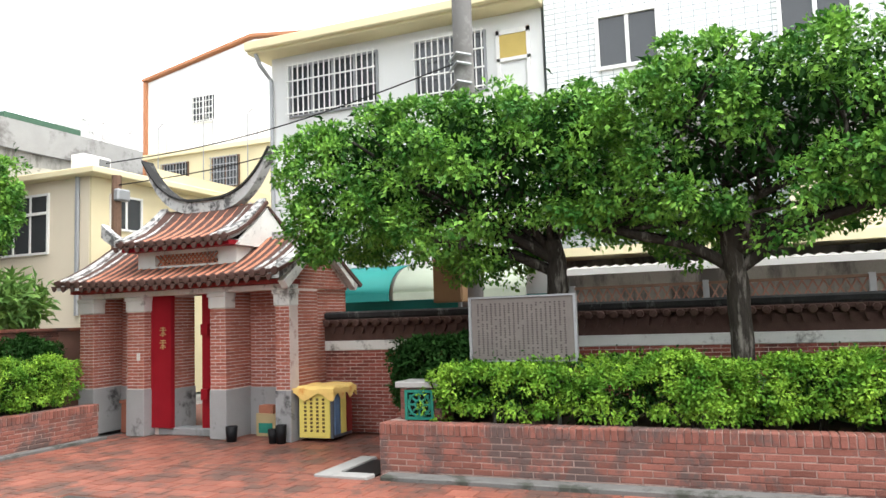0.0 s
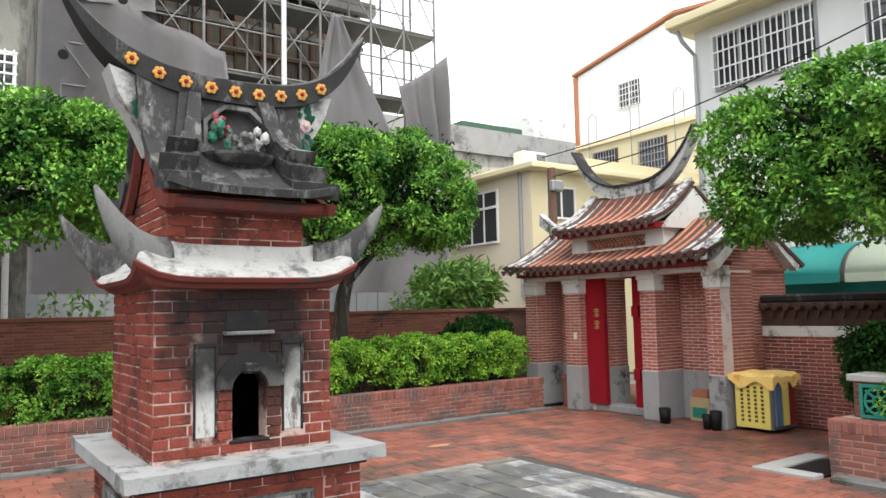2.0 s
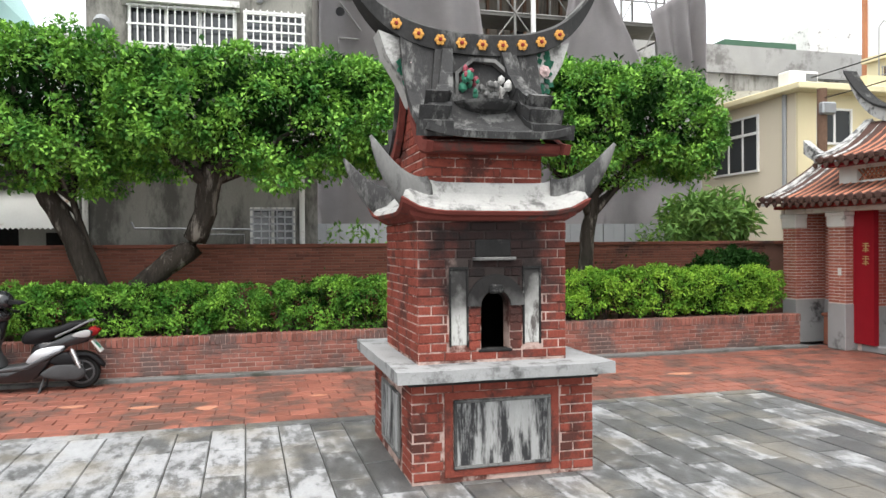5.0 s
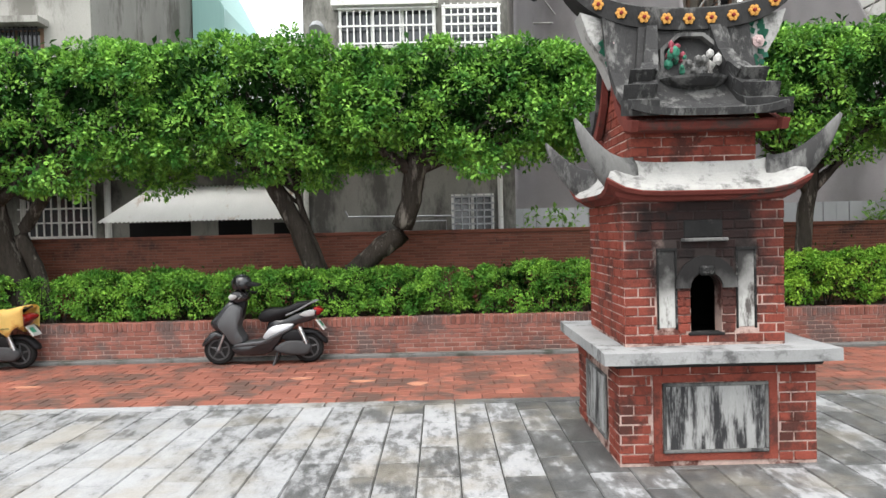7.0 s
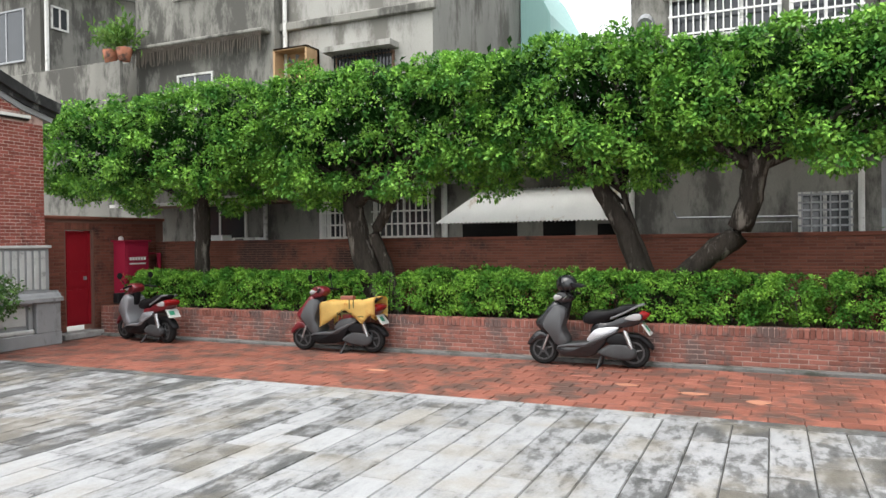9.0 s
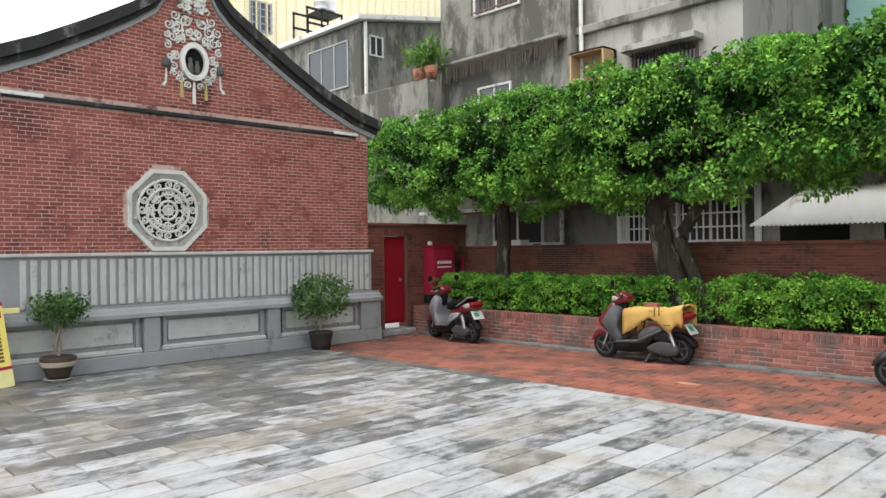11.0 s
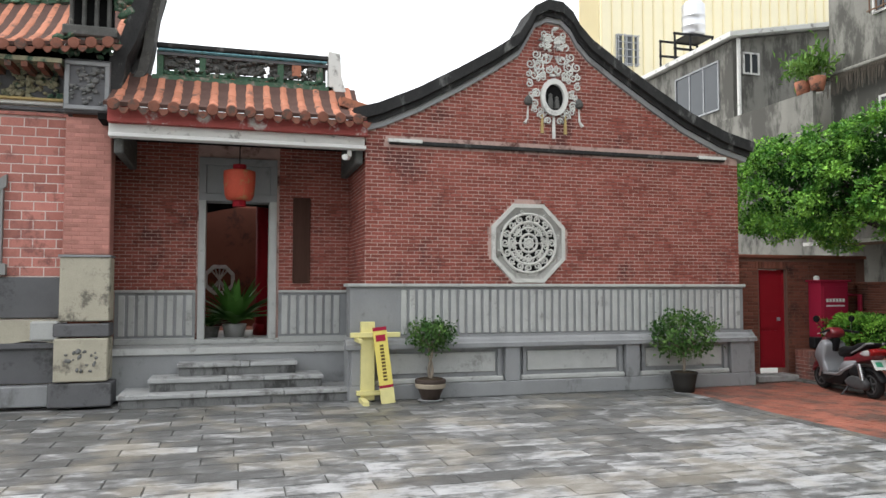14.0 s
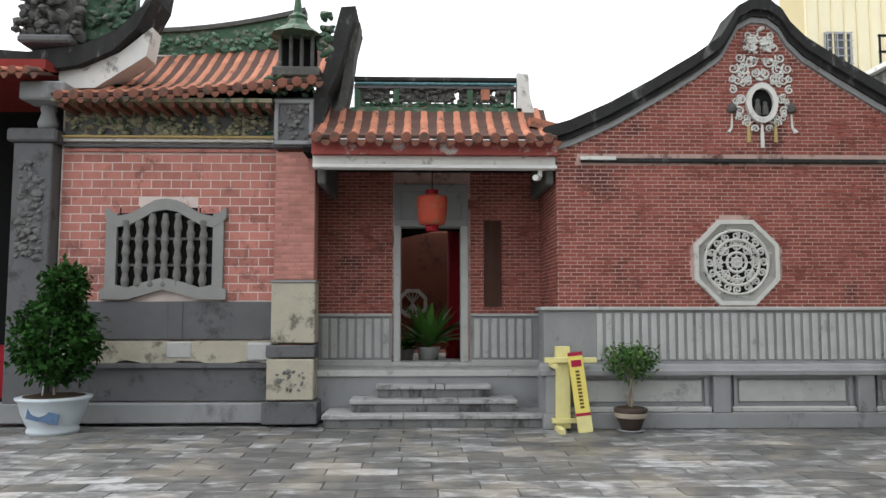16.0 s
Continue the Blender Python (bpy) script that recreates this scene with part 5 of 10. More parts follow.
window_unit(house, (14.5, 8.1, 6.5), (0, 1, 0), (-1, 0, 0), 2.25, 1.15, M["steel"], 16, 3, M["white_paint"], 3)
window_unit(house, (14.5, 5.55, 6.45), (0, 1, 0), (-1, 0, 0), 1.55, 1.2, M["steel"], 11, 3, M["white_paint"], 2)
part("shutter", boxes((14.46, 14.5, 4.62, 5.2, 7.0, 7.5)), M["yellow_shade"], house, "yellow window shade")
part("shutter_frame", boxes((14.44, 14.5, 4.55, 4.62, 6.2, 7.6), (14.44, 14.5, 5.2, 5.27, 6.2, 7.6), (14.44, 14.5, 4.55, 5.27, 7.5, 7.6), (14.44, 14.5, 4.55, 5.27, 6.93, 7.0)), M["white_paint"], house)
pipe = bmesh.new()
tube(pipe, [(14.0, 11.0, 7.95), (14.1, 10.95, 7.7), (14.4, 10.85, 7.4), (14.44, 10.85, 0)], 0.05, 8)
part("drain_pipe", pipe, M["steel"], house)
house = tagged(thing("tiled_house", "white tiled house with dark sliding windows", "house"))
part("wall", boxes((14.4, 24, -9, 4.22, 0, 9.5)), M["mortar_pale"], house)
bricks(house, (14.4, 4.22, 5.4), (0, -1, 0), (-1, 0, 0), 7.2, 2.9, 0.22, 0.11, 0.012, M["white_tile"], bond=0.0, depth=0.005, name="wall_tile", rest_name="wall_tiles")
for y in (2.05, -1.2, -4.4):
    window_unit(house, (14.4, y, 6.45), (0, 1, 0), (-1, 0, 0), 1.08, 0.98, M["white_paint"], 0, 0, None, 1, depth=0.12, thick=0.07)
# darker sheet over the lower wall paints the shade behind trees and canopy
part("lower_wall", boxes((14.34, 14.4, -9, 4.2, 0, 5.2)), M["wall_dark"], house, "lower wall in a darker colour for its shade")
part("balcony_floor", boxes((13.2, 14.4, -9, 4.2, 2.7, 2.85)), M["wall_cream"], house, "cream balcony edge")
part("balcony_glass", boxes((13.9, 13.95, -0.6, 4.1, 2.85, 4.2)), M["balcony_glass"], house)
for y in (4.1, 3.2, 2.3, 1.4, 0.5, -0.5):
    part("balcony_mullion", boxes((13.86, 13.97, y - 0.03, y + 0.03, 2.85, 4.2)), M["white_paint"], house)
part("blind", boxes((13.84, 13.88, -4.0, 0.0, 2.9, 3.9)), M["wall_beige"], house)
canopy = thing("sheet_canopy", "long white corrugated canopy behind the wall", "canopy")
bm = bmesh.new()
n = 120
vs = [[], []]
for i in range(n + 1):
    y = 3.7 - i * 0.09
    dz = 0.03 if i % 2 else 0.0
    vs[0].append(bm.verts.new((12.0, y, 2.34 + dz)))
    vs[1].append(bm.verts.new((13.4, y, 2.5 + dz)))
for i in range(n):
    bm.faces.new((vs[0][i], vs[0][i + 1], vs[1][i + 1], vs[1][i]))
bmesh.ops.solidify(bm, geom=bm.faces[:], thickness=0.02)
part("sheet", bm, M["white_paint"], canopy)
part("front_edge", boxes((11.97, 12.03, -7, 3.7, 2.3, 2.4)), M["white_paint"], canopy)
# dark back wall added to paint the shade under the canopy
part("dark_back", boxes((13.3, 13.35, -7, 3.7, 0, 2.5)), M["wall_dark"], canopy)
screen = thing("lattice_fence", "rusty lattice fence panel above the wall", "fence")
for i in range(64):
    y = 3.2 - i * 0.13
    bm = bmesh.new()
    tube(bm, [(11.2, y, 1.8), (11.2, y - 0.065, 1.92), (11.2, y, 2.04)], 0.014, 5)
    tube(bm, [(11.2, y - 0.13, 1.8), (11.2, y - 0.065, 1.92), (11.2, y - 0.13, 2.04)], 0.014, 5)
    part("lattice", bm, M["rust_pink"], screen)
part("rail", boxes((11.17, 11.23, -5.2, 3.25, 2.04, 2.08)), M["rust"], screen)
part("rail", boxes((11.17, 11.23, -5.2, 3.25, 1.76, 1.8)), M["rust"], screen)
for y in (3.2, 1.3, -0.75, -2.8):
    part("post", boxes((11.15, 11.25, y - 0.04, y + 0.04, 0, 2.1)), M["steel"], screen)
for i, (a, b, mt, lb) in enumerate(((7.3, 9.3, "teal_sheet", "teal curved shop awning"), (4.5, 7.2, "pale_awning", "pale green curved shop awning"))):
    aw = thing("awning", lb, "awning", "shop awnings")
    pr = [(13.2 + 1.2 * (1 - math.cos(q)), 2.2 + 0.62 * math.sin(q)) for q in [math.pi / 2 * k / 8 for k in range(9)]]
    bm = bmesh.new()
    strip(bm, pr, [(x + 0.03, z - 0.03) for x, z in pr], "y", a, b)
    part("cover", bm, M[mt], aw, "", True)
    part("fringe", boxes((13.18, 13.21, a, b, 2.05, 2.2)), M[mt], aw)
part("shop_front", boxes((14.38, 14.45, 4.4, 9.2, 0.0, 2.1)), M["teal_sheet"], None)
tagged(bpy.data.objects["shop_front"], "dark teal shop front below the awnings", "shop front")
window_unit(house, (14.5, 8.3, 2.9), (0, 1, 0), (-1, 0, 0), 0.5, 0.5, M["white_paint"])
pole = thing("utility_pole", "tall weathered concrete utility pole behind the trees", "pole")
bm = bmesh.new()
tube(bm, [(10.85, 4.68, 0), (10.85, 4.68, 12)], [0.18, 0.14], 14)
part("shaft", bm, M["concrete"], pole, "", True)
bm = bmesh.new()
for z in (5.6, 5.75, 5.3):
    tube(bm, [(10.7, 4.5, z), (10.62, 4.7, z + 0.05), (10.75, 4.88, z - 0.03)], 0.025, 6)
part("cable_clamp", bm, M["steel"], pole)
cab = thing("meter_box", "tan metal meter box on the utility pole", "box")
part("case", boxes((10.42, 10.67, 4.68, 5.15, 1.92, 2.58), bevel=0.015), M["tan_steel"], cab)
part("lid_edge", boxes((10.4, 10.42, 4.7, 5.13, 1.95, 2.55)), M["tan_steel"], cab)
bm = bmesh.new()
tube(bm, [(10.5, 4.75, 1.92), (10.5, 4.75, 0.6)], 0.035, 8)
part("conduit", bm, M["steel"], cab)
wires = thing("overhead_wire", "thin sagging overhead wires", "wire")
for z0, z1, yy in ((5.75, 5.2, 13.2), (5.3, 4.7, 13.0)):
    bm = bmesh.new()
    tube(bm, [Vector((10.85, 4.68, z0)).lerp(Vector((11.75, yy, z1)), k / 12) - Vector((0, 0, 0.25 * math.sin(math.pi * k / 12))) for k in range(13)], 0.012, 5)
    part("strand", bm, M["black"], wires)


# ---- trees and hedges ----
def limb(bm, pts, r0, r1, sides=10):
    n = len(pts)
    tube(bm, pts, [r0 + (r1 - r0) * i / (n - 1) for i in range(n)], sides)


def tree(trunks, lo, hi, clusters, seed, label, group="clipped trees", leaf=0.074, power=5.0):
    t = thing("tree", label, "tree", group)
    rng = random.Random(seed)
    long_y = hi[1] - lo[1] > hi[0] - lo[0]
    bm = bmesh.new()
    for pts, r0, r1 in trunks:
        # bark swells and twists along the trunk
        fine = []
        for a, b in zip(pts, pts[1:]):
            fine += [Vector(a).lerp(Vector(b), q / 4) for q in range(4)]
        fine.append(Vector(pts[-1]))
        n = len(fine)
        radii = [(r0 + (r1 - r0) * i / (n - 1)) * (1 + 0.12 * noise.noise(Vector((i * 0.6, seed, 0))) + 0.45 * max(0.0, 1 - i / 3) * (r0 > 0.1)) for i in range(n)]
        fine = [p + Vector((0.03 * noise.noise(Vector((i * 0.5, seed, 3))), 0.03 * noise.noise(Vector((i * 0.5, seed, 7))), 0)) for i, p in enumerate(fine)]
        tube(bm, fine, radii, 12)
    part("trunk", bm, M["bark"], t, "grey twisting trunk", True)
    bm = bmesh.new()
    for pts, r0, r1 in trunks:
        top, fork = Vector(pts[-1]), Vector(pts[-2])
        for k in range(8):
            q = (k + rng.uniform(0.2, 0.8)) / 8
            x, y = lo[0] + (hi[0] - lo[0]) * q, rng.uniform(lo[1] + 0.2, hi[1] - 0.3)
            if long_y:
                x, y = rng.uniform(lo[0] + 0.2, hi[0] - 0.3), lo[1] + (hi[1] - lo[1]) * q
            end = Vector((x, y, rng.uniform(lo[2] + 0.5, hi[2] - 0.3)))
            start = fork.lerp(top, rng.uniform(0.1, 0.9))
            span = end - start
            a = start + span * 0.3 + Vector((rng.uniform(-0.1, 0.1), rng.uniform(-0.1, 0.1), -0.05 * span.length + 0.1))
            b = start + span * 0.65 + Vector((rng.uniform(-0.12, 0.12), rng.uniform(-0.12, 0.12), -0.03 * span.length))
            limb(bm, [start, start.lerp(a, 0.5), a, a.lerp(b, 0.5), b, end], r1 * rng.uniform(0.5, 0.75), 0.018, 8)
            for j in range(3):
                c = a.lerp(end, rng.uniform(0.1, 0.8))
                e = c + Vector((rng.uniform(-0.5, 0.5), rng.uniform(-0.5, 0.5), rng.uniform(0.1, 0.6)))
                limb(bm, [c, c.lerp(e, 0.5) + Vector((0, 0, 0.04)), e], 0.024, 0.008, 5)
    part("branchwork", bm, M["bark"], t, "dark spreading limbs and twigs", True)
    pts, nrm = shell(lo, hi, int(clusters * 0.17), seed, power=power, bumpy=0.24, skin=0.24)
    # the underside hangs lower and higher from place to place
    mid = (lo[2] + hi[2]) / 2
    for i, q in enumerate(pts):
        if q[2] < mid:
            q[2] += (0.04 + 0.6 * noise.noise(Vector((q[0] * 0.9, q[1] * 0.9, seed)))) * (mid - q[2]) / (mid - lo[2])
    tufts("crown", pts, nrm, 0.235, leaf, M["leaf"], t, seed, per=105, label="clipped crown of small glossy leaves in tufts")
    # inner leaves in a darker green that paints in the crown's inner shade
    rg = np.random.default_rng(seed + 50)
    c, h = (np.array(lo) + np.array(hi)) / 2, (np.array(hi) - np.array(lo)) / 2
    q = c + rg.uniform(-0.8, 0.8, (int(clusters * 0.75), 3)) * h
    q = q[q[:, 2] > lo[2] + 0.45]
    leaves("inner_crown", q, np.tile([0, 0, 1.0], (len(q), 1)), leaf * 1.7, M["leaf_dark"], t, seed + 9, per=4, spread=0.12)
    return t


tree([([(-9.95, 10.95, 0.4), (-9.93, 10.95, 1.0), (-9.9, 10.95, 1.7), (-9.85, 10.9, 2.3), (-9.8, 10.85, 2.75)], 0.15, 0.13)],
     (-13.4, 10.0, 2.5), (-7.9, 11.75, 4.36), 2600, 1, "banyan with a grey trunk and flat clipped crown")
tree([([(-6.1, 10.9, 0.4), (-6.25, 10.9, 1.0), (-6.45, 10.9, 1.6), (-6.55, 10.85, 2.1), (-6.6, 10.8, 2.7)], 0.24, 0.15),
      ([(-5.8, 10.9, 0.4), (-5.95, 10.9, 1.2), (-6.2, 10.9, 1.8), (-5.9, 10.8, 2.2), (-5.4, 10.7, 2.8)], 0.12, 0.08)],
     (-8.1, 10.0, 2.55), (-3.9, 11.55, 4.4), 2300, 2, "banyan with a thick forked trunk in the planter")
tree([([(-1.75, 10.95, 0.4), (-1.85, 10.95, 1.1), (-2.1, 10.95, 1.8), (-2.4, 10.9, 2.35), (-2.55, 10.85, 2.8)], 0.16, 0.12),
      ([(-1.6, 11.0, 0.4), (-1.75, 11.0, 1.2), (-2.0, 11.0, 1.9), (-2.2, 10.95, 2.6)], 0.07, 0.04)],
     (-4.2, 10.0, 2.7), (-1.4, 11.5, 4.4), 1600, 3, "banyan with a slim leaning trunk beside a bamboo prop")
tree([([(-1.6, 10.95, 0.45), (-1.35, 10.95, 1.1), (-0.95, 10.95, 1.45), (-0.6, 10.95, 1.7), (-0.45, 10.9, 2.1), (-0.38, 10.9, 2.5), (-0.3, 10.85, 2.85)], 0.15, 0.16)],
     (-1.7, 10.0, 2.75), (2.3, 11.55, 4.3), 2300, 4, "banyan with a bent mossy trunk in the planter")
tree([([(5.4, 11.1, 0.4), (5.45, 11.1, 1.2), (5.5, 11.05, 2.0), (5.6, 11.0, 2.7)], 0.13, 0.1)],
     (3.6, 10.1, 2.75), (7.7, 11.9, 4.5), 2300, 5, "banyan with a rounded clipped crown behind the burner", power=3.2)
tree([([(8.95, 2.9, 2.2), (8.9, 3.4, 2.45), (8.8, 4.1, 2.6), (8.7, 4.8, 2.85)], 0.07, 0.045), ([(9.0, 3.0, 0.4), (9.0, 2.95, 1.2), (8.95, 2.9, 1.9), (8.9, 2.85, 2.3), (8.8, 2.9, 2.6)], 0.14, 0.11)],
     (7.75, 1.9, 2.5), (10.0, 6.2, 4.28), 2600, 6, "banyan with a clipped crown behind the notice board", power=4.5)
tree([([(8.6, 0.85, 2.1), (8.55, 1.3, 2.4), (8.5, 1.9, 2.55), (8.5, 2.4, 2.7)], 0.07, 0.045), ([(8.6, 0.85, 2.1), (8.55, 0.4, 2.4), (8.5, -0.2, 2.65), (8.5, -0.9, 2.9)], 0.07, 0.045), ([(8.6, 0.82, 0.4), (8.6, 0.85, 1.2), (8.6, 0.85, 1.9), (8.55, 0.88, 2.25), (8.5, 0.9, 2.6)], 0.125, 0.1)],
     (7.75, -3.2, 2.55), (10.0, 2.1, 4.42), 2900, 7, "banyan with a forked trunk and wide clipped crown")


def hedge(lo, hi, clusters, seed, label, mat="leaf_hedge", leaf=0.047):
    h = thing("hedge", label, "hedge", "clipped hedges")
    pts, nrm = shell(lo, hi, int(clusters * 0.34), seed, power=6.0, bumpy=0.12, skin=0.1, bottom=False, freq=1.7)
    tufts("foliage", pts, nrm, 0.11, leaf, M[mat], h, seed, per=52)
    rg = np.random.default_rng(seed + 5)
    bm = bmesh.new()
    ax = 0 if hi[0] - lo[0] > hi[1] - lo[1] else 1
    n = int((hi[ax] - lo[ax]) / 0.28)
    for i in range(n):
        p = [(lo[0] + hi[0]) / 2 + rg.uniform(-0.2, 0.2), (lo[1] + hi[1]) / 2 + rg.uniform(-0.2, 0.2), 0.4]
        p[ax] = lo[ax] + (i + 0.5) * (hi[ax] - lo[ax]) / n
        for k in range(3):
            q = [p[0] + rg.uniform(-0.2, 0.2), p[1] + rg.uniform(-0.2, 0.2), hi[2] - 0.12]
            tube(bm, [p, [(a + b) / 2 + rg.uniform(-0.04, 0.04) for a, b in zip(p, q)], q], [0.016, 0.012, 0.005], 5)
    part("stem_mass", bm, M["bark"], h, "thin bare brown stems")
    # darker inner leaves put the hedge's inner shade into their colour
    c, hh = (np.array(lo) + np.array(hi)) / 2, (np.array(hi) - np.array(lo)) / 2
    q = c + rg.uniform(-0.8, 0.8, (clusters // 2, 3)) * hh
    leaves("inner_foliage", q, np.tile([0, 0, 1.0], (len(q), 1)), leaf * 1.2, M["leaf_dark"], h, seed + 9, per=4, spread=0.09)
    return h


hedge((-11.5, 10.4, 0.55), (-5.9, 11.1, 1.13), 2400, 11, "long clipped green hedge in the brick planter")
hedge((-5.9, 10.4, 0.55), (0.3, 11.1, 1.15), 2700, 12, "long clipped green hedge in the brick planter")
hedge((0.3, 10.4, 0.55), (4.6, 11.1, 1.18), 1900, 13, "clipped green hedge in the brick planter")
hedge((4.6, 10.4, 0.58), (8.75, 11.15, 1.24), 1900, 14, "bright green clipped hedge beside the gate", mat="leaf_bright")
hedge((7.75, 0.9, 0.62), (8.5, 4.15, 1.16), 1900, 15, "bright yellow-green hedge with bare lower stems", mat="leaf_bright")
hedge((7.75, -4.2, 0.62), (8.5, 0.9, 1.2), 2600, 16, "bright yellow-green hedge with bare lower stems", mat="leaf_bright")
hedge((8.3, 3.7, 0.6), (9.2, 4.85, 1.4), 900, 17, "dark clipped box-shaped shrub", mat="leaf_dark", leaf=0.06)
hedge((7.7, 11.15, 0.5), (9.0, 11.7, 1.5), 500, 18, "loose grey-green shrub by the gate", mat="leaf_dark", leaf=0.07)


# ---- incense burner tower ----
def incense_burner():
    k = thing("incense_burner", "brick incense burner tower with two cement swallowtail roofs", "incense burner")
    # base
    base = part("base", boxes((1.24, 2.64, 5.2, 6.7, 0, 0.74)), M["kiln_mortar"], k, "red brick base with stone panels")
    bricks(base, (1.24, 5.2, 0.02), (1, 0, 0), (0, -1, 0), 1.4, 0.7, 0.205, 0.07, 0.009, M["kiln_brick"], near=(0.7, 0.35), count=80, depth=0.007, uneven=0.006, rng_seed=51,
           inside=lambda a, v: not (0.24 < a < 1.13 and 0.02 < v < 0.62))
    bricks(base, (1.24, 6.7, 0.02), (0, -1, 0), (-1, 0, 0), 1.5, 0.7, 0.205, 0.07, 0.009, M["kiln_brick"], near=(0.7, 0.35), count=60, depth=0.007, uneven=0.006, rng_seed=52,
           inside=lambda a, v: not (0.36 < a < 1.18 and 0.02 < v < 0.62))
    part("panel_border", boxes((1.48, 2.36, 5.188, 5.2, 0.04, 0.09), (1.48, 2.36, 5.188, 5.2, 0.6, 0.65), (1.48, 1.54, 5.188, 5.2, 0.09, 0.6), (2.3, 2.36, 5.188, 5.2, 0.09, 0.6)), M["kiln_brick"], base)
    part("panel_rim", boxes((1.545, 2.295, 5.175, 5.195, 0.095, 0.12), (1.545, 2.295, 5.175, 5.195, 0.57, 0.595), (1.545, 1.57, 5.175, 5.195, 0.12, 0.57), (2.27, 2.295, 5.175, 5.195, 0.12, 0.57), bevel=0.006), M["kiln_cement"], base)
    part("stone_panel", boxes((1.57, 2.27, 5.187, 5.2, 0.12, 0.57)), M["panel_streak"], base, "black-streaked pale stone panel")
    part("panel_rim", boxes((1.215, 1.235, 5.56, 6.28, 0.095, 0.12), (1.215, 1.235, 5.56, 6.28, 0.57, 0.595), (1.215, 1.235, 5.56, 5.59, 0.12, 0.57), (1.215, 1.235, 6.25, 6.28, 0.12, 0.57), bevel=0.006), M["kiln_cement"], base)
    part("stone_panel", boxes((1.228, 1.24, 5.59, 6.25, 0.12, 0.57)), M["panel_streak"], base, "black-streaked pale stone panel")
    part("moulding", boxes((1.2, 2.68, 5.15, 6.74, 0.71, 0.76), bevel=0.015), M["kiln_dark"], k)
    # cement table slab
    slab = bmesh.new()
    box(slab, 1.1, 2.73, 5.0, 6.9, 0.76, 0.845)
    bmesh.ops.subdivide_edges(slab, edges=slab.edges[:], cuts=7, use_grid_fill=True)
    for v in slab.verts:
        v.co += Vector((noise.noise(v.co * 4), noise.noise(v.co * 4 + Vector((9, 0, 0))), noise.noise(v.co * 5) * 0.5)) * 0.014
    part("slab", slab, M["slab_cement"], k, "pale weathered cement table slab")
    # brick body with an arched fire mouth
    X0, X1, Y0, Y1, Z0, Z1 = 1.31, 2.46, 5.28, 6.45, 0.84, 1.89
    A0, A1 = 1.785, 2.01
    arch_top = [((A0 + A1) / 2 + (A1 - A0) / 2 * math.cos(math.pi * i / 12), 1.25 + 0.115 * math.sin(math.pi * i / 12)) for i in range(13)]
    body_bm = boxes((X0, A0, Y0, Y0 + 0.14, Z0, Z1), (A1, X1, Y0, Y0 + 0.14, Z0, Z1), (A0, A1, Y0, Y0 + 0.14, Z0, 0.93),
                    (X0, X0 + 0.14, Y0 + 0.14, Y1, Z0, Z1), (X1 - 0.14, X1, Y0 + 0.14, Y1, Z0, Z1), (X0 + 0.14, X1 - 0.14, Y1 - 0.14, Y1, Z0, Z1), (X0 + 0.14, X1 - 0.14, Y0 + 0.14, Y1 - 0.14, Z1 - 0.1, Z1))
    prism(body_bm, [(A0, Z1)] + arch_top[::-1] + [(A1, Z1)], "y", Y0, Y0 + 0.14)
    body = part("body", body_bm, M["body_mortar"], k, "red brick fire chamber blackened by soot")
    part("chamber", boxes((X0 + 0.15, X1 - 0.15, Y1 - 0.2, Y1 - 0.16, Z0, Z1 - 0.1), (X0 + 0.14, X0 + 0.16, Y0 + 0.14, Y1 - 0.2, Z0, Z1 - 0.1), (X1 - 0.16, X1 - 0.14, Y0 + 0.14, Y1 - 0.2, Z0, Z1 - 0.1),
                          (X0 + 0.16, X1 - 0.16, Y0 + 0.14, Y1 - 0.2, Z0 + 0.001, Z0 + 0.03), (X0 + 0.16, X1 - 0.16, Y0 + 0.14, Y1 - 0.2, Z1 - 0.13, Z1 - 0.1), (X0 + 0.16, A0 - 0.02, Y0 + 0.142, Y0 + 0.16, Z0, Z1 - 0.13), (A1 + 0.02, X1 - 0.16, Y0 + 0.142, Y0 + 0.16, Z0, Z1 - 0.13)), M["soot"], body)

    def front(a, v):
        x, z = X0 + a, 0.86 + v
        if A0 - 0.015 < x < A1 + 0.015 and 0.925 < z < 1.38:
            return False
        if (1.545 < x < 1.685 or 2.115 < x < 2.255) and 0.965 < z < 1.545:
            return False
        return math.hypot(x - 1.8975, z - 1.26) > 0.225 or z < 1.26

    bricks(body, (X0, Y0, 0.86), (1, 0, 0), (0, -1, 0), X1 - X0, 1.02, 0.2, 0.068, 0.008, M["body_brick"], near=(0.55, 0.5), count=130, depth=0.007, uneven=0.006, rng_seed=53, inside=front)
    bricks(body, (X0, Y1, 0.86), (0, -1, 0), (-1, 0, 0), Y1 - Y0, 1.02, 0.2, 0.068, 0.008, M["kiln_brick"], near=(0.55, 0.5), count=90, depth=0.007, uneven=0.006, rng_seed=54)
    bricks(body, (X1, Y0, 0.86), (0, 1, 0), (1, 0, 0), Y1 - Y0, 1.02, 0.2, 0.068, 0.008, M["kiln_brick"], depth=0.007, uneven=0.006, rng_seed=55)
    bricks(body, (A0 - 0.1, Y0, 0.945), (1, 0, 0), (0, -1, 0), 0.1, 0.3, 0.1, 0.06, 0.008, M["body_brick"], depth=0.01, rng_seed=56)
    bricks(body, (A1, Y0, 0.945), (1, 0, 0), (0, -1, 0), 0.1, 0.3, 0.1, 0.06, 0.008, M["body_brick"], depth=0.01, rng_seed=57)
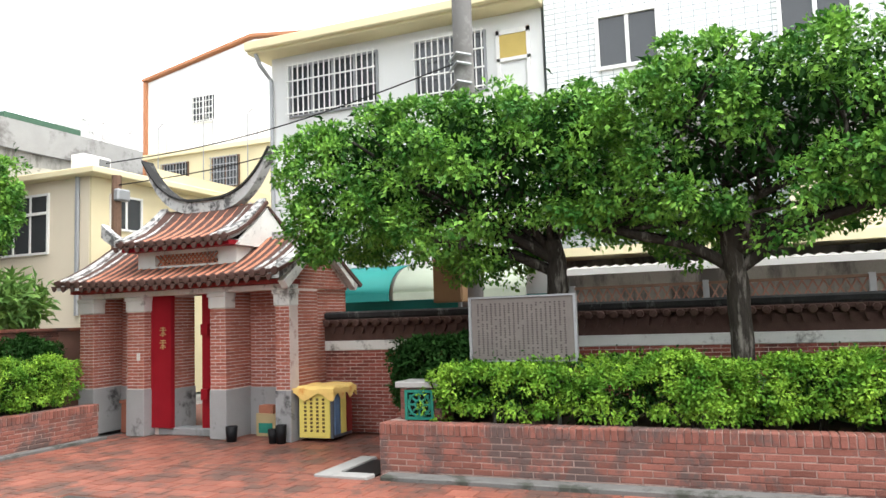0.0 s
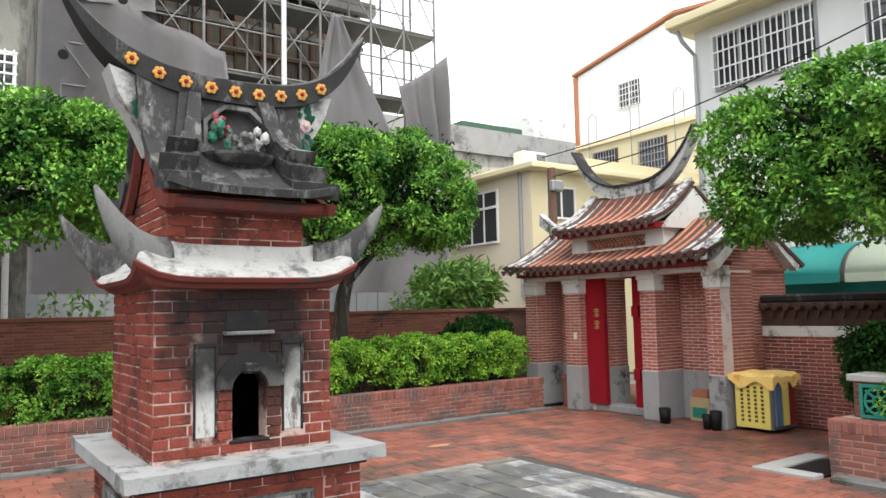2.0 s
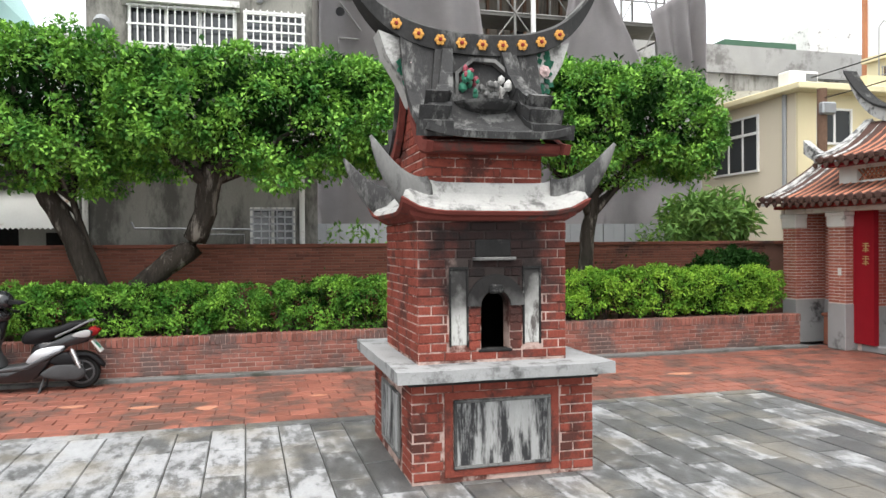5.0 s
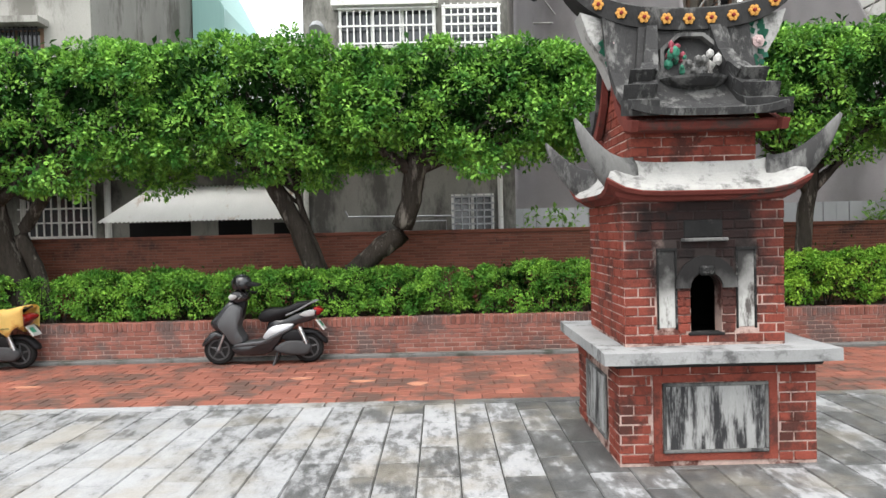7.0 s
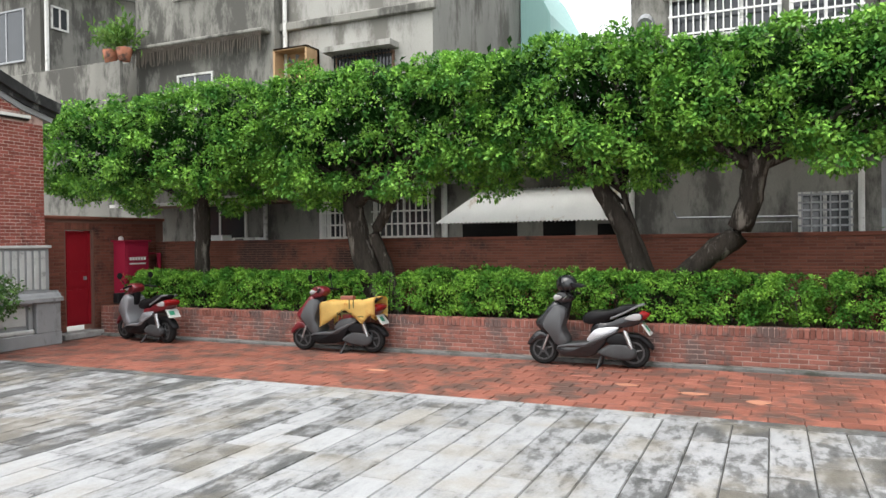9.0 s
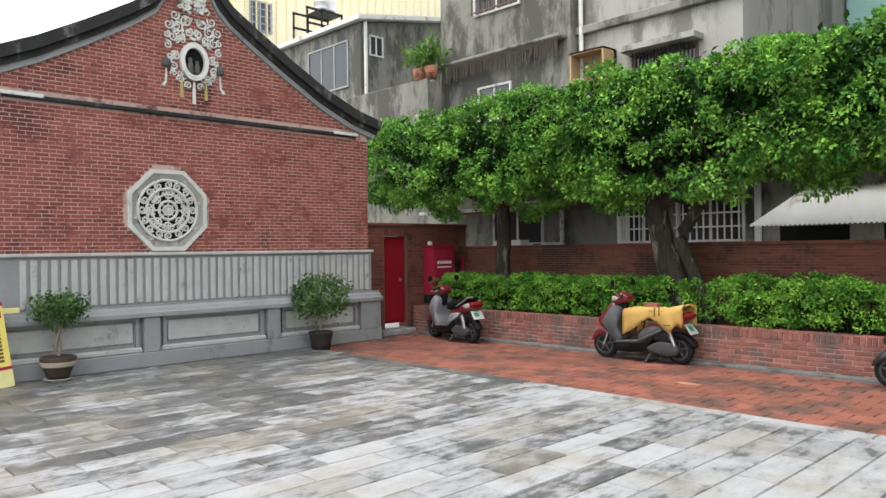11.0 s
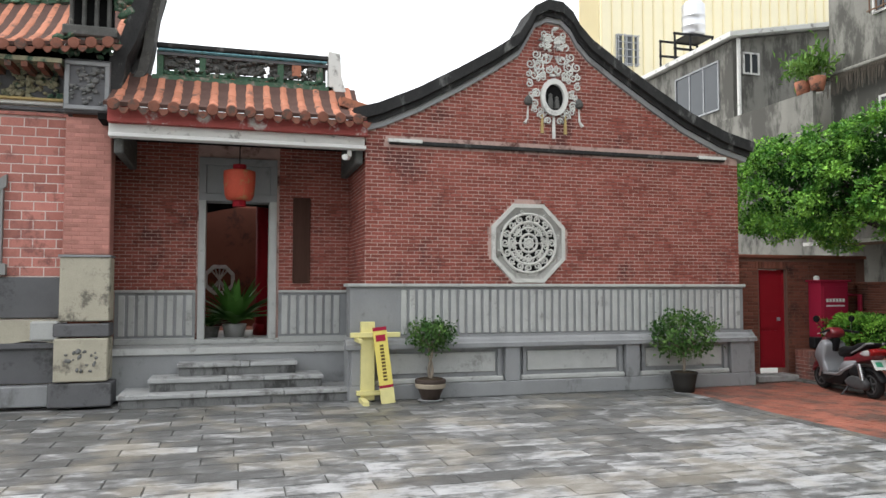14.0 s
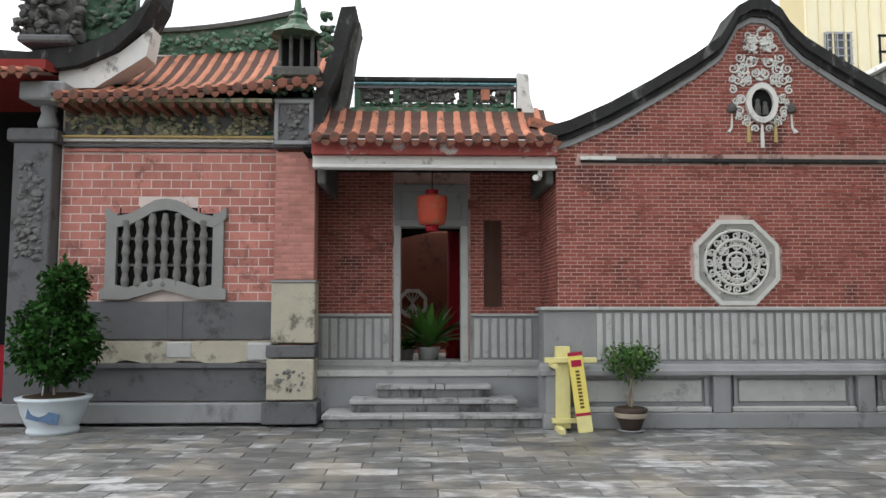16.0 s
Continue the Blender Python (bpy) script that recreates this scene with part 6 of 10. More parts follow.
    for x in (1.555, 2.125):
        part("white_panel", boxes((x, x + 0.12, Y0 - 0.004, Y0 + 0.006, 0.975, 1.53), bevel=0.003), M["body_white"], body, "whitewashed upright panel")
        part("panel_rim", boxes((x - 0.012, x, Y0 - 0.014, Y0, 0.965, 1.54), (x + 0.12, x + 0.132, Y0 - 0.014, Y0, 0.965, 1.54), (x - 0.012, x + 0.132, Y0 - 0.016, Y0, 1.53, 1.55)), M["soot_stone"], body)
    ring = bmesh.new()
    cx = (A0 + A1) / 2
    outer = [(cx + 0.225 * math.cos(a), 1.26 + 0.235 * math.sin(a)) for a in [math.pi * i / 14 for i in range(15)]]
    inner_l = [(cx + 0.118 * math.cos(a), 1.26 + 0.118 * math.sin(a)) for a in [math.pi * i / 14 for i in range(15)]]
    strip(ring, outer, inner_l, "y", Y0 - 0.025, Y0 + 0.01)
    part("arch_ring", ring, M["body_ring"], body, "sooty cement arch ring")
    part("keystone", boxes((cx - 0.055, cx + 0.055, Y0 - 0.05, Y0, 1.35, 1.42), bevel=0.015), M["soot_stone"], body)
    part("plaque", boxes((1.74, 2.02, Y0 - 0.016, Y0, 1.62, 1.75), bevel=0.008), M["soot_stone"], body)
    part("plaque_ledge", boxes((1.72, 2.05, Y0 - 0.05, Y0, 1.595, 1.62), bevel=0.006), M["kiln_cement"], body)
    part("hearth_sill", boxes((A0 - 0.02, A1 + 0.02, Y0 - 0.012, Y0 + 0.1, 0.915, 0.94), bevel=0.008), M["soot_stone"], body)
    # lower roof: red cornice, white slope, four horns
    cxm, cym = (X0 + X1) / 2, (Y0 + Y1) / 2

    def ring_surface(rows, lift_rows, mat, name, label=""):
        bm = bmesh.new()
        n = 12
        loops = []
        for (hx, hy, z), lift in zip(rows, lift_rows):
            loop = []
            for s in range(4):
                for i in range(n):
                    q = -1 + 2 * i / n
                    x, y = [(q, -1), (1, q), (-q, 1), (-1, -q)][s]
                    m = abs(q) ** 6
                    loop.append(bm.verts.new((cxm + x * hx * (1 + 0.02 * m), cym + y * hy * (1 + 0.02 * m), z + lift * m)))
            loops.append(loop)
        for a, b in zip(loops, loops[1:]):
            for i in range(len(a)):
                bm.faces.new((a[i], a[(i + 1) % len(a)], b[(i + 1) % len(a)], b[i]))
        bmesh.ops.recalc_face_normals(bm, faces=bm.faces)
        return part(name, bm, mat, k, label)

    hx, hy = (X1 - X0) / 2, (Y1 - Y0) / 2
    ring_surface([(hx - 0.02, hy - 0.02, 1.88), (hx + 0.05, hy + 0.05, 1.89), (hx + 0.06, hy + 0.06, 1.915), (hx + 0.12, hy + 0.12, 1.925), (hx + 0.135, hy + 0.135, 1.95), (hx + 0.1, hy + 0.1, 1.965)],
                 [0.0, 0.04, 0.05, 0.09, 0.1, 0.1], M["red_cement"], "red_cornice", "dull red cement cornice")
    ring_surface([(hx + 0.12, hy + 0.12, 1.955), (hx + 0.1, hy + 0.1, 1.99), (hx + 0.03, hy + 0.03, 2.02), (hx - 0.04, hy - 0.04, 2.09), (hx - 0.06, hy - 0.06, 2.17), (hx - 0.14, hy - 0.14, 2.18)],
                 [0.1, 0.11, 0.1, 0.06, 0.03, 0.0], M["kiln_white_slope"], "lower_roof", "whitewashed lower roof slope")
    for sx, sy in ((-1, -1), (1, -1), (1, 1), (-1, 1)):
        bm = bmesh.new()
        n = 12
        rings = []
        for i in range(n + 1):
            q = i / n
            d = 0.0 + 0.46 * q
            px = cxm + sx * (hx - 0.08 + d * 0.95)
            py = cym + sy * (hy - 0.08 + d * 0.45)
            pz = 2.05 + 0.06 * q + 0.36 * q ** 2.3
            w, h = 0.085 * (1 - q) ** 0.7 + 0.008, 0.16 * (1 - q) ** 0.75 + 0.012
            t = Vector((sx * 0.95, sy * 0.45, 0)).normalized()
            side = Vector((-t.y, t.x, 0))
            up = (Vector((0, 0, 1)) - t * (0.9 * q)).normalized()
            c = Vector((px, py, pz))
            rings.append([bm.verts.new(c + side * w * math.cos(a) + up * h * math.sin(a)) for a in [2 * math.pi * j / 10 for j in range(10)]])
        for a, b in zip(rings, rings[1:]):
            for j in range(10):
                bm.faces.new((a[j], a[(j + 1) % 10], b[(j + 1) % 10], b[j]))
        bm.faces.new(rings[0])
        bm.faces.new(rings[-1])
        bmesh.ops.recalc_face_normals(bm, faces=bm.faces)
        part("roof_horn", bm, M["kiln_cement"], k, "upswept grey cement horn", True)
    # neck
    N0, N1, NY0, NY1 = 1.41, 2.33, 5.42, 6.3
    neck = part("neck", boxes((N0, N1, NY0, NY1, 2.1, 2.5)), M["kiln_mortar"], k, "short red brick neck below the upper roof")
    gab = bmesh.new()
    prism(gab, [(NY0, 2.5), (NY1, 2.5), (cym, 3.0)], "x", N0, N1)
    part("gable_core", gab, M["kiln_brick"], k)
    bricks(neck, (N0, NY0, 2.15), (1, 0, 0), (0, -1, 0), N1 - N0, 0.28, 0.23, 0.07, 0.008, M["body_brick"], depth=0.007, rng_seed=58, uneven=0.005)
    bricks(neck, (N0, NY1, 2.15), (0, -1, 0), (-1, 0, 0), NY1 - NY0, 0.7, 0.2, 0.07, 0.008, M["kiln_brick"], depth=0.007, rng_seed=59, uneven=0.005,
           inside=lambda a, v: v < 0.38 or abs(a - 0.44) < 0.44 - (v - 0.35) * 0.9)
    # upper roof: concave slopes, red eave, stepped ribs, curved ridge
    prof = [(5.1, 2.47), (5.25, 2.50), (5.4, 2.57), (5.53, 2.68), (5.63, 2.82), (5.7, 3.0), (5.74, 3.2), (5.76, 3.36)]

    def slope_at(t):
        t = max(0.0, min(0.9999, t)) * (len(prof) - 1)
        i = int(t)
        (y0, z0), (y1, z1) = prof[i], prof[i + 1]
        return y0 + (y1 - y0) * (t - i), z0 + (z1 - z0) * (t - i)

    for side in (1, -1):
        bm = bmesh.new()
        rows = []
        for j in range(25):
            t = j / 24
            y, z = slope_at(t)
            if side < 0:
                y = 2 * cym - y
            rows.append([bm.verts.new((1.35 - 0.07 * t + q * (1.09 + 0.04 * t), y, z + 0.05 * abs(2 * q - 1) ** 4 * (1 - t))) for q in [i / 14 for i in range(15)]])
        for a, b in zip(rows, rows[1:]):
            for i in range(14):
                bm.faces.new((a[i], a[i + 1], b[i + 1], b[i]))
        bmesh.ops.recalc_face_normals(bm, faces=bm.faces)
        bmesh.ops.solidify(bm, geom=bm.faces[:], thickness=0.05)
        part("upper_roof", bm, M["kiln_roof"], k, "blackened cement roof slope")
        for sgn in (-1, 1):
            for n_r, (c0, c1, w, t0, hgt) in enumerate(((0.53, 0.38, 0.27, 0.07, 0.11), (0.51, 0.34, 0.22, 0.22, 0.2), (0.48, 0.3, 0.16, 0.36, 0.27))):
                bm = bmesh.new()
                rows = []
                for j in range(17):
                    t = t0 + (0.88 - t0) * j / 16
                    s = (t - t0) / (0.88 - t0)
                    y, z = slope_at(t)
                    y2, z2 = slope_at(t + 0.02)
                    ny, nz = -(z2 - z), (y2 - y)
                    ln = math.hypot(ny, nz) + 1e-9
                    ny, nz = ny / ln * hgt * (1 - 0.6 * s), nz / ln * hgt * (1 - 0.6 * s)
                    xc = 1.885 + sgn * (c0 - 0.06 + (c1 - c0) * s ** 0.55)
                    hw = w * (1 - 0.5 * s ** 0.6) / 2
                    ring_v = []
                    for dx, up in ((-hw, 0), (-hw, 1), (hw, 1), (hw, 0)):
                        yy = y + ny * up
                        ring_v.append(bm.verts.new((xc + dx, yy if side > 0 else 2 * cym - yy, z + nz * up)))
                    rows.append(ring_v)
                for a, b in zip(rows, rows[1:]):
                    for i in range(3):
                        bm.faces.new((a[i], a[i + 1], b[i + 1], b[i]))
                bm.faces.new(rows[0])
                bm.faces.new(rows[-1])
                bmesh.ops.recalc_face_normals(bm, faces=bm.faces)
                part("roof_rib", bm, M["kiln_roof"], k)
    part("red_eave", boxes((1.36, 2.46, 6.28, 6.52, 2.39, 2.46), bevel=0.02), M["red_cement"], k)
    part("red_eave", boxes((1.36, 2.46, 5.2, 5.44, 2.39, 2.46), bevel=0.02), M["red_cement"], k, "dull red eave moulding")
    verge = bmesh.new()
    for x in (1.34, 2.39):
        strip(verge, [(y, z - 0.03) for y, z in prof[:6]] + [(cym, 3.12)], [(y + 0.05, z - 0.1) for y, z in prof[:6]] + [(cym, 3.0)], "x", x, x + 0.05)
        strip(verge, [(2 * cym - y, z - 0.03) for y, z in prof[:6]] + [(cym, 3.12)], [(2 * cym - y - 0.05, z - 0.1) for y, z in prof[:6]] + [(cym, 3.0)], "x", x, x + 0.05)
    part("verge_board", verge, M["red_cement"], k)

    def ridge_z(x):
        u = (x - 1.93) / 1.1
        return 3.27 + 0.2 * u * u + 0.42 * abs(u) ** 4

    def slim(x):
        """The ridge thins towards its tips."""
        return 1 - 0.72 * min(1.0, abs((x - 1.94) / 1.11)) ** 2.2

    xs = [0.83 + i * (3.05 - 0.83) / 40 for i in range(41)]
    th = [0.16 * (1 - 0.88 * abs((x - 1.94) / 1.11) ** 6) for x in xs]
    bm = bmesh.new()
    strip(bm, [(x, ridge_z(x) + h * 0.6) for x, h in zip(xs, th)], [(x, ridge_z(x) - h * 0.4) for x, h in zip(xs, th)], "y", cym - 0.21, cym + 0.21)
    for v in bm.verts:
        v.co.y = cym + (v.co.y - cym) * slim(v.co.x)
    part("ridge", bm, M["kiln_dark"], k, "sweeping black cement ridge with upturned tips")
    bm = bmesh.new()
    strip(bm, [(x, ridge_z(x) + h * 0.6 + 0.025) for x, h in zip(xs, th)], [(x, ridge_z(x) + h * 0.6) for x, h in zip(xs, th)], "y", cym - 0.15, cym + 0.15)
    for v in bm.verts:
        v.co.y = cym + (v.co.y - cym) * slim(v.co.x)
    part("ridge_cap", bm, M["kiln_cement"], k)
    # spandrels under the ridge ends and centre wall
    bm = bmesh.new()
    prism(bm, [(1.12, 3.38), (1.5, 3.26), (1.5, 2.8), (1.38, 2.82), (1.3, 3.0), (1.18, 3.2)], "y", cym - 0.12, cym + 0.12)
    part("spandrel", bm, M["kiln_white_slope"], k)
    bm = bmesh.new()
    prism(bm, [(2.72, 3.38), (2.34, 3.26), (2.34, 2.8), (2.46, 2.82), (2.54, 3.0), (2.66, 3.2)], "y", cym - 0.12, cym + 0.12)
    part("spandrel", bm, M["kiln_white_slope"], k)
    part("centre_wall", boxes((1.45, 2.4, cym - 0.1, cym + 0.1, 2.7, 3.24)), M["kiln_dark"], k)
    for x in (1.36, 2.48):
        bm = bmesh.new()
        rng = random.Random(int(x * 10))
        for i in range(26):
            a = rng.uniform(0, 6.28)
            r = rng.uniform(0.04, 0.14)
            c = Vector((x + 0.45 * r * math.cos(a), cym - 0.125, 3.12 + r * math.sin(a)))
            d = Vector((math.cos(a), -0.25, math.sin(a))) * 0.06
            s = Vector((-d.z, 0, d.x)) * 0.45
            bm.faces.new([bm.verts.new(p) for p in (c, c + d * 0.5 + s, c + d, c + d * 0.5 - s)])
        bmesh.ops.solidify(bm, geom=bm.faces[:], thickness=0.012)
        part("ceramic_leaf", bm, M["green_ceramic"], k, "green ceramic leaf relief")
        bm = bmesh.new()
        for i in range(7):
            a = i * 2 * math.pi / 7
            lathe(bm, [(0.0, -0.012), (0.022, -0.008), (0.023, 0.006), (0.0, 0.014)], (x + 0.028 * math.cos(a), cym - 0.165, 3.12 + 0.028 * math.sin(a)), 7, "y")
        lathe(bm, [(0.0, -0.02), (0.02, -0.012), (0.02, 0.006), (0.0, 0.014)], (x, cym - 0.175, 3.12), 7, "y")
        part("ceramic_flower", bm, M["pink_ceramic"], k, "pale pink ceramic flower")
    for i in range(9):
        x = 1.25 + i * 0.17
        z = ridge_z(x) + 0.015
        bm = bmesh.new()
        for j in range(6):
            a = j * math.pi / 3
            lathe(bm, [(0.0, -0.012), (0.017, -0.008), (0.018, 0.006), (0.0, 0.012)], (x + 0.028 * math.cos(a), cym - 0.21 * slim(x) - 0.012, z + 0.028 * math.sin(a)), 7, "y")
        f = part("ridge_flower", bm, M["orange_ceramic"], k, "yellow ceramic rosette")
        bm = bmesh.new()
        lathe(bm, [(0.0, -0.014), (0.014, -0.01), (0.015, 0.004), (0.0, 0.01)], (x, cym - 0.21 * slim(x) - 0.025, z), 8, "y")
        part("rosette_eye", bm, M["red_trim"], f)
    # niche with worn ceramic relief on a small ledge
    bm = bmesh.new()
    n_out = [(1.93 + 0.255 * math.cos(a), 2.97 + 0.215 * math.sin(a)) for a in [2 * math.pi * i / 8 + math.pi / 8 for i in range(9)]]
    n_in = [(1.93 + 0.225 * math.cos(a), 2.97 + 0.185 * math.sin(a)) for a in [2 * math.pi * i / 8 + math.pi / 8 for i in range(9)]]
    strip(bm, n_out, n_in, "y", 5.6, cym - 0.15)
    part("niche_rim", bm, M["kiln_cement"], k)
    ledge = bmesh.new()
    lathe(ledge, [(0.05, 2.68), (0.2, 2.74), (0.26, 2.79), (0.27, 2.81), (0.0, 2.815)], (1.93, 5.62, 0), 18)
    part("niche_ledge", ledge, M["kiln_cement"], k)
    rng = random.Random(8)
    for nm, mt, cx0, cnt, zr in (("relief_leaf", "green_ceramic", 1.79, 9, 0.16), ("relief_flower", "red_ceramic", 1.82, 9, 0.12), ("relief_rock", "kiln_cement", 1.95, 14, 0.1), ("relief_shape", "kiln_white", 2.05, 7, 0.15)):
        bm = bmesh.new()
        for i in range(cnt):
            s = rng.uniform(0.02, 0.042)
            m = pose(cx0 + rng.uniform(-0.07, 0.07), 5.58 + rng.uniform(-0.05, 0.04), 2.86 + rng.uniform(0, zr) + (0.1 if nm == "relief_flower" else 0))
            bmesh.ops.create_icosphere(bm, subdivisions=1, radius=s, matrix=m @ Matrix.Diagonal((rng.uniform(0.7, 1.2), 0.8, rng.uniform(0.7, 1.5), 1)))
        part(nm, bm, M[mt], k)
    return k


M["panel_streak"] = material("streaked stone", (0.33, 0.335, 0.33), var=0.25, scale=6, dirt=(0.04, 0.04, 0.042), dirt_scale=2.6, dirt_amount=0.4, tilt=(3.2, 3.2, 0.5))
M["slab_cement"] = material("slab cement", (0.29, 0.295, 0.295), var=0.22, scale=4, dirt=(0.11, 0.11, 0.11), dirt_scale=3, dirt_amount=0.28)
M["red_cement"] = material("dull red cement", (0.15, 0.042, 0.034), var=0.25, scale=5, dirt=(0.07, 0.05, 0.045), dirt_scale=3, dirt_amount=0.2)
M["kiln_white_slope"] = material("whitewashed roof", (0.40, 0.40, 0.385), var=0.2, scale=5, dirt=(0.13, 0.13, 0.125), dirt_scale=2.6, dirt_amount=0.32)
M["green_ceramic"] = material("green glazed ceramic", (0.04, 0.17, 0.11), rough=0.4, var=0.35, scale=9, dirt=(0.16, 0.17, 0.15), dirt_scale=6, dirt_amount=0.1)
M["pink_ceramic"] = material("pale pink ceramic", (0.45, 0.34, 0.33), rough=0.4, var=0.25, scale=9)
M["red_ceramic"] = material("dark red ceramic", (0.25, 0.06, 0.08), rough=0.4, var=0.25, scale=9)
M["orange_ceramic"] = material("yellow ceramic", (0.55, 0.28, 0.07), rough=0.4, var=0.15, scale=9)


def sooty(source, name):
    """A burner material with soot that rose from the fire mouth and stained the face above it."""
    m = source.copy()
    m.name = name
    nt = m.node_tree
    bsdf = nt.nodes["Principled BSDF"]
    src = bsdf.inputs["Base Color"].links[0].from_socket
    geo = nt.nodes.new("ShaderNodeNewGeometry")
    mp = nt.nodes.new("ShaderNodeMapping")
    mp.inputs["Location"].default_value = (-1.9 * 1.7, -5.28 * 0.1, -1.66 * 1.9)
    mp.inputs["Scale"].default_value = (1.7, 0.1, 1.9)
    nt.links.new(geo.outputs["Position"], mp.inputs["Vector"])
    ln = nt.nodes.new("ShaderNodeVectorMath")
    ln.operation = "LENGTH"
    nt.links.new(mp.outputs[0], ln.inputs[0])
    ns = nt.nodes.new("ShaderNodeTexNoise")
    ns.inputs["Scale"].default_value = 5.0
    ns.inputs["Detail"].default_value = 6.0
    nt.links.new(geo.outputs["Position"], ns.inputs["Vector"])
    ad = nt.nodes.new("ShaderNodeMath")
    ad.operation = "ADD"
    nt.links.new(ln.outputs["Value"], ad.inputs[0])
    nt.links.new(ns.outputs[0], ad.inputs[1])
    mr = nt.nodes.new("ShaderNodeMapRange")
    mr.inputs["From Min"].default_value, mr.inputs["From Max"].default_value = 1.12, 1.7
    mr.inputs["To Min"].default_value, mr.inputs["To Max"].default_value = 0.95, 0.0
    nt.links.new(ad.outputs[0], mr.inputs["Value"])
    mx = nt.nodes.new("ShaderNodeMix")
    mx.data_type = "RGBA"
    mx.inputs[7].default_value = (0.016, 0.015, 0.015, 1)
    nt.links.new(mr.outputs[0], mx.inputs[0])
    nt.links.new(src, mx.inputs[6])
    nt.links.new(mx.outputs[2], bsdf.inputs["Base Color"])
    return m


M["body_brick"] = sooty(M["kiln_brick"], "sooty burner brick")
M["body_mortar"] = sooty(M["kiln_mortar"], "sooty mortar")
M["body_white"] = sooty(M["kiln_white"], "sooty whitewash")
M["body_ring"] = sooty(M["kiln_cement"], "sooty cement")
incense_burner()


# ---- tiled roofs ----
def tile_roof(parent, y0, y1, pitch, prof, radius, mat, drip=True, lift=None, flip=1, segs=4, bed=None, cap_mat=None):
    """Rows of barrel tiles running down a slope given by (x, z) points from the eave up; lift raises it along y."""
    lift = lift or (lambda y: 0.0)

    def at(t):
        t = max(0.0, min(0.9999, t)) * (len(prof) - 1)
        i = int(t)
        (a, b), (c, d) = prof[i], prof[i + 1]
        return a + (c - a) * (t - i), b + (d - b) * (t - i)

    bm = bmesh.new()
    n = max(6, int((y1 - y0) / 0.2))
    rows = [[bm.verts.new((p[0], y0 + (y1 - y0) * i / n, p[1] + lift(y0 + (y1 - y0) * i / n))) for i in range(n + 1)] for p in prof]
    for a, b in zip(rows, rows[1:]):
        for i in range(n):
            bm.faces.new((a[i], a[i + 1], b[i + 1], b[i]))
    bmesh.ops.recalc_face_normals(bm, faces=bm.faces)
    bmesh.ops.solidify(bm, geom=bm.faces[:], thickness=0.05)
    part("roof_bed", bm, bed or M["tile_dark"], parent)
    count = int((y1 - y0) / pitch)
    for i in range(count):
        y = y0 + (i + 0.5) * (y1 - y0) / count
        bm = bmesh.new()
        for s in range(segs):
            t0, t1 = s / segs, min(1.0, (s + 1.12) / segs)
            rings = []
            for t, r in ((t0, radius), ((t0 + t1) / 2, radius * 0.97), (t1, radius * 0.9)):
                x, z = at(t)
                rings.append([bm.verts.new((x, y + r * math.cos(a), z + 0.012 + lift(y) + r * 0.95 * math.sin(a))) for a in [math.pi * k / 6 for k in range(7)]])
            for a, b in zip(rings, rings[1:]):
                for k in range(6):
                    bm.faces.new((a[k], a[k + 1], b[k + 1], b[k]))
            bm.faces.new(rings[0])
        bmesh.ops.recalc_face_normals(bm, faces=bm.faces)
        part("tile_rib", bm, mat, parent)
        if drip:
            x, z = at(0.0)
            bm = bmesh.new()
            lathe(bm, [(radius * 0.95, -0.01), (radius * 1.05, 0.0), (radius * 0.9, 0.02), (0.0, 0.026)] if flip > 0 else [(radius * 0.95, 0.01), (radius * 1.05, 0.0), (radius * 0.9, -0.02), (0.0, -0.026)],
                  (x, y, z + 0.02 + lift(y)), 10, "x")
            w = radius * 0.95
            yy = y + (y1 - y0) / count / 2
            prism(bm, [(yy - w, z - 0.02 + lift(yy)), (yy + w, z - 0.02 + lift(yy)), (yy + w * 0.5, z - 0.085 + lift(yy)), (yy, z - 0.11 + lift(yy)), (yy - w * 0.5, z - 0.085 + lift(yy))], "x", x - 0.012, x + 0.012)
            part("drip_tile", bm, cap_mat or M["tile_dark"], parent)


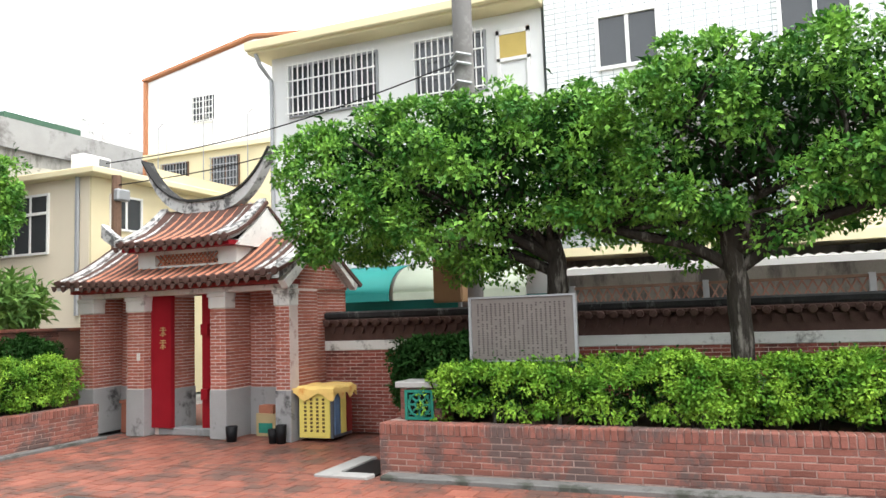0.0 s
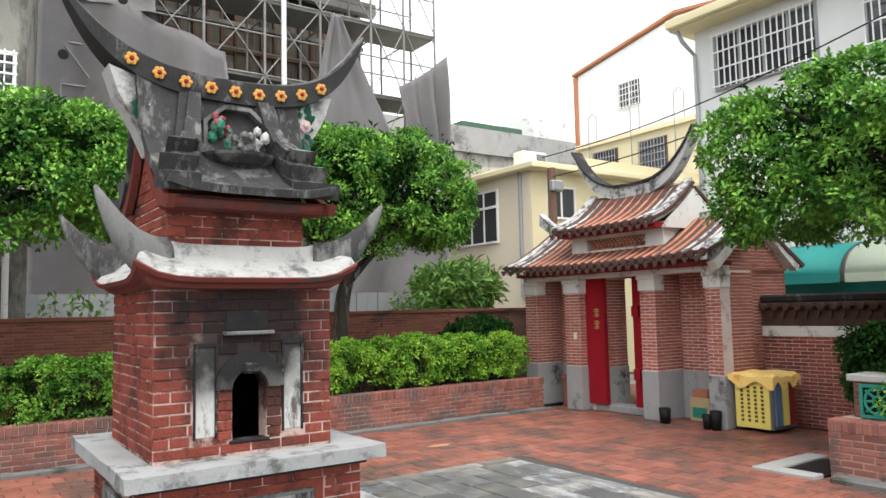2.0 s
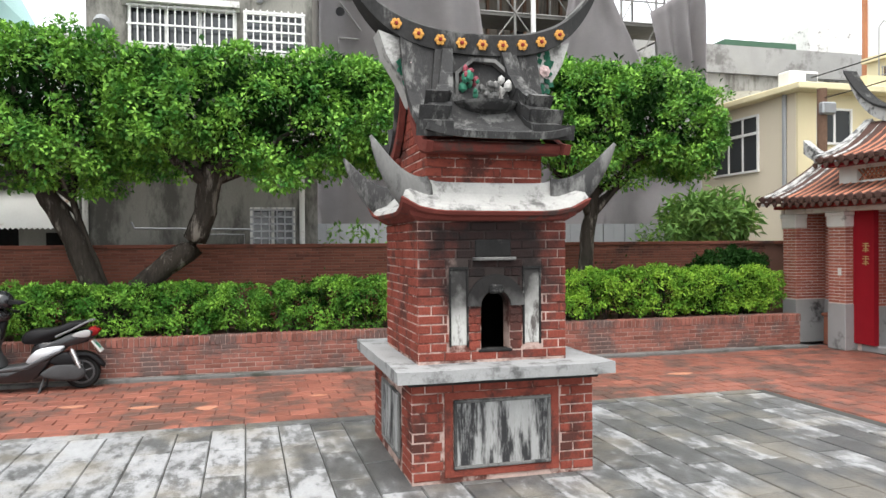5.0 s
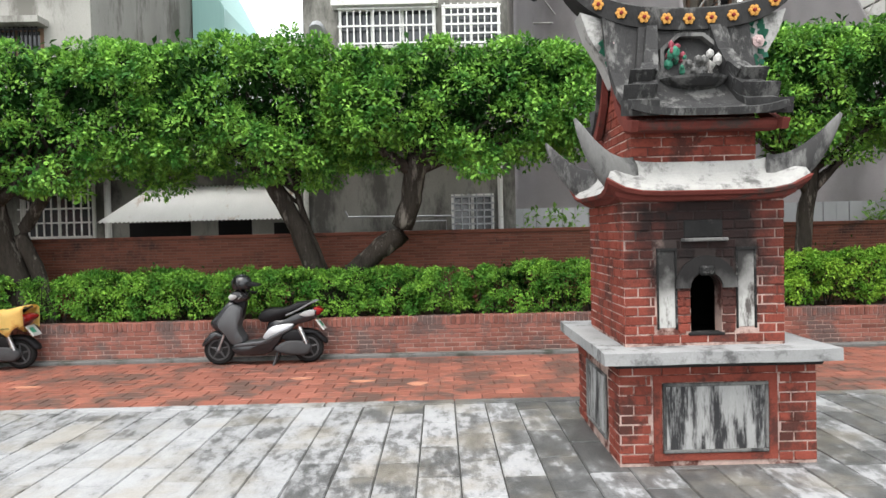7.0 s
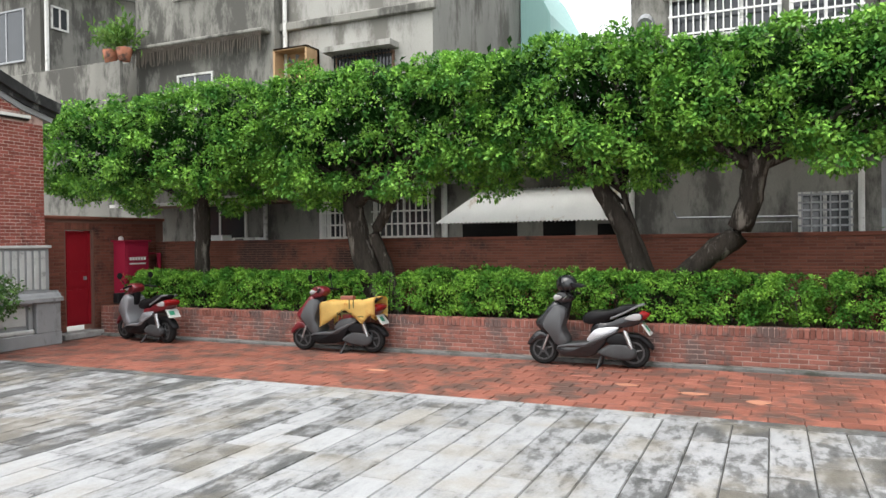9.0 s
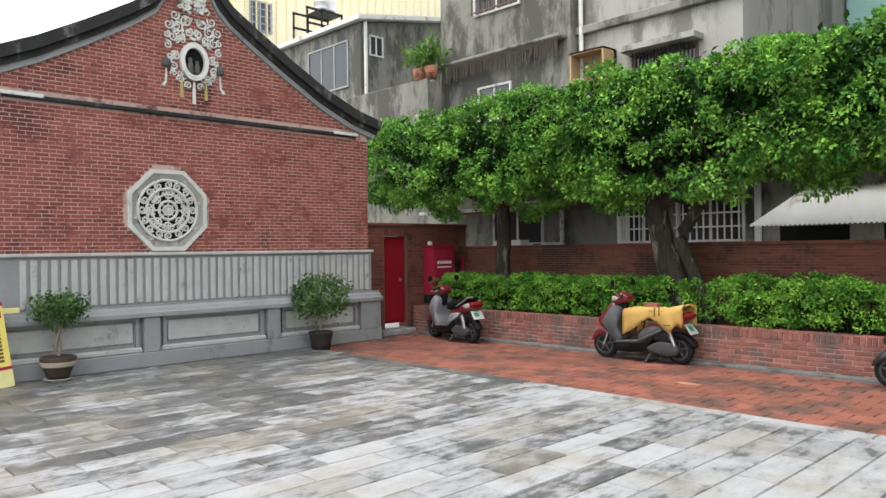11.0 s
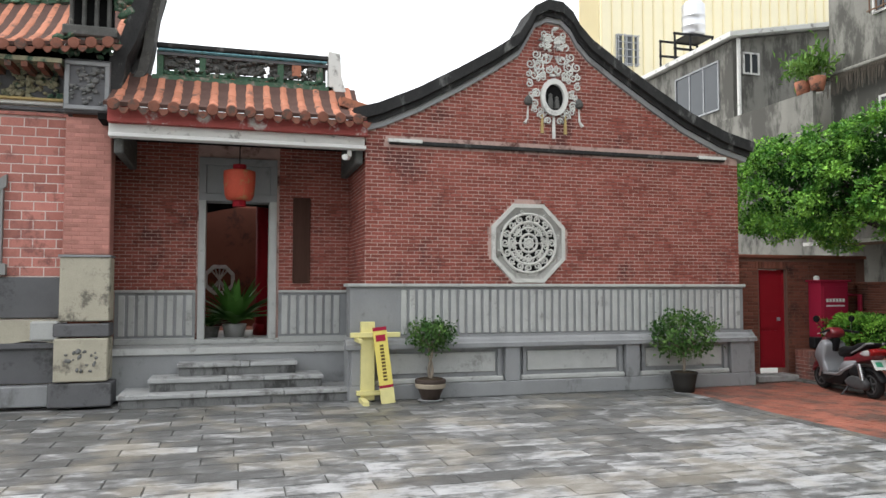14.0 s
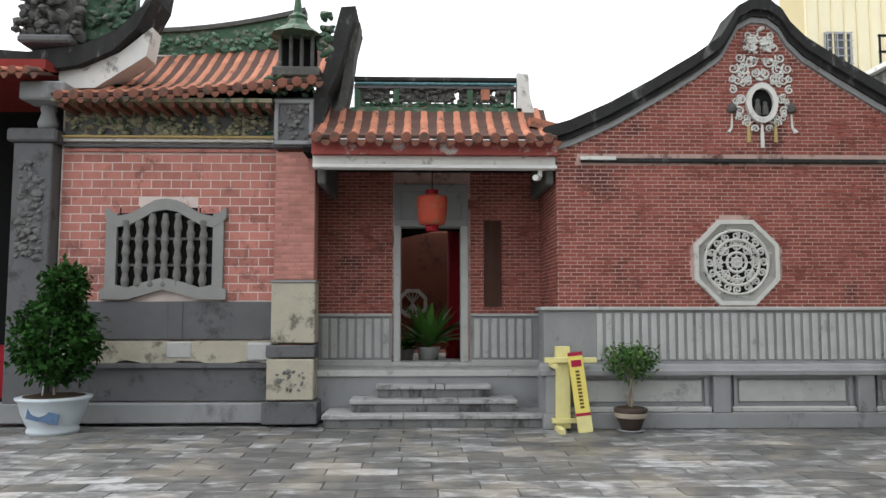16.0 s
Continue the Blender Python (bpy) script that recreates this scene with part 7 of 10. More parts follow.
# ---- entrance gate ----
def entrance_gate():
    g = thing("entrance_gate", "small brick temple gate with tiled swallowtail roof and red doors", "gate")
    F, B = 9.2, 9.95
    piers = ((6.9, 7.14), (8.04, 8.32), (9.63, 9.97), (10.7, 11.0))
    for i, (a, b) in enumerate(piers):
        p = part("pier", boxes((F, B, a, b, 0.0 if i == 0 else 0.72, 2.2)), M["white_mortar"], g, "brick pier with grey plaster foot")
        part("plaster_foot", boxes((F - 0.015, F + 0.22 if i == 0 else B, a - 0.015, b + 0.015, 0.0, 0.73), bevel=0.01), M["plaster_foot"], p, "grey plaster foot with stains")
        part("capital", boxes((F - 0.03, F + 0.22, a - 0.02, b + 0.02, 1.95, 2.19), (F - 0.05, F + 0.22, a - 0.035, b + 0.035, 2.12, 2.19), bevel=0.012), M["white_worn"], p)
        bricks(p, (F, b, 0.74), (0, -1, 0), (-1, 0, 0), b - a, 1.2, (b - a) / 1.5, 0.05, 0.009, M["gate_brick"], depth=0.006, rng_seed=60 + i, near=(0.1, 0.6), count=20)
        bricks(p, (F + (0.22 if i == 0 else 0.0), a, 0.02 if i == 0 else 0.74), (1, 0, 0), (0, -1, 0), B - F - (0.22 if i == 0 else 0.0), 2.15 if i == 0 else 1.5, 0.22, 0.05, 0.009, M["gate_brick"], depth=0.006, rng_seed=70 + i)
    # bay back walls beside the passage
    for a, b in ((7.14, 8.04), (9.97, 10.7)):
        w = part("bay_wall", boxes((F + 0.6, F + 0.75, a, b, 0.0, 2.3)), M["white_mortar"], g)
        bricks(w, (F + 0.6, b, 0.72), (0, -1, 0), (-1, 0, 0), b - a, 1.5, 0.2, 0.05, 0.009, M["gate_brick"], depth=0.006, rng_seed=75)
        part("bay_foot", boxes((F + 0.57, F + 0.6, a, b, 0.0, 0.72)), M["plaster_foot"], w)
    for a, b in ((6.95, 7.2), (10.7, 10.95)):
        w = part("side_wall", boxes((B, 10.9, a, b, 0.0, 2.2)), M["white_mortar"], g)
        bricks(w, (B, a, 0.0), (1, 0, 0), (0, -1, 0), 0.95, 2.2, 0.22, 0.05, 0.009, M["gate_brick"], depth=0.006, rng_seed=79)
    part("lintel", boxes((F - 0.03, F + 0.25, 6.9, 11.0, 2.19, 2.27), bevel=0.01), M["white_worn"], g, "whitewashed beam below the eaves")
    part("eave_board", boxes((F - 0.2, F + 0.3, 6.9, 11.0, 2.27, 2.33)), M["red_trim"], g)
    part("ceiling", boxes((F + 0.1, B, 6.95, 10.95, 2.21, 2.26)), M["red_trim"], g)
    part("threshold", boxes((F + 0.2, F + 0.5, 8.3, 9.53, 0.0, 0.12), bevel=0.015), M["stone"], g)
    # doors: one leaf nearly shut, one folded inward
    leaf = part("door_leaf", boxes((F + 0.15, F + 0.2, 9.24, 9.63, 0.12, 2.2)), M["red_paint"], g, "tall red lacquered door leaf")
    part("leaf_edge", boxes((F + 0.13, F + 0.22, 9.21, 9.24, 0.12, 2.2)), M["red_paint"], leaf)
    deep = part("reveal", boxes((F + 0.22, F + 0.72, 9.25, 9.63, 0.0, 2.2)), M["white_mortar"], g, "brick door reveal with grey plaster foot")
    bricks(deep, (F + 0.22, 9.25, 0.72), (1, 0, 0), (0, -1, 0), 0.5, 1.45, 0.22, 0.05, 0.009, M["gate_brick"], depth=0.006, rng_seed=90)
    part("reveal_foot", boxes((F + 0.23, F + 0.73, 9.235, 9.25, 0.0, 0.72)), M["plaster_foot"], deep)
    for z in (1.62, 1.42):
        for k, (dy, dz, w, h) in enumerate(((0, 0.06, 0.1, 0.014), (0, 0.025, 0.13, 0.014), (0, -0.02, 0.08, 0.014), (0, 0.0, 0.014, 0.15), (-0.04, -0.045, 0.03, 0.014), (0.04, -0.05, 0.04, 0.014))):
            part("gilt_stroke", boxes((F + 0.142, F + 0.15, 9.38 + dy - w / 2, 9.38 + dy + w / 2, z + dz - h / 2, z + dz + h / 2)), M["gilt"], leaf)
    leaf = part("door_leaf", boxes((F + 0.26, F + 0.32, 8.3, 8.7, 0.12, 2.2)), M["red_paint"], g, "red door leaf folded inward")
    part("leaf_bolt", boxes((F + 0.2, F + 0.26, 8.55, 8.68, 0.55, 0.72), (F + 0.2, F + 0.26, 8.55, 8.68, 1.55, 1.72)), M["red_paint"], leaf)
    part("door_jamb", boxes((F + 0.15, F + 0.28, 8.3, 8.36, 0.0, 2.2)), M["red_paint"], g)
    part("name_plate", boxes((F - 0.02, F - 0.005, 9.7, 9.76, 1.18, 1.3)), M["white_worn"], g)
    # side gables
    for y0, y1, sgn in ((6.93, 6.95, -1), (10.95, 10.97, 1)):
        bm = bmesh.new()
        prism(bm, [(F - 0.05, 2.2), (10.9, 2.2), (10.9, 2.32), (10.0, 2.98), (F - 0.05, 2.32)], "y", min(y0, y1) - 0.02, max(y0, y1) + 0.02)
        gw = part("gable_end", bm, M["white_mortar"], g)
        if sgn < 0:
            bricks(gw, (F, 6.909, 2.2), (1, 0, 0), (0, -1, 0), 1.7, 0.62, 0.22, 0.05, 0.009, M["gate_brick"], depth=0.005, rng_seed=77,
                   inside=lambda a, v: v < 0.06 + 0.62 * (1 - abs(a - 0.8) / 0.85))
            bm = bmesh.new()
            tri_o = [(F - 0.25, 2.3), (10.0, 3.06), (11.1, 2.3)]
            tri_i = [(F - 0.15, 2.2), (10.0, 2.92), (11.0, 2.2)]
            strip(bm, tri_o, tri_i, "y", 6.8, 6.92)
            part("white_verge", bm, M["white_worn"], gw, "whitewashed gable verge")
            bm = bmesh.new()
            lathe(bm, [(0.0, -0.03), (0.07, -0.02), (0.07, 0.0), (0.0, 0.01)], (9.98, 6.9, 2.66), 8, "y")
            lathe(bm, [(0.0, -0.03), (0.045, -0.02), (0.045, 0.0), (0.0, 0.01)], (9.88, 6.9, 2.6), 8, "y")
            lathe(bm, [(0.0, -0.03), (0.045, -0.02), (0.045, 0.0), (0.0, 0.01)], (10.08, 6.9, 2.6), 8, "y")
            part("gable_boss", bm, M["red_trim"], gw)
    # lower roof
    lower = [(8.82, 2.36), (9.1, 2.47), (9.4, 2.62), (9.7, 2.8), (10.0, 3.0)]
    curl = lambda y: 0.012 * abs(y - 8.95) ** 2.2
    tile_roof(g, 7.35, 10.55, 0.165, lower, 0.062, M["tile_red"], lift=curl, flip=-1)
    for a, b in ((6.78, 7.35), (10.55, 11.15)):
        tile_roof(g, a, b, 0.15, lower, 0.062, M["tile_grey"], lift=curl, flip=-1)
    bm = bmesh.new()
    prism(bm, [(11.2, 2.3), (10.0, 2.98), (10.0, 2.93), (11.15, 2.25)], "y", 6.78, 11.15)
    part("rear_slope", bm, M["tile_dark"], g)
    for a, b, s in ((6.72, 7.7, -1), (10.05, 11.35, 1)):
        ys = [a + (b - a) * i / 14 for i in range(15)]
        tip = lambda y: 0.42 * max(0.0, ((y - a) / (b - a) if s > 0 else (b - y) / (b - a))) ** 3
        bm = bmesh.new()
        strip(bm, [(y, 3.14 + tip(y)) for y in ys], [(y, 2.98 + tip(y) * 0.8) for y in ys], "x", 9.93, 10.08)
        part("low_ridge", bm, M["tile_grey"], g, "grey cement side ridge with curled end")
    # raised middle: white wall, lattice, upper roof
    part("attic_wall", boxes((9.3, 10.7, 7.9, 8.25, 2.5, 3.0), (9.3, 10.7, 9.5, 9.85, 2.5, 3.0), (9.3, 10.7, 8.25, 9.5, 2.5, 2.66), (9.3, 10.7, 8.25, 9.5, 2.84, 3.0), (9.5, 10.7, 8.25, 9.5, 2.66, 2.84)), M["white_worn"], g)
    lat = bmesh.new()
    for i in range(17):
        y = 8.2 + i * 0.08
        for s in (-1, 1):
            q0, q1 = Vector((9.33, y, 2.66)), Vector((9.33, y + s * 0.18, 2.84))
            if 8.22 < q1.y < 9.53 and 8.22 < y < 9.53:
                tube(lat, [q0, q1], 0.013, 5)
    part("lattice", lat, M["tile_red"], g, "red clay lattice panel")
    upper = [(8.98, 2.97), (9.25, 3.07), (9.5, 3.2), (9.75, 3.38), (10.0, 3.6)]
    curl2 = lambda y: 0.02 * abs(y - 8.9) ** 2.5
    tile_roof(g, 8.25, 9.55, 0.165, upper, 0.062, M["tile_red"], lift=curl2, flip=-1)
    for a, b in ((7.8, 8.25), (9.55, 10.0)):
        tile_roof(g, a, b, 0.15, upper, 0.062, M["tile_grey"], lift=curl2, flip=-1)
    part("eave_board", boxes((9.05, 9.3, 7.85, 9.95, 2.9, 2.97)), M["red_paint"], g)
    bm = bmesh.new()
    prism(bm, [(11.0, 2.97), (10.0, 3.58), (10.0, 3.53), (10.95, 2.92)], "y", 7.8, 10.0)
    part("rear_slope", bm, M["tile_dark"], g)
    for y in (7.82, 9.9):
        part("attic_gable", prism(bmesh.new(), [(9.2, 2.9), (10.8, 2.9), (10.0, 3.55)], "y", y, y + 0.06), M["white_worn"], g)
    ys = [7.72 + i * (10.35 - 7.72) / 36 for i in range(37)]
    rz = lambda y: 3.66 + 0.1 * ((y - 9.02) / 1.3) ** 2 + 0.72 * abs((y - 9.02) / 1.3) ** 3.2
    th = [0.2 * (1 - 0.85 * abs((y - 9.03) / 1.32) ** 5) for y in ys]
    bm = bmesh.new()
    strip(bm, [(y, rz(y) + h * 0.5) for y, h in zip(ys, th)], [(y, rz(y) - h * 0.5) for y, h in zip(ys, th)], "x", 9.9, 10.1)
    part("ridge", bm, M["tile_grey"], g, "swallowtail ridge with high curled ends")
    bm = bmesh.new()
    strip(bm, [(y, rz(y) + h * 0.5 + 0.04) for y, h in zip(ys, th)], [(y, rz(y) + h * 0.5) for y, h in zip(ys, th)], "x", 9.86, 10.14)
    part("ridge_cap", bm, M["kiln_dark"], g)
    for y, s in ((7.95, -1), (9.98, 1)):
        bm = bmesh.new()
        o = [(x, z + 0.12) for x, z in upper]
        strip(bm, o, [(x, z - 0.03) for x, z in upper], "y", y - 0.1, y + 0.06)
        part("verge_ridge", bm, M["tile_grey"], g)
        bm = bmesh.new()
        strip(bm, [(x, z + 0.12) for x, z in lower], [(x, z - 0.03) for x, z in lower], "y", (6.9 if s < 0 else 11.0) - 0.09, (6.9 if s < 0 else 11.0) + 0.09)
        part("verge_ridge", bm, M["tile_grey"], g)
    return g


M["plaster_foot"] = material("grey plaster", (0.30, 0.30, 0.30), var=0.12, scale=3, dirt=(0.08, 0.08, 0.08), dirt_scale=1.6, dirt_amount=0.12)
M["tile_grey"] = material("limewashed tile", (0.46, 0.46, 0.45), var=0.2, scale=6, dirt=(0.10, 0.10, 0.10), dirt_scale=5, dirt_amount=0.4)
M["gilt"] = material("faded gilt", (0.45, 0.34, 0.15), rough=0.5, var=0.2, scale=8)
entrance_gate()

# ---- east wall with tile band ----
EW = 10.25
wall_e = setting("wall_east", boxes((EW, EW + 0.25, -9, 6.95, 0, 1.24)), M["mortar"], "brick boundary wall with white band and dark tiled coping", "wall")
bricks(wall_e, (EW, 6.95, 0.0), (0, -1, 0), (-1, 0, 0), 10.5, 1.23, 0.22, 0.052, 0.008, M["brick"], depth=0.006, rng_seed=80, near=(1.0, 0.7), count=60)
part("white_band", boxes((EW - 0.03, EW + 0.28, -9, 6.95, 1.24, 1.39), bevel=0.01), M["white_worn"], wall_e)
part("red_band", boxes((EW - 0.02, EW + 0.27, -9, 6.95, 1.39, 1.66)), M["tile_dark"], wall_e, "dark red moulded band")
part("coping", boxes((EW - 0.05, EW + 0.3, -9, 6.95, 1.72, 1.84), bevel=0.03), M["kiln_dark"], wall_e)
for i in range(62):
    y = 6.85 - i * 0.17
    bm = bmesh.new()
    lathe(bm, [(0.052, 0.06), (0.055, -0.06), (0.045, -0.075), (0.0, -0.08)], (EW - 0.06, y, 1.66), 9, "x")
    prism(bm, [(y - 0.125, 1.6), (y - 0.045, 1.6), (y - 0.06, 1.52), (y - 0.085, 1.49), (y - 0.11, 1.52)], "x", EW - 0.08, EW - 0.04)
    part("drip_tile", bm, M["tile_dark"], wall_e)
    if i % 2 == 0:
        part("tile_bed", boxes((EW - 0.1, EW + 0.3, y - 0.255, y + 0.085, 1.66, 1.72), bevel=0.008), M["tile_dark"], wall_e)


# ---- temple roofs and ornament ----
M["carved_dark"] = material("dark carved stone", (0.10, 0.10, 0.095), var=0.4, scale=9, dirt=(0.26, 0.25, 0.22), dirt_scale=8, dirt_amount=0.05)
M["frieze"] = material("weathered painted relief", (0.30, 0.28, 0.19), var=0.4, scale=9, dirt=(0.06, 0.11, 0.08), dirt_scale=7, dirt_amount=0.3)
M["ridge_green"] = material("green shard mosaic", (0.06, 0.115, 0.075), rough=0.5, var=0.5, scale=10, dirt=(0.22, 0.20, 0.17), dirt_scale=8, dirt_amount=0.25)
M["ridge_blue"] = material("blue shard mosaic", (0.12, 0.25, 0.28), rough=0.5, var=0.4, scale=10)
M["lantern"] = material("faded red lantern paper", (0.42, 0.075, 0.045), rough=0.6, var=0.2, scale=8, dirt=(0.30, 0.16, 0.07), dirt_scale=6, dirt_amount=0.2)

M["red_worn"] = material("flaking red paint", (0.36, 0.09, 0.08), var=0.25, scale=5, dirt=(0.6, 0.58, 0.55), dirt_scale=3, dirt_amount=0.2)
M["drip"] = material("brown eave tile", (0.20, 0.085, 0.06), var=0.3, scale=9, dirt=(0.09, 0.07, 0.06), dirt_scale=6, dirt_amount=0.3)
M["stone_win"] = material("grey window stone", (0.26, 0.26, 0.25), var=0.15, scale=4)
M["stone_win_dark"] = material("carved bar stone", (0.19, 0.185, 0.175), var=0.35, scale=12, bump=0.6)
M["ridge_green2"] = material("pale green shards", (0.12, 0.22, 0.15), rough=0.5, var=0.6, scale=14, dirt=(0.35, 0.32, 0.28), dirt_scale=9, dirt_amount=0.2)
M["carved_dark2"] = material("grey carved stone", (0.16, 0.16, 0.155), var=0.3, scale=9)
M["plaque_wood"] = material("dark plaque wood", (0.06, 0.03, 0.022), rough=0.6, var=0.3, tilt=(1, 1, 0.1), scale=9, dirt=(0.12, 0.06, 0.04), dirt_scale=2, dirt_amount=0.1)


def curl(bm, cy, cz, r, turns, start, x, mirror=False, thick=0.016, sides=6):
    """A spiral scroll in the wall plane."""
    pts = []
    n = int(16 * turns)
    for i in range(n + 1):
        q = i / n
        a = start + 2 * math.pi * turns * q
        rr = r * (1 - 0.8 * q)
        y = rr * math.cos(a)
        pts.append((x, cy + (-y if mirror else y), cz + rr * math.sin(a)))
    tube(bm, pts, [thick * (1 - 0.4 * i / n) for i in range(n + 1)], sides)


def blobs(bm, rng, y0, y1, z0, z1, x, count, r0, r1, depth=0.04):
    for i in range(count):
        m = pose(x + rng.uniform(0, depth), rng.uniform(y0, y1), rng.uniform(z0, z1), rng.uniform(0, 360), rng.uniform(0, 360), 0)
        bmesh.ops.create_icosphere(bm, subdivisions=1, radius=rng.uniform(r0, r1), matrix=m @ Matrix.Diagonal((0.7, rng.uniform(0.6, 1.4), rng.uniform(0.6, 1.4), 1)))


# white plaster ornament round a niche at the gable top
orn = thing("gable_ornament", "white plaster scrollwork round an oval niche on the gable", "ornament")
bm = bmesh.new()
oc = (5.47, 4.66)
ell = lambda a, k: (oc[0] + k * 0.20 * math.cos(a), oc[1] + k * 0.26 * math.sin(a))
angs = [2 * math.pi * i / 28 for i in range(29)]
strip(bm, [ell(a, 1.15) for a in angs], [ell(a, 0.82) for a in angs], "x", GX, GX + 0.07)
part("niche_rim", bm, M["white_worn"], orn)
# flat black disc gives the niche its shade by colour
bm = bmesh.new()
prism(bm, [ell(a, 0.82) for a in angs[:-1]], "x", GX, GX + 0.012)
part("niche_back", bm, M["dark"], orn, "niche back painted black for shade")
bm = bmesh.new()
rg = random.Random(4)
for cy0, hh in ((5.41, 0.2), (5.52, 0.16)):
    lathe(bm, [(0.05, 4.48), (0.045, 4.5 + hh * 0.5), (0.03, 4.5 + hh * 0.8), (0.035, 4.5 + hh), (0.0, 4.53 + hh)], (GX + 0.03, cy0, 0), 8)
part("niche_relief", bm, M["carved_dark"], orn)
rows = ((0.14, 0.62, 0.09), (0.26, 0.5, 0.085), (0.12, 0.86, 0.08), (0.3, 0.68, 0.075), (0.4, 0.52, 0.08), (0.16, 1.02, 0.06), (0.08, 0.45, 0.07), (0.34, 0.34, 0.075),
        (0.42, 0.2, 0.065), (0.3, 0.05, 0.07), (0.33, -0.12, 0.07), (0.22, -0.3, 0.065), (0.1, -0.38, 0.06), (0.43, 0.36, 0.055), (0.2, 0.36, 0.06), (0.06, 0.95, 0.05))
for dy, dz, r in rows:
    for mir in (False, True):
        bm = bmesh.new()
        curl(bm, oc[0] + (-dy if mir else dy), oc[1] + dz, r, 1.4, 0.6 + dz * 3, GX + 0.025, mir)
        part("scroll", bm, M["white_worn"], orn)
bm = bmesh.new()
blobs(bm, rg, 5.25, 5.7, 5.0, 5.55, GX + 0.01, 26, 0.018, 0.035, 0.02)
blobs(bm, rg, 5.38, 5.56, 5.5, 5.8, GX + 0.01, 14, 0.02, 0.04, 0.02)
part("plaster_bead", bm, M["white_worn"], orn)
for s in (-1, 1):
    bm = bmesh.new()
    lathe(bm, [(0.0, 4.5), (0.06, 4.53), (0.07, 4.58), (0.05, 4.63), (0.02, 4.66), (0.0, 4.68)], (GX + 0.03, oc[0] + s * 0.44, 0), 10)
    part("hanging_basket", bm, M["carved_dark"], orn)
    bm = bmesh.new()
    tube(bm, [(GX + 0.02, oc[0] + s * 0.44, 4.5), (GX + 0.02, oc[0] + s * 0.45, 4.3), (GX + 0.03, oc[0] + s * 0.5, 4.22)], [0.012, 0.02, 0.03], 6)
    part("tassel", bm, M["white_worn"], orn)
for dy, z1 in ((0.0, 4.0), (-0.2, 4.08), (0.2, 4.08)):
    bm = bmesh.new()
    tube(bm, [(GX + 0.02, oc[0] + dy, 4.38), (GX + 0.02, oc[0] + dy, 4.2), (GX + 0.02, oc[0] + dy, z1)], [0.015, 0.028, 0.03], 6)
    part("tassel", bm, M["white_worn"] if dy == 0 else M["gilt"], orn)

rg = random.Random(14)
for k in range(34):
    dz = rg.uniform(-0.3, 1.0)
    dy = rg.uniform(0.04, 0.46 if dz < 0.5 else 0.46 - (dz - 0.5) * 0.6)
    if (dy / 0.25) ** 2 + (dz / 0.32) ** 2 < 1.1:
        continue
    for mir in (False, True):
        bm = bmesh.new()
        curl(bm, oc[0] + (-dy if mir else dy), oc[1] + dz, rg.uniform(0.035, 0.06), rg.uniform(0.9, 1.5), rg.uniform(0, 6), GX + 0.02, mir, 0.013, 5)
        part("scroll", bm, M["white_worn"], orn)

# octagonal stone window
M["stone_oct"] = material("pale carved window stone", (0.56, 0.555, 0.52), var=0.16, scale=5, dirt=(0.36, 0.35, 0.32), dirt_scale=4, dirt_amount=0.12)
octw = tagged(thing("window_octagon", "octagonal grey stone window with carved openwork", "window"), kind="structure")
oy, oz = 5.03, 2.325
octp = lambda r, k=1.0: [(oy + r * math.cos(math.pi / 8 + math.pi / 4 * i), oz + r * k * math.sin(math.pi / 8 + math.pi / 4 * i)) for i in range(9)]
bm = bmesh.new()
strip(bm, octp(0.665), octp(0.6), "x", GX - 0.02, GX + 0.045)
part("outer_frame", bm, M["stone_oct"], octw)
bm = bmesh.new()
for (a, b), (c, d), (e, f), (g2, h2) in zip(octp(0.6), octp(0.6)[1:], octp(0.49), octp(0.49)[1:]):
    bm.faces.new([bm.verts.new(p) for p in ((GX + 0.04, a, b), (GX + 0.04, c, d), (GX + 0.006, g2, h2), (GX + 0.006, e, f))])
bmesh.ops.solidify(bm, geom=bm.faces[:], thickness=0.01)
part("splay", bm, M["stone_oct"], octw)
# thin black sheet paints the shaded recess behind the openwork
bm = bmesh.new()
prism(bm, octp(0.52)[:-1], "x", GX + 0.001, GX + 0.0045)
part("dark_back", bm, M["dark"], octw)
bm = bmesh.new()
circ = lambda r, n=40: [(GX + 0.02, oy + r * math.cos(2 * math.pi * i / n), oz + r * math.sin(2 * math.pi * i / n)) for i in range(n + 1)]
for r, w in ((0.46, 0.022), (0.33, 0.022), (0.24, 0.016), (0.14, 0.022), (0.07, 0.02)):
    tube(bm, circ(r), w, 6, caps=False)
part("ring", bm, M["stone_oct"], octw)
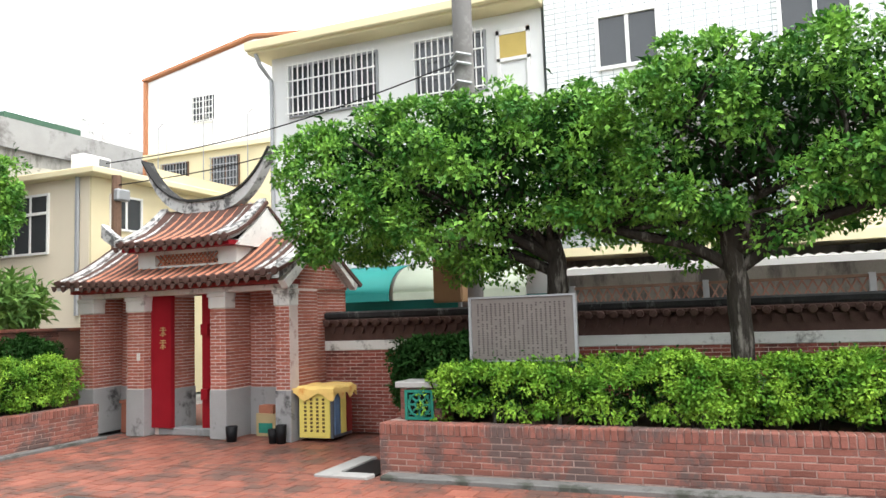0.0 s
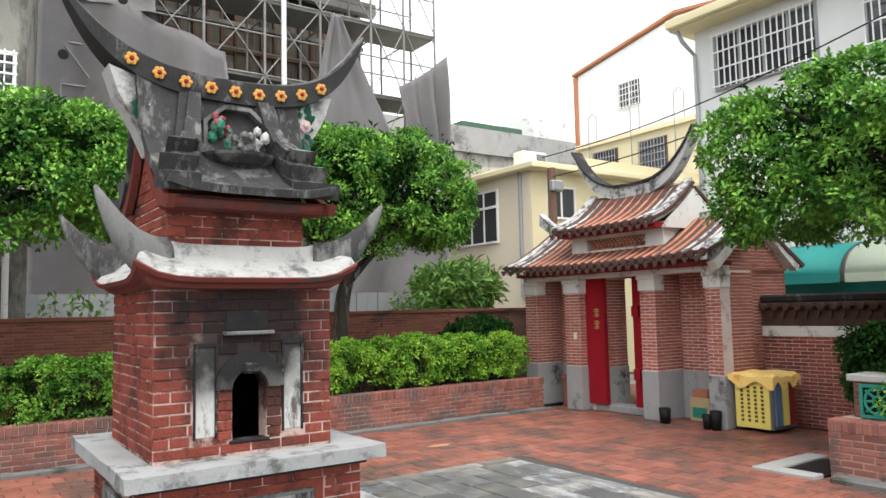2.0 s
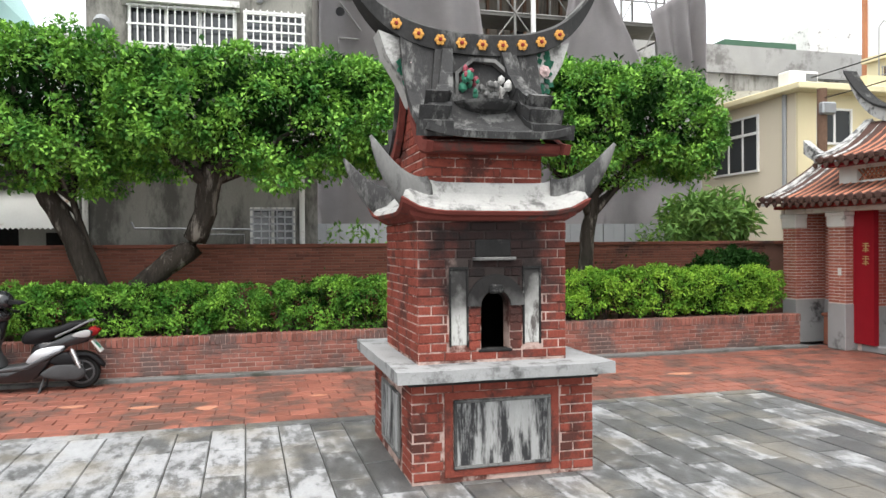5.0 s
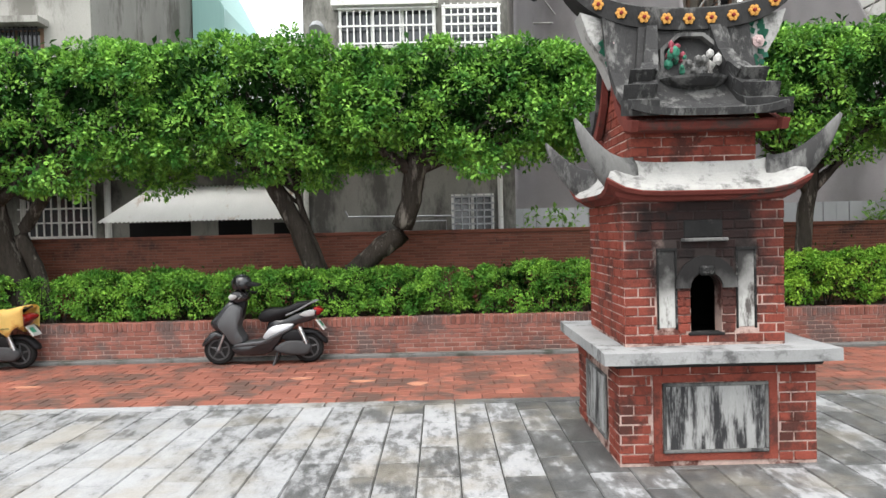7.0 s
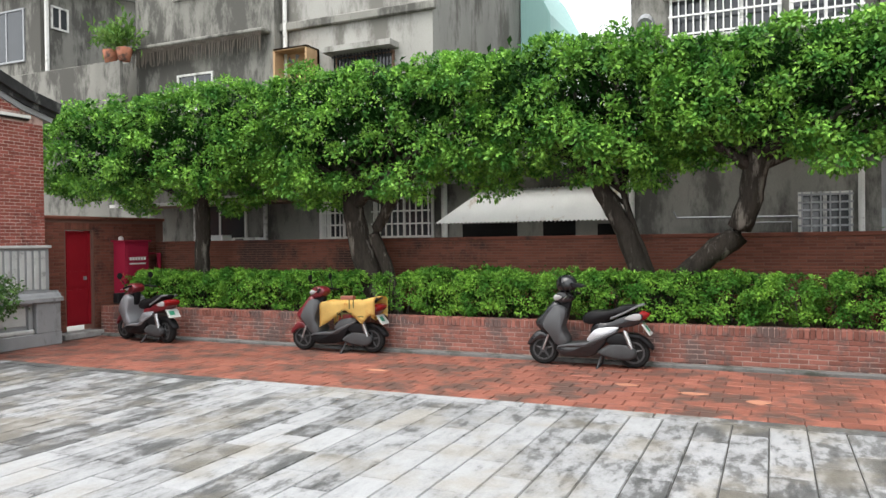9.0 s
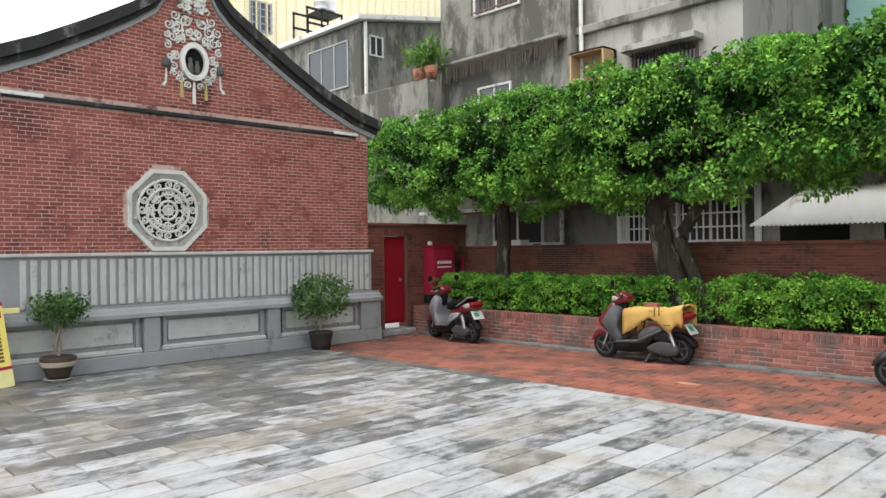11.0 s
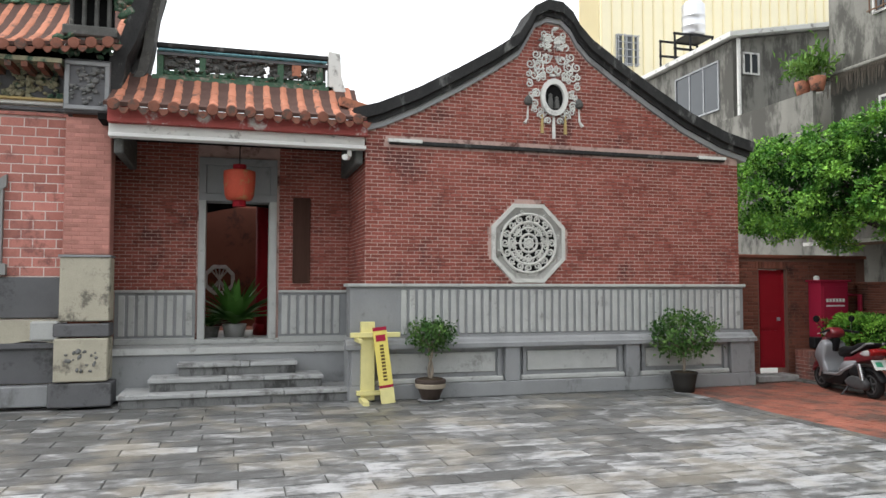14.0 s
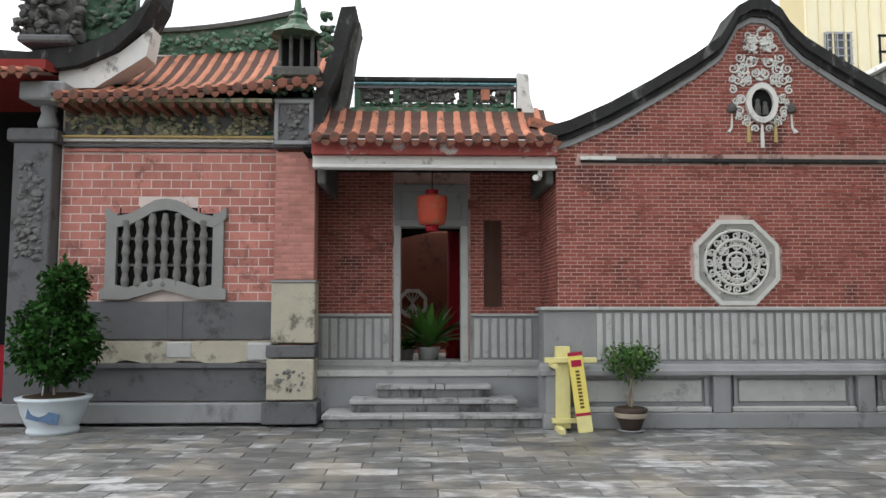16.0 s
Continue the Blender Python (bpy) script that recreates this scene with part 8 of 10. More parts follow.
for i in range(16):
    a = 2 * math.pi * i / 16
    bm = bmesh.new()
    curl(bm, oy + 0.39 * math.cos(a), oz + 0.39 * math.sin(a), 0.06, 1.4, a, GX + 0.02, i % 2 == 0, 0.019)
    curl(bm, oy + 0.285 * math.cos(a + 0.2), oz + 0.285 * math.sin(a + 0.2), 0.042, 1.2, a + 2, GX + 0.02, i % 2 == 1, 0.014)
    if i % 2 == 0:
        curl(bm, oy + 0.24 * math.cos(a), oz + 0.24 * math.sin(a), 0.07, 1.3, a + 1, GX + 0.02, i % 4 == 0, 0.014)
        tube(bm, [(GX + 0.02, oy + 0.14 * math.cos(a), oz + 0.14 * math.sin(a)), (GX + 0.02, oy + 0.33 * math.cos(a), oz + 0.33 * math.sin(a))], 0.013, 5)
        tube(bm, [(GX + 0.02, oy, oz), (GX + 0.02, oy + 0.12 * math.cos(a), oz + 0.12 * math.sin(a))], [0.02, 0.01], 5)
        curl(bm, oy + 0.5 * math.cos(a + 0.2), oz + 0.5 * math.sin(a + 0.2), 0.04, 1.2, a, GX + 0.02, False, 0.012)
    part("scroll", bm, M["stone_oct"], octw)

# porch: beam, tiled roof, openwork ridge
roof = tagged(thing("porch_roof", "terracotta tiled porch roof with openwork ceramic ridge", "roof"), kind="structure")
part("beam", boxes((-11.55, -11.42, -1.05, 2.42, 3.68, 3.84), bevel=0.008), M["white_worn"], roof, "white painted eave beam with red stains")
part("beam_lip", boxes((-11.58, -11.39, -1.05, 2.44, 3.66, 3.71), bevel=0.006), M["white_paint"], roof)
part("eave_board", boxes((-11.5, -11.3, -1.05, 2.44, 3.84, 4.05)), M["red_worn"], roof, "worn red eave board")
# near-black soffit carries the shade under the porch roof in its colour
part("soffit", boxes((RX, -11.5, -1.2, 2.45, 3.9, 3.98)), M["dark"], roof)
for y in (-1.0, 2.3):
    part("bracket", boxes((RX, -11.55, y, y + 0.12, 3.45, 3.9), bevel=0.02), M["carved_dark"], roof)
pr = [(-11.15, 4.02), (-11.45, 4.12), (-11.75, 4.27), (-12.05, 4.48), (-12.3, 4.72)]
tile_roof(roof, -1.08, 2.4, 0.245, pr, 0.08, M["tile_red"], segs=5, cap_mat=M["drip"])
part("ridge_base", boxes((-12.5, -12.2, -0.6, 2.05, 4.62, 4.76)), M["ridge_green"], roof)
part("ridge_rail", boxes((-12.44, -12.24, -0.55, 1.98, 5.19, 5.26), bevel=0.015), M["kiln_dark"], roof)
for i in range(24):
    bm = bmesh.new()
    lathe(bm, [(0.0, -0.045), (0.022, -0.045), (0.022, 0.045), (0.0, 0.045)], (-12.25, -0.48 + i * 0.104, 5.15), 7, "y")
    part("blue_tube", bm, M["ridge_blue"], roof)
part("clay_block", boxes((-12.42, -12.26, 1.42, 1.56, 4.9, 5.08), bevel=0.01), M["tile_red"], roof, "bare clay block")
part("ridge_rail", boxes((-12.42, -12.26, -0.55, 1.98, 5.08, 5.12)), M["stone_dark"], roof)
for y in (-0.5, 0.1, 1.25, 1.85):
    part("ridge_post", boxes((-12.4, -12.28, y - 0.05, y + 0.05, 4.76, 5.16), bevel=0.01), M["ridge_green"], roof)
rg = random.Random(12)
for a, b in ((-0.45, 0.05), (0.15, 1.2), (1.3, 1.8)):
    bm = bmesh.new()
    blobs(bm, rg, a, b, 4.86, 5.1, -12.37, int(110 * (b - a)), 0.022, 0.055, 0.08)
    part("openwork", bm, M["carved_dark"], roof, "dark openwork ceramic relief")
part("ridge_foot", boxes((-12.38, -12.32, -0.5, 1.95, 4.76, 4.86)), M["ridge_green"], roof)
part("ridge_head", boxes((-12.37, -12.33, -0.5, 1.95, 5.1, 5.19)), M["ridge_blue"], roof)
part("openwork_back", boxes((-12.36, -12.34, -0.5, 0.0, 4.88, 5.1), (-12.36, -12.34, 0.14, 1.0, 4.88, 5.1), (-12.36, -12.34, 1.08, 1.56, 4.88, 5.1), (-12.36, -12.34, 1.7, 1.95, 4.88, 5.1)), M["carved_dark"], roof)
bm = bmesh.new()
blobs(bm, rg, -0.5, 1.9, 4.74, 4.86, -12.3, 70, 0.02, 0.045, 0.06)
part("shard_relief", bm, M["ridge_green"], roof)
bm = bmesh.new()
prism(bm, [(1.98, 4.6), (2.3, 4.45), (2.34, 4.36), (2.42, 4.42), (2.26, 4.66), (2.18, 4.95), (2.16, 5.3), (1.98, 5.32)], "x", -12.42, -12.2)
part("end_scroll", bm, M["white_worn"], roof, "white plaster end scroll")
bm = bmesh.new()
strip(bm, [(y, 4.5 - 0.1 * k) for k, y in enumerate((2.1, 2.5, 2.9))], [(y, 4.36 - 0.1 * k) for k, y in enumerate((2.1, 2.5, 2.9))], "x", -12.3, -11.7)
part("valley_tile", bm, M["tile_red"], roof)

# hall window with carved stone bars
hw = tagged(thing("window_hall", "grey stone window with scalloped frame and carved bars", "window"), kind="structure")
bm = bmesh.new()
top = [(-4.28, 3.2), (-4.1, 3.06), (-3.9, 3.1), (-3.72, 3.2), (-3.55, 3.3), (-3.38, 3.33), (-3.2, 3.3), (-3.03, 3.2), (-2.85, 3.1), (-2.65, 3.06), (-2.46, 3.2)]
bot = [(y, z - 0.17) for y, z in top]
strip(bm, top, bot, "x", HX - 0.05, HX + 0.09)
low = [(-4.32, 1.95), (-4.1, 2.02), (-3.9, 1.98), (-3.7, 2.05), (-3.38, 2.13), (-3.05, 2.05), (-2.85, 1.98), (-2.65, 2.02), (-2.44, 1.95)]
strip(bm, low, [(-4.32, 1.8), (-4.1, 1.8), (-3.9, 1.8), (-3.7, 1.86), (-3.38, 1.95), (-3.05, 1.86), (-2.85, 1.8), (-2.65, 1.8), (-2.44, 1.8)], "x", HX - 0.05, HX + 0.1)
box(bm, HX - 0.05, HX + 0.08, -4.26, -4.1, 1.95, 3.1)
box(bm, HX - 0.05, HX + 0.08, -2.66, -2.5, 1.95, 3.1)
part("window_frame", bm, M["stone_win"], hw, "scalloped grey stone frame")
# black sheet on the wall stands for the shade behind the bars
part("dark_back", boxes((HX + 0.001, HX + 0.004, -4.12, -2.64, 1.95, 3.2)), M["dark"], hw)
for i in range(7):
    y = -3.96 + i * 0.193
    bm = bmesh.new()
    zt = 3.0 + (0.1 if 2 <= i <= 4 else 0)
    lathe(bm, [(0.04, 1.98)] + [(0.052 + 0.012 * math.sin(j * 1.7 + i), 2.02 + (zt - 2.04) * j / 16) for j in range(17)] + [(0.04, zt)], (HX + 0.06, y, 0), 10)
    part("stone_bar", bm, M["stone_win_dark"], hw)
for z in (2.3, 2.7):
    part("cross_bar", boxes((HX + 0.005, HX + 0.03, -4.1, -2.66, z, z + 0.04)), M["stone_dark"], hw)

# hall roof, frieze, corner lantern house
roof = tagged(thing("hall_roof", "terracotta tiled hall roof with green ceramic ridge", "roof"), kind="structure")
rise = lambda y: 0.02 * max(0.0, y + 4.9) ** 1.9
pr = [(-11.6, 4.72), (-12.0, 4.85), (-12.5, 5.1), (-13.0, 5.45), (-13.6, 5.95)]
tile_roof(roof, -4.85, -1.0, 0.205, pr, 0.078, M["tile_red"], segs=6, lift=rise, cap_mat=M["drip"])
part("under_eave", boxes((HX, -11.7, -4.9, -1.7, 4.68, 4.74)), M["frieze"], roof)
for i in range(16):
    part("rafter_end", boxes((HX, -11.72, -4.8 + i * 0.2, -4.72 + i * 0.2, 4.6, 4.7)), M["drip"], roof)
rg = random.Random(21)
bm = bmesh.new()
blobs(bm, rg, -4.9, -1.75, 4.3, 4.66, HX + 0.03, 230, 0.03, 0.07, 0.06)
part("frieze_relief", bm, M["frieze"], roof, "crowded painted relief frieze")
part("frieze_sill", boxes((HX, HX + 0.16, -4.95, -1.7, 4.25, 4.285), bevel=0.006), M["gilt"], roof)
ys = [-4.6 + i * 0.18 for i in range(18)]
rt = lambda y: 6.42 + 0.055 * max(0.0, y + 4.4) ** 1.9
bm = bmesh.new()
strip(bm, [(y, rt(y)) for y in ys], [(y, rt(y) - 0.5) for y in ys], "x", -13.8, -13.6)
part("ridge", bm, M["ridge_green"], roof, "green mosaic ridge band")
bm = bmesh.new()
strip(bm, [(y, rt(y) + 0.08) for y in ys], [(y, rt(y)) for y in ys], "x", -13.85, -13.55)
part("ridge_cap", bm, M["carved_dark"], roof)
bm = bmesh.new()
for y in ys[:-1]:
    blobs(bm, rg, y, y + 0.18, rt(y) - 0.42, rt(y) - 0.08, -13.6, 7, 0.03, 0.06, 0.04)
part("ridge_relief", bm, M["ridge_green2"], roof)
part("ridge_line", boxes((-13.62, -13.57, -4.3, -1.6, 5.98, 6.03)), M["white_worn"], roof)
# verge swoop beside the porch
bm = bmesh.new()
sw = [(-1.2, 4.3), (-1.12, 4.85), (-1.0, 5.1), (-0.9, 5.45), (-0.82, 5.8), (-0.72, 6.2)]
strip(bm, sw, [(y + 0.22, z + 0.02) for y, z in sw], "x", -13.2, -11.85)
part("verge", bm, M["kiln_dark"], roof, "dark sweeping cement verge")
bm = bmesh.new()
sw2 = [(-0.92, 4.6), (-0.8, 4.8), (-0.74, 5.1), (-0.68, 5.6), (-0.6, 6.1)]
strip(bm, sw2, [(y + 0.14, z) for y, z in sw2], "x", -12.6, -12.2)
part("verge", bm, M["carved_dark"], roof)
lh = thing("ridge_pavilion", "small dark ceramic pavilion on the roof corner", "roof ornament")
for y in (-1.62, -1.46, -1.3, -1.14):
    bm = bmesh.new()
    tube(bm, [(-11.85, y, 5.25), (-11.85, y, 5.75)], 0.03, 6)
    part("column", bm, M["carved_dark"], lh)
part("pavilion_base", boxes((-12.1, -11.75, -1.72, -1.02, 5.1, 5.25), (-12.05, -11.8, -1.66, -1.08, 5.02, 5.1), bevel=0.02), M["carved_dark"], lh)
# black plate between the columns paints the pavilion's inner shade
part("pavilion_back", boxes((-12.1, -11.98, -1.66, -1.1, 5.25, 5.75)), M["dark"], lh)
bm = bmesh.new()
lathe(bm, [(0.42, 5.74), (0.36, 5.8), (0.2, 5.9), (0.14, 6.0), (0.16, 6.04), (0.07, 6.12), (0.05, 6.3), (0.02, 6.5), (0.0, 6.52)], (-11.92, -1.38, 0), 8)
part("pavilion_roof", bm, M["ridge_green"], lh)
bm = bmesh.new()
blobs(bm, rg, -1.9, -1.0, 4.85, 5.1, -11.9, 40, 0.04, 0.08, 0.12)
blobs(bm, rg, -1.05, -0.85, 5.4, 6.1, -11.95, 30, 0.04, 0.08, 0.1)
part("pavilion_relief", bm, M["ridge_green"], lh)
# central hall roof end: white gable, dark curved ridge
roof = tagged(thing("central_roof", "sweeping dark roof end over white plaster of the central hall", "roof"), kind="structure")
bm = bmesh.new()
o = [(-6.2, 5.55), (-5.4, 5.5), (-4.6, 5.62), (-4.1, 5.85), (-3.75, 6.2), (-3.5, 6.7)]
strip(bm, o, [(y - 0.05, z - 0.32) for y, z in o], "x", -12.7, -11.95)
part("ridge_curve", bm, M["kiln_dark"], roof, "dark curved cement ridge")
bm = bmesh.new()
prism(bm, [(-5.0, 4.98), (-4.45, 5.0), (-3.7, 5.5), (-3.62, 5.95), (-4.1, 5.55), (-4.6, 5.32), (-5.0, 5.28)], "x", -12.5, -12.1)
part("white_gable", bm, M["white_worn"], roof)
part("relief_back", boxes((-12.3, -12.02, -5.55, -4.7, 5.7, 6.6), bevel=0.05), M["carved_dark"], roof)
part("relief_back", boxes((-12.5, -12.22, -4.75, -3.95, 5.75, 6.7), bevel=0.05), M["ridge_green"], roof)
bm = bmesh.new()
blobs(bm, rg, -5.6, -4.6, 5.75, 6.5, -12.0, 70, 0.05, 0.1, 0.15)
part("ridge_relief", bm, M["carved_dark"], roof)
part("relief_base", boxes((-12.3, -11.8, -5.5, -4.7, 5.6, 5.72), bevel=0.03), M["stone_dark"], roof)
bm = bmesh.new()
blobs(bm, rg, -4.6, -3.9, 5.95, 6.6, -12.2, 40, 0.04, 0.09, 0.1)
part("ridge_relief", bm, M["ridge_green"], roof)
tile_roof(roof, -8.5, -5.0, 0.205, [(-11.4, 5.02), (-12.0, 5.2), (-12.7, 5.5)], 0.065, M["tile_red"], cap_mat=M["drip"])
part("corner_block", boxes((-12.2, -11.75, -5.4, -4.75, 4.72, 5.0), bevel=0.03), M["stone"], roof)
# carving on the dark stone post
bm = bmesh.new()
blobs(bm, rg, -5.5, -5.12, 2.4, 3.9, HX + 0.22, 110, 0.03, 0.075, 0.05)
tagged(part("post_carving", bm, M["carved_dark2"], None), "deep relief carving on the dark stone post", "carving")
bm = bmesh.new()
lathe(bm, [(0.13, 4.36), (0.15, 4.45), (0.1, 4.6), (0.12, 4.68), (0.06, 4.8), (0.0, 4.84)], (HX + 0.15, -5.15, 0), 10)
tagged(part("stone_lion", bm, M["stone"], None, "", True), "small grey stone guardian figure on the post", "statue")
bm = bmesh.new()
blobs(bm, rg, -1.6, -1.19, 4.18, 4.66, -11.84, 40, 0.025, 0.05, 0.03)
blobs(bm, rg, -1.6, -1.2, 0.45, 0.85, -11.865, 16, 0.02, 0.05, 0.02)
tagged(part("panel_carving", bm, M["carved_dark2"], None), "shallow carving on the pilaster panels", "carving")
# plaque, lantern
tagged(part("wall_plaque", boxes((RX + 0.01, RX + 0.05, 1.52, 1.8, 1.7, 3.1), bevel=0.006), M["plaque_wood"], None), "tall dark wooden plaque on the porch wall", "plaque")
lan = thing("lantern", "faded round red paper lantern hanging in the porch", "lantern")
bm = bmesh.new()
lathe(bm, [(0.15, 2.93), (0.19, 2.95), (0.215, 3.02), (0.23, 3.18), (0.235, 3.32), (0.23, 3.37), (0.16, 3.39)], (-12.2, 0.66, 0), 24)
part("shade", bm, M["lantern"], lan, "ribbed red paper body", True)
bm = bmesh.new()
lathe(bm, [(0.1, 2.84), (0.1, 2.93), (0.0, 2.935)], (-12.2, 0.66, 0), 14)
part("base_ring", bm, M["red_paint"], lan)
part("top_ring", lathe(bmesh.new(), [(0.1, 3.4), (0.1, 3.47), (0.0, 3.475)], (-12.2, 0.66, 0), 14), M["red_paint"], lan)
bm = bmesh.new()
tube(bm, [(-12.2, 0.66, 3.47), (-12.2, 0.66, 3.95)], 0.01, 5)
part("cord", bm, M["black"], lan)
cam_box = thing("security_camera", "small pale camera under the porch beam", "camera")
bm = bmesh.new()
tube(bm, [(-11.6, 2.2, 3.56), (-11.35, 2.12, 3.52)], 0.045, 10)
part("case", bm, M["white_worn"], cam_box)
part("mount", boxes((-11.55, -11.5, 2.18, 2.24, 3.56, 3.68)), M["white_worn"], cam_box)


# ---- loose things ----
M["red_bright"] = material("red enamel", (0.33, 0.02, 0.05), rough=0.45, var=0.1, bump=0)
M["yellow_cloth"] = material("yellow printed sheet", (0.86, 0.60, 0.20), rough=0.45, var=0.12, scale=6, dirt=(0.72, 0.30, 0.07), dirt_scale=5, dirt_amount=0.12)
M["print_green"] = material("dark print", (0.10, 0.10, 0.04), rough=0.6, var=0.1, bump=0)
M["print_brown"] = material("brown print", (0.12, 0.08, 0.03), rough=0.6, var=0.1, bump=0)
M["pot_brown"] = material("brown glazed clay", (0.06, 0.045, 0.038), rough=0.5, var=0.2)
M["tan_band"] = material("tan pot band", (0.36, 0.31, 0.24), rough=0.7, var=0.15)
M["pot_dark"] = material("dark plastic pot", (0.035, 0.033, 0.03), rough=0.6, var=0.2)
M["pot_white"] = material("pale blue glazed pot", (0.52, 0.58, 0.62), rough=0.3, var=0.1, scale=4, bump=0, spec=0.6)
M["pot_blue"] = material("blue glaze", (0.10, 0.16, 0.26), rough=0.35, var=0.35, scale=14, bump=0)
M["bark_pale"] = material("pale bark", (0.25, 0.21, 0.17), var=0.3, scale=12)
M["leaf_strap"] = material("broad green leaf", (0.07, 0.17, 0.035), rough=0.45, var=0.3, scale=4, bump=0)
M["leaf_mango"] = leaf_material("long leaf", (0.10, 0.21, 0.05), (0.22, 0.36, 0.08))
M["yellow_pale"] = material("pale yellow timber", (0.70, 0.64, 0.30), rough=0.65, var=0.12, scale=7)
M["sign_grey"] = material("speckled grey panel", (0.17, 0.15, 0.14), rough=0.6, var=0.15, scale=5)
M["sign_text"] = material("dark text", (0.06, 0.052, 0.048), rough=0.7, var=0.15, bump=0)
M["jade"] = material("jade glaze", (0.03, 0.20, 0.15), rough=0.35, var=0.2, scale=9)
M["bin_dark"] = material("dark grey bin", (0.10, 0.105, 0.12), rough=0.6, var=0.15)
M["card"] = material("cardboard", (0.42, 0.33, 0.18), var=0.12)
M["card_red"] = material("brown clay", (0.30, 0.12, 0.08), var=0.15)
M["paver_pale"] = material("pale worn clay", (0.42, 0.20, 0.13), var=0.2, scale=8)
M["red_body"] = material("dark red scooter paint", (0.13, 0.012, 0.018), rough=0.3, var=0.1, bump=0, spec=0.6)
M["silver_body"] = material("silver scooter paint", (0.50, 0.51, 0.53), rough=0.35, metal=0.3, var=0.06, bump=0)
M["black_body"] = material("black scooter paint", (0.015, 0.016, 0.018), rough=0.25, var=0.08, bump=0, spec=0.6)
M["shield_grey"] = material("grey scooter shield", (0.085, 0.088, 0.092), rough=0.5, var=0.08, bump=0)
M["rim_grey"] = material("dark rim metal", (0.07, 0.07, 0.072), rough=0.45, metal=0.4, var=0.1, bump=0)
M["engine_grey"] = material("dull engine metal", (0.055, 0.056, 0.058), rough=0.5, var=0.2, scale=9)
M["tail_silver"] = material("grey silver scooter paint", (0.24, 0.245, 0.26), rough=0.35, metal=0.2, var=0.1, bump=0)
M["lamp_red"] = material("red lamp lens", (0.2, 0.012, 0.012), rough=0.2, var=0.05, bump=0)
M["lamp_clear"] = material("clear lamp lens", (0.34, 0.34, 0.34), rough=0.15, var=0.05, bump=0)
M["plate"] = material("white plate", (0.5, 0.52, 0.5), rough=0.5, var=0.04, bump=0)
M["plate_green"] = material("green plate bar", (0.05, 0.25, 0.15), rough=0.5, var=0.05, bump=0)


def side_panel(pts, half, bevel=0.02, y=0.0):
    """A body panel: side outline (x, z) with width and softened edges."""
    bm = bmesh.new()
    prism(bm, pts, "y", y - half, y + half)
    if bevel:
        bmesh.ops.bevel(bm, geom=bm.edges[:], offset=bevel, segments=2, affect="EDGES", profile=0.6, clamp_overlap=True)
    return bm


def cowl(pts, half, y=0.0, pinch=0.72):
    """A moulded body panel: a smooth side outline (x, z) that swells towards the middle of its width."""
    n = len(pts)
    line = []
    for i in range(n):
        p0, p1, p2, p3 = [Vector(pts[(i + k) % n]) for k in (-1, 0, 1, 2)]
        for q in (0.0, 0.25, 0.5, 0.75):
            line.append(0.5 * (2 * p1 + (p2 - p0) * q + (2 * p0 - 5 * p1 + 4 * p2 - p3) * q * q + (3 * p1 - p0 - 3 * p2 + p3) * q ** 3))
    c = sum(line, Vector((0, 0))) / len(line)
    bm = bmesh.new()
    rings = []
    for w, k in ((-1.0, pinch), (-0.88, 0.5 + pinch / 2), (-0.6, 0.985), (0.0, 1.0), (0.6, 0.985), (0.88, 0.5 + pinch / 2), (1.0, pinch)):
        rings.append([bm.verts.new((c.x + (p.x - c.x) * k, y + half * w, c.y + (p.y - c.y) * k)) for p in line])
    for a, b in zip(rings, rings[1:]):
        for i in range(len(line)):
            bm.faces.new((a[i], a[(i + 1) % len(line)], b[(i + 1) % len(line)], b[i]))
    bm.faces.new(rings[0][::-1])
    bm.faces.new(rings[-1])
    bmesh.ops.recalc_face_normals(bm, faces=bm.faces)
    return bm


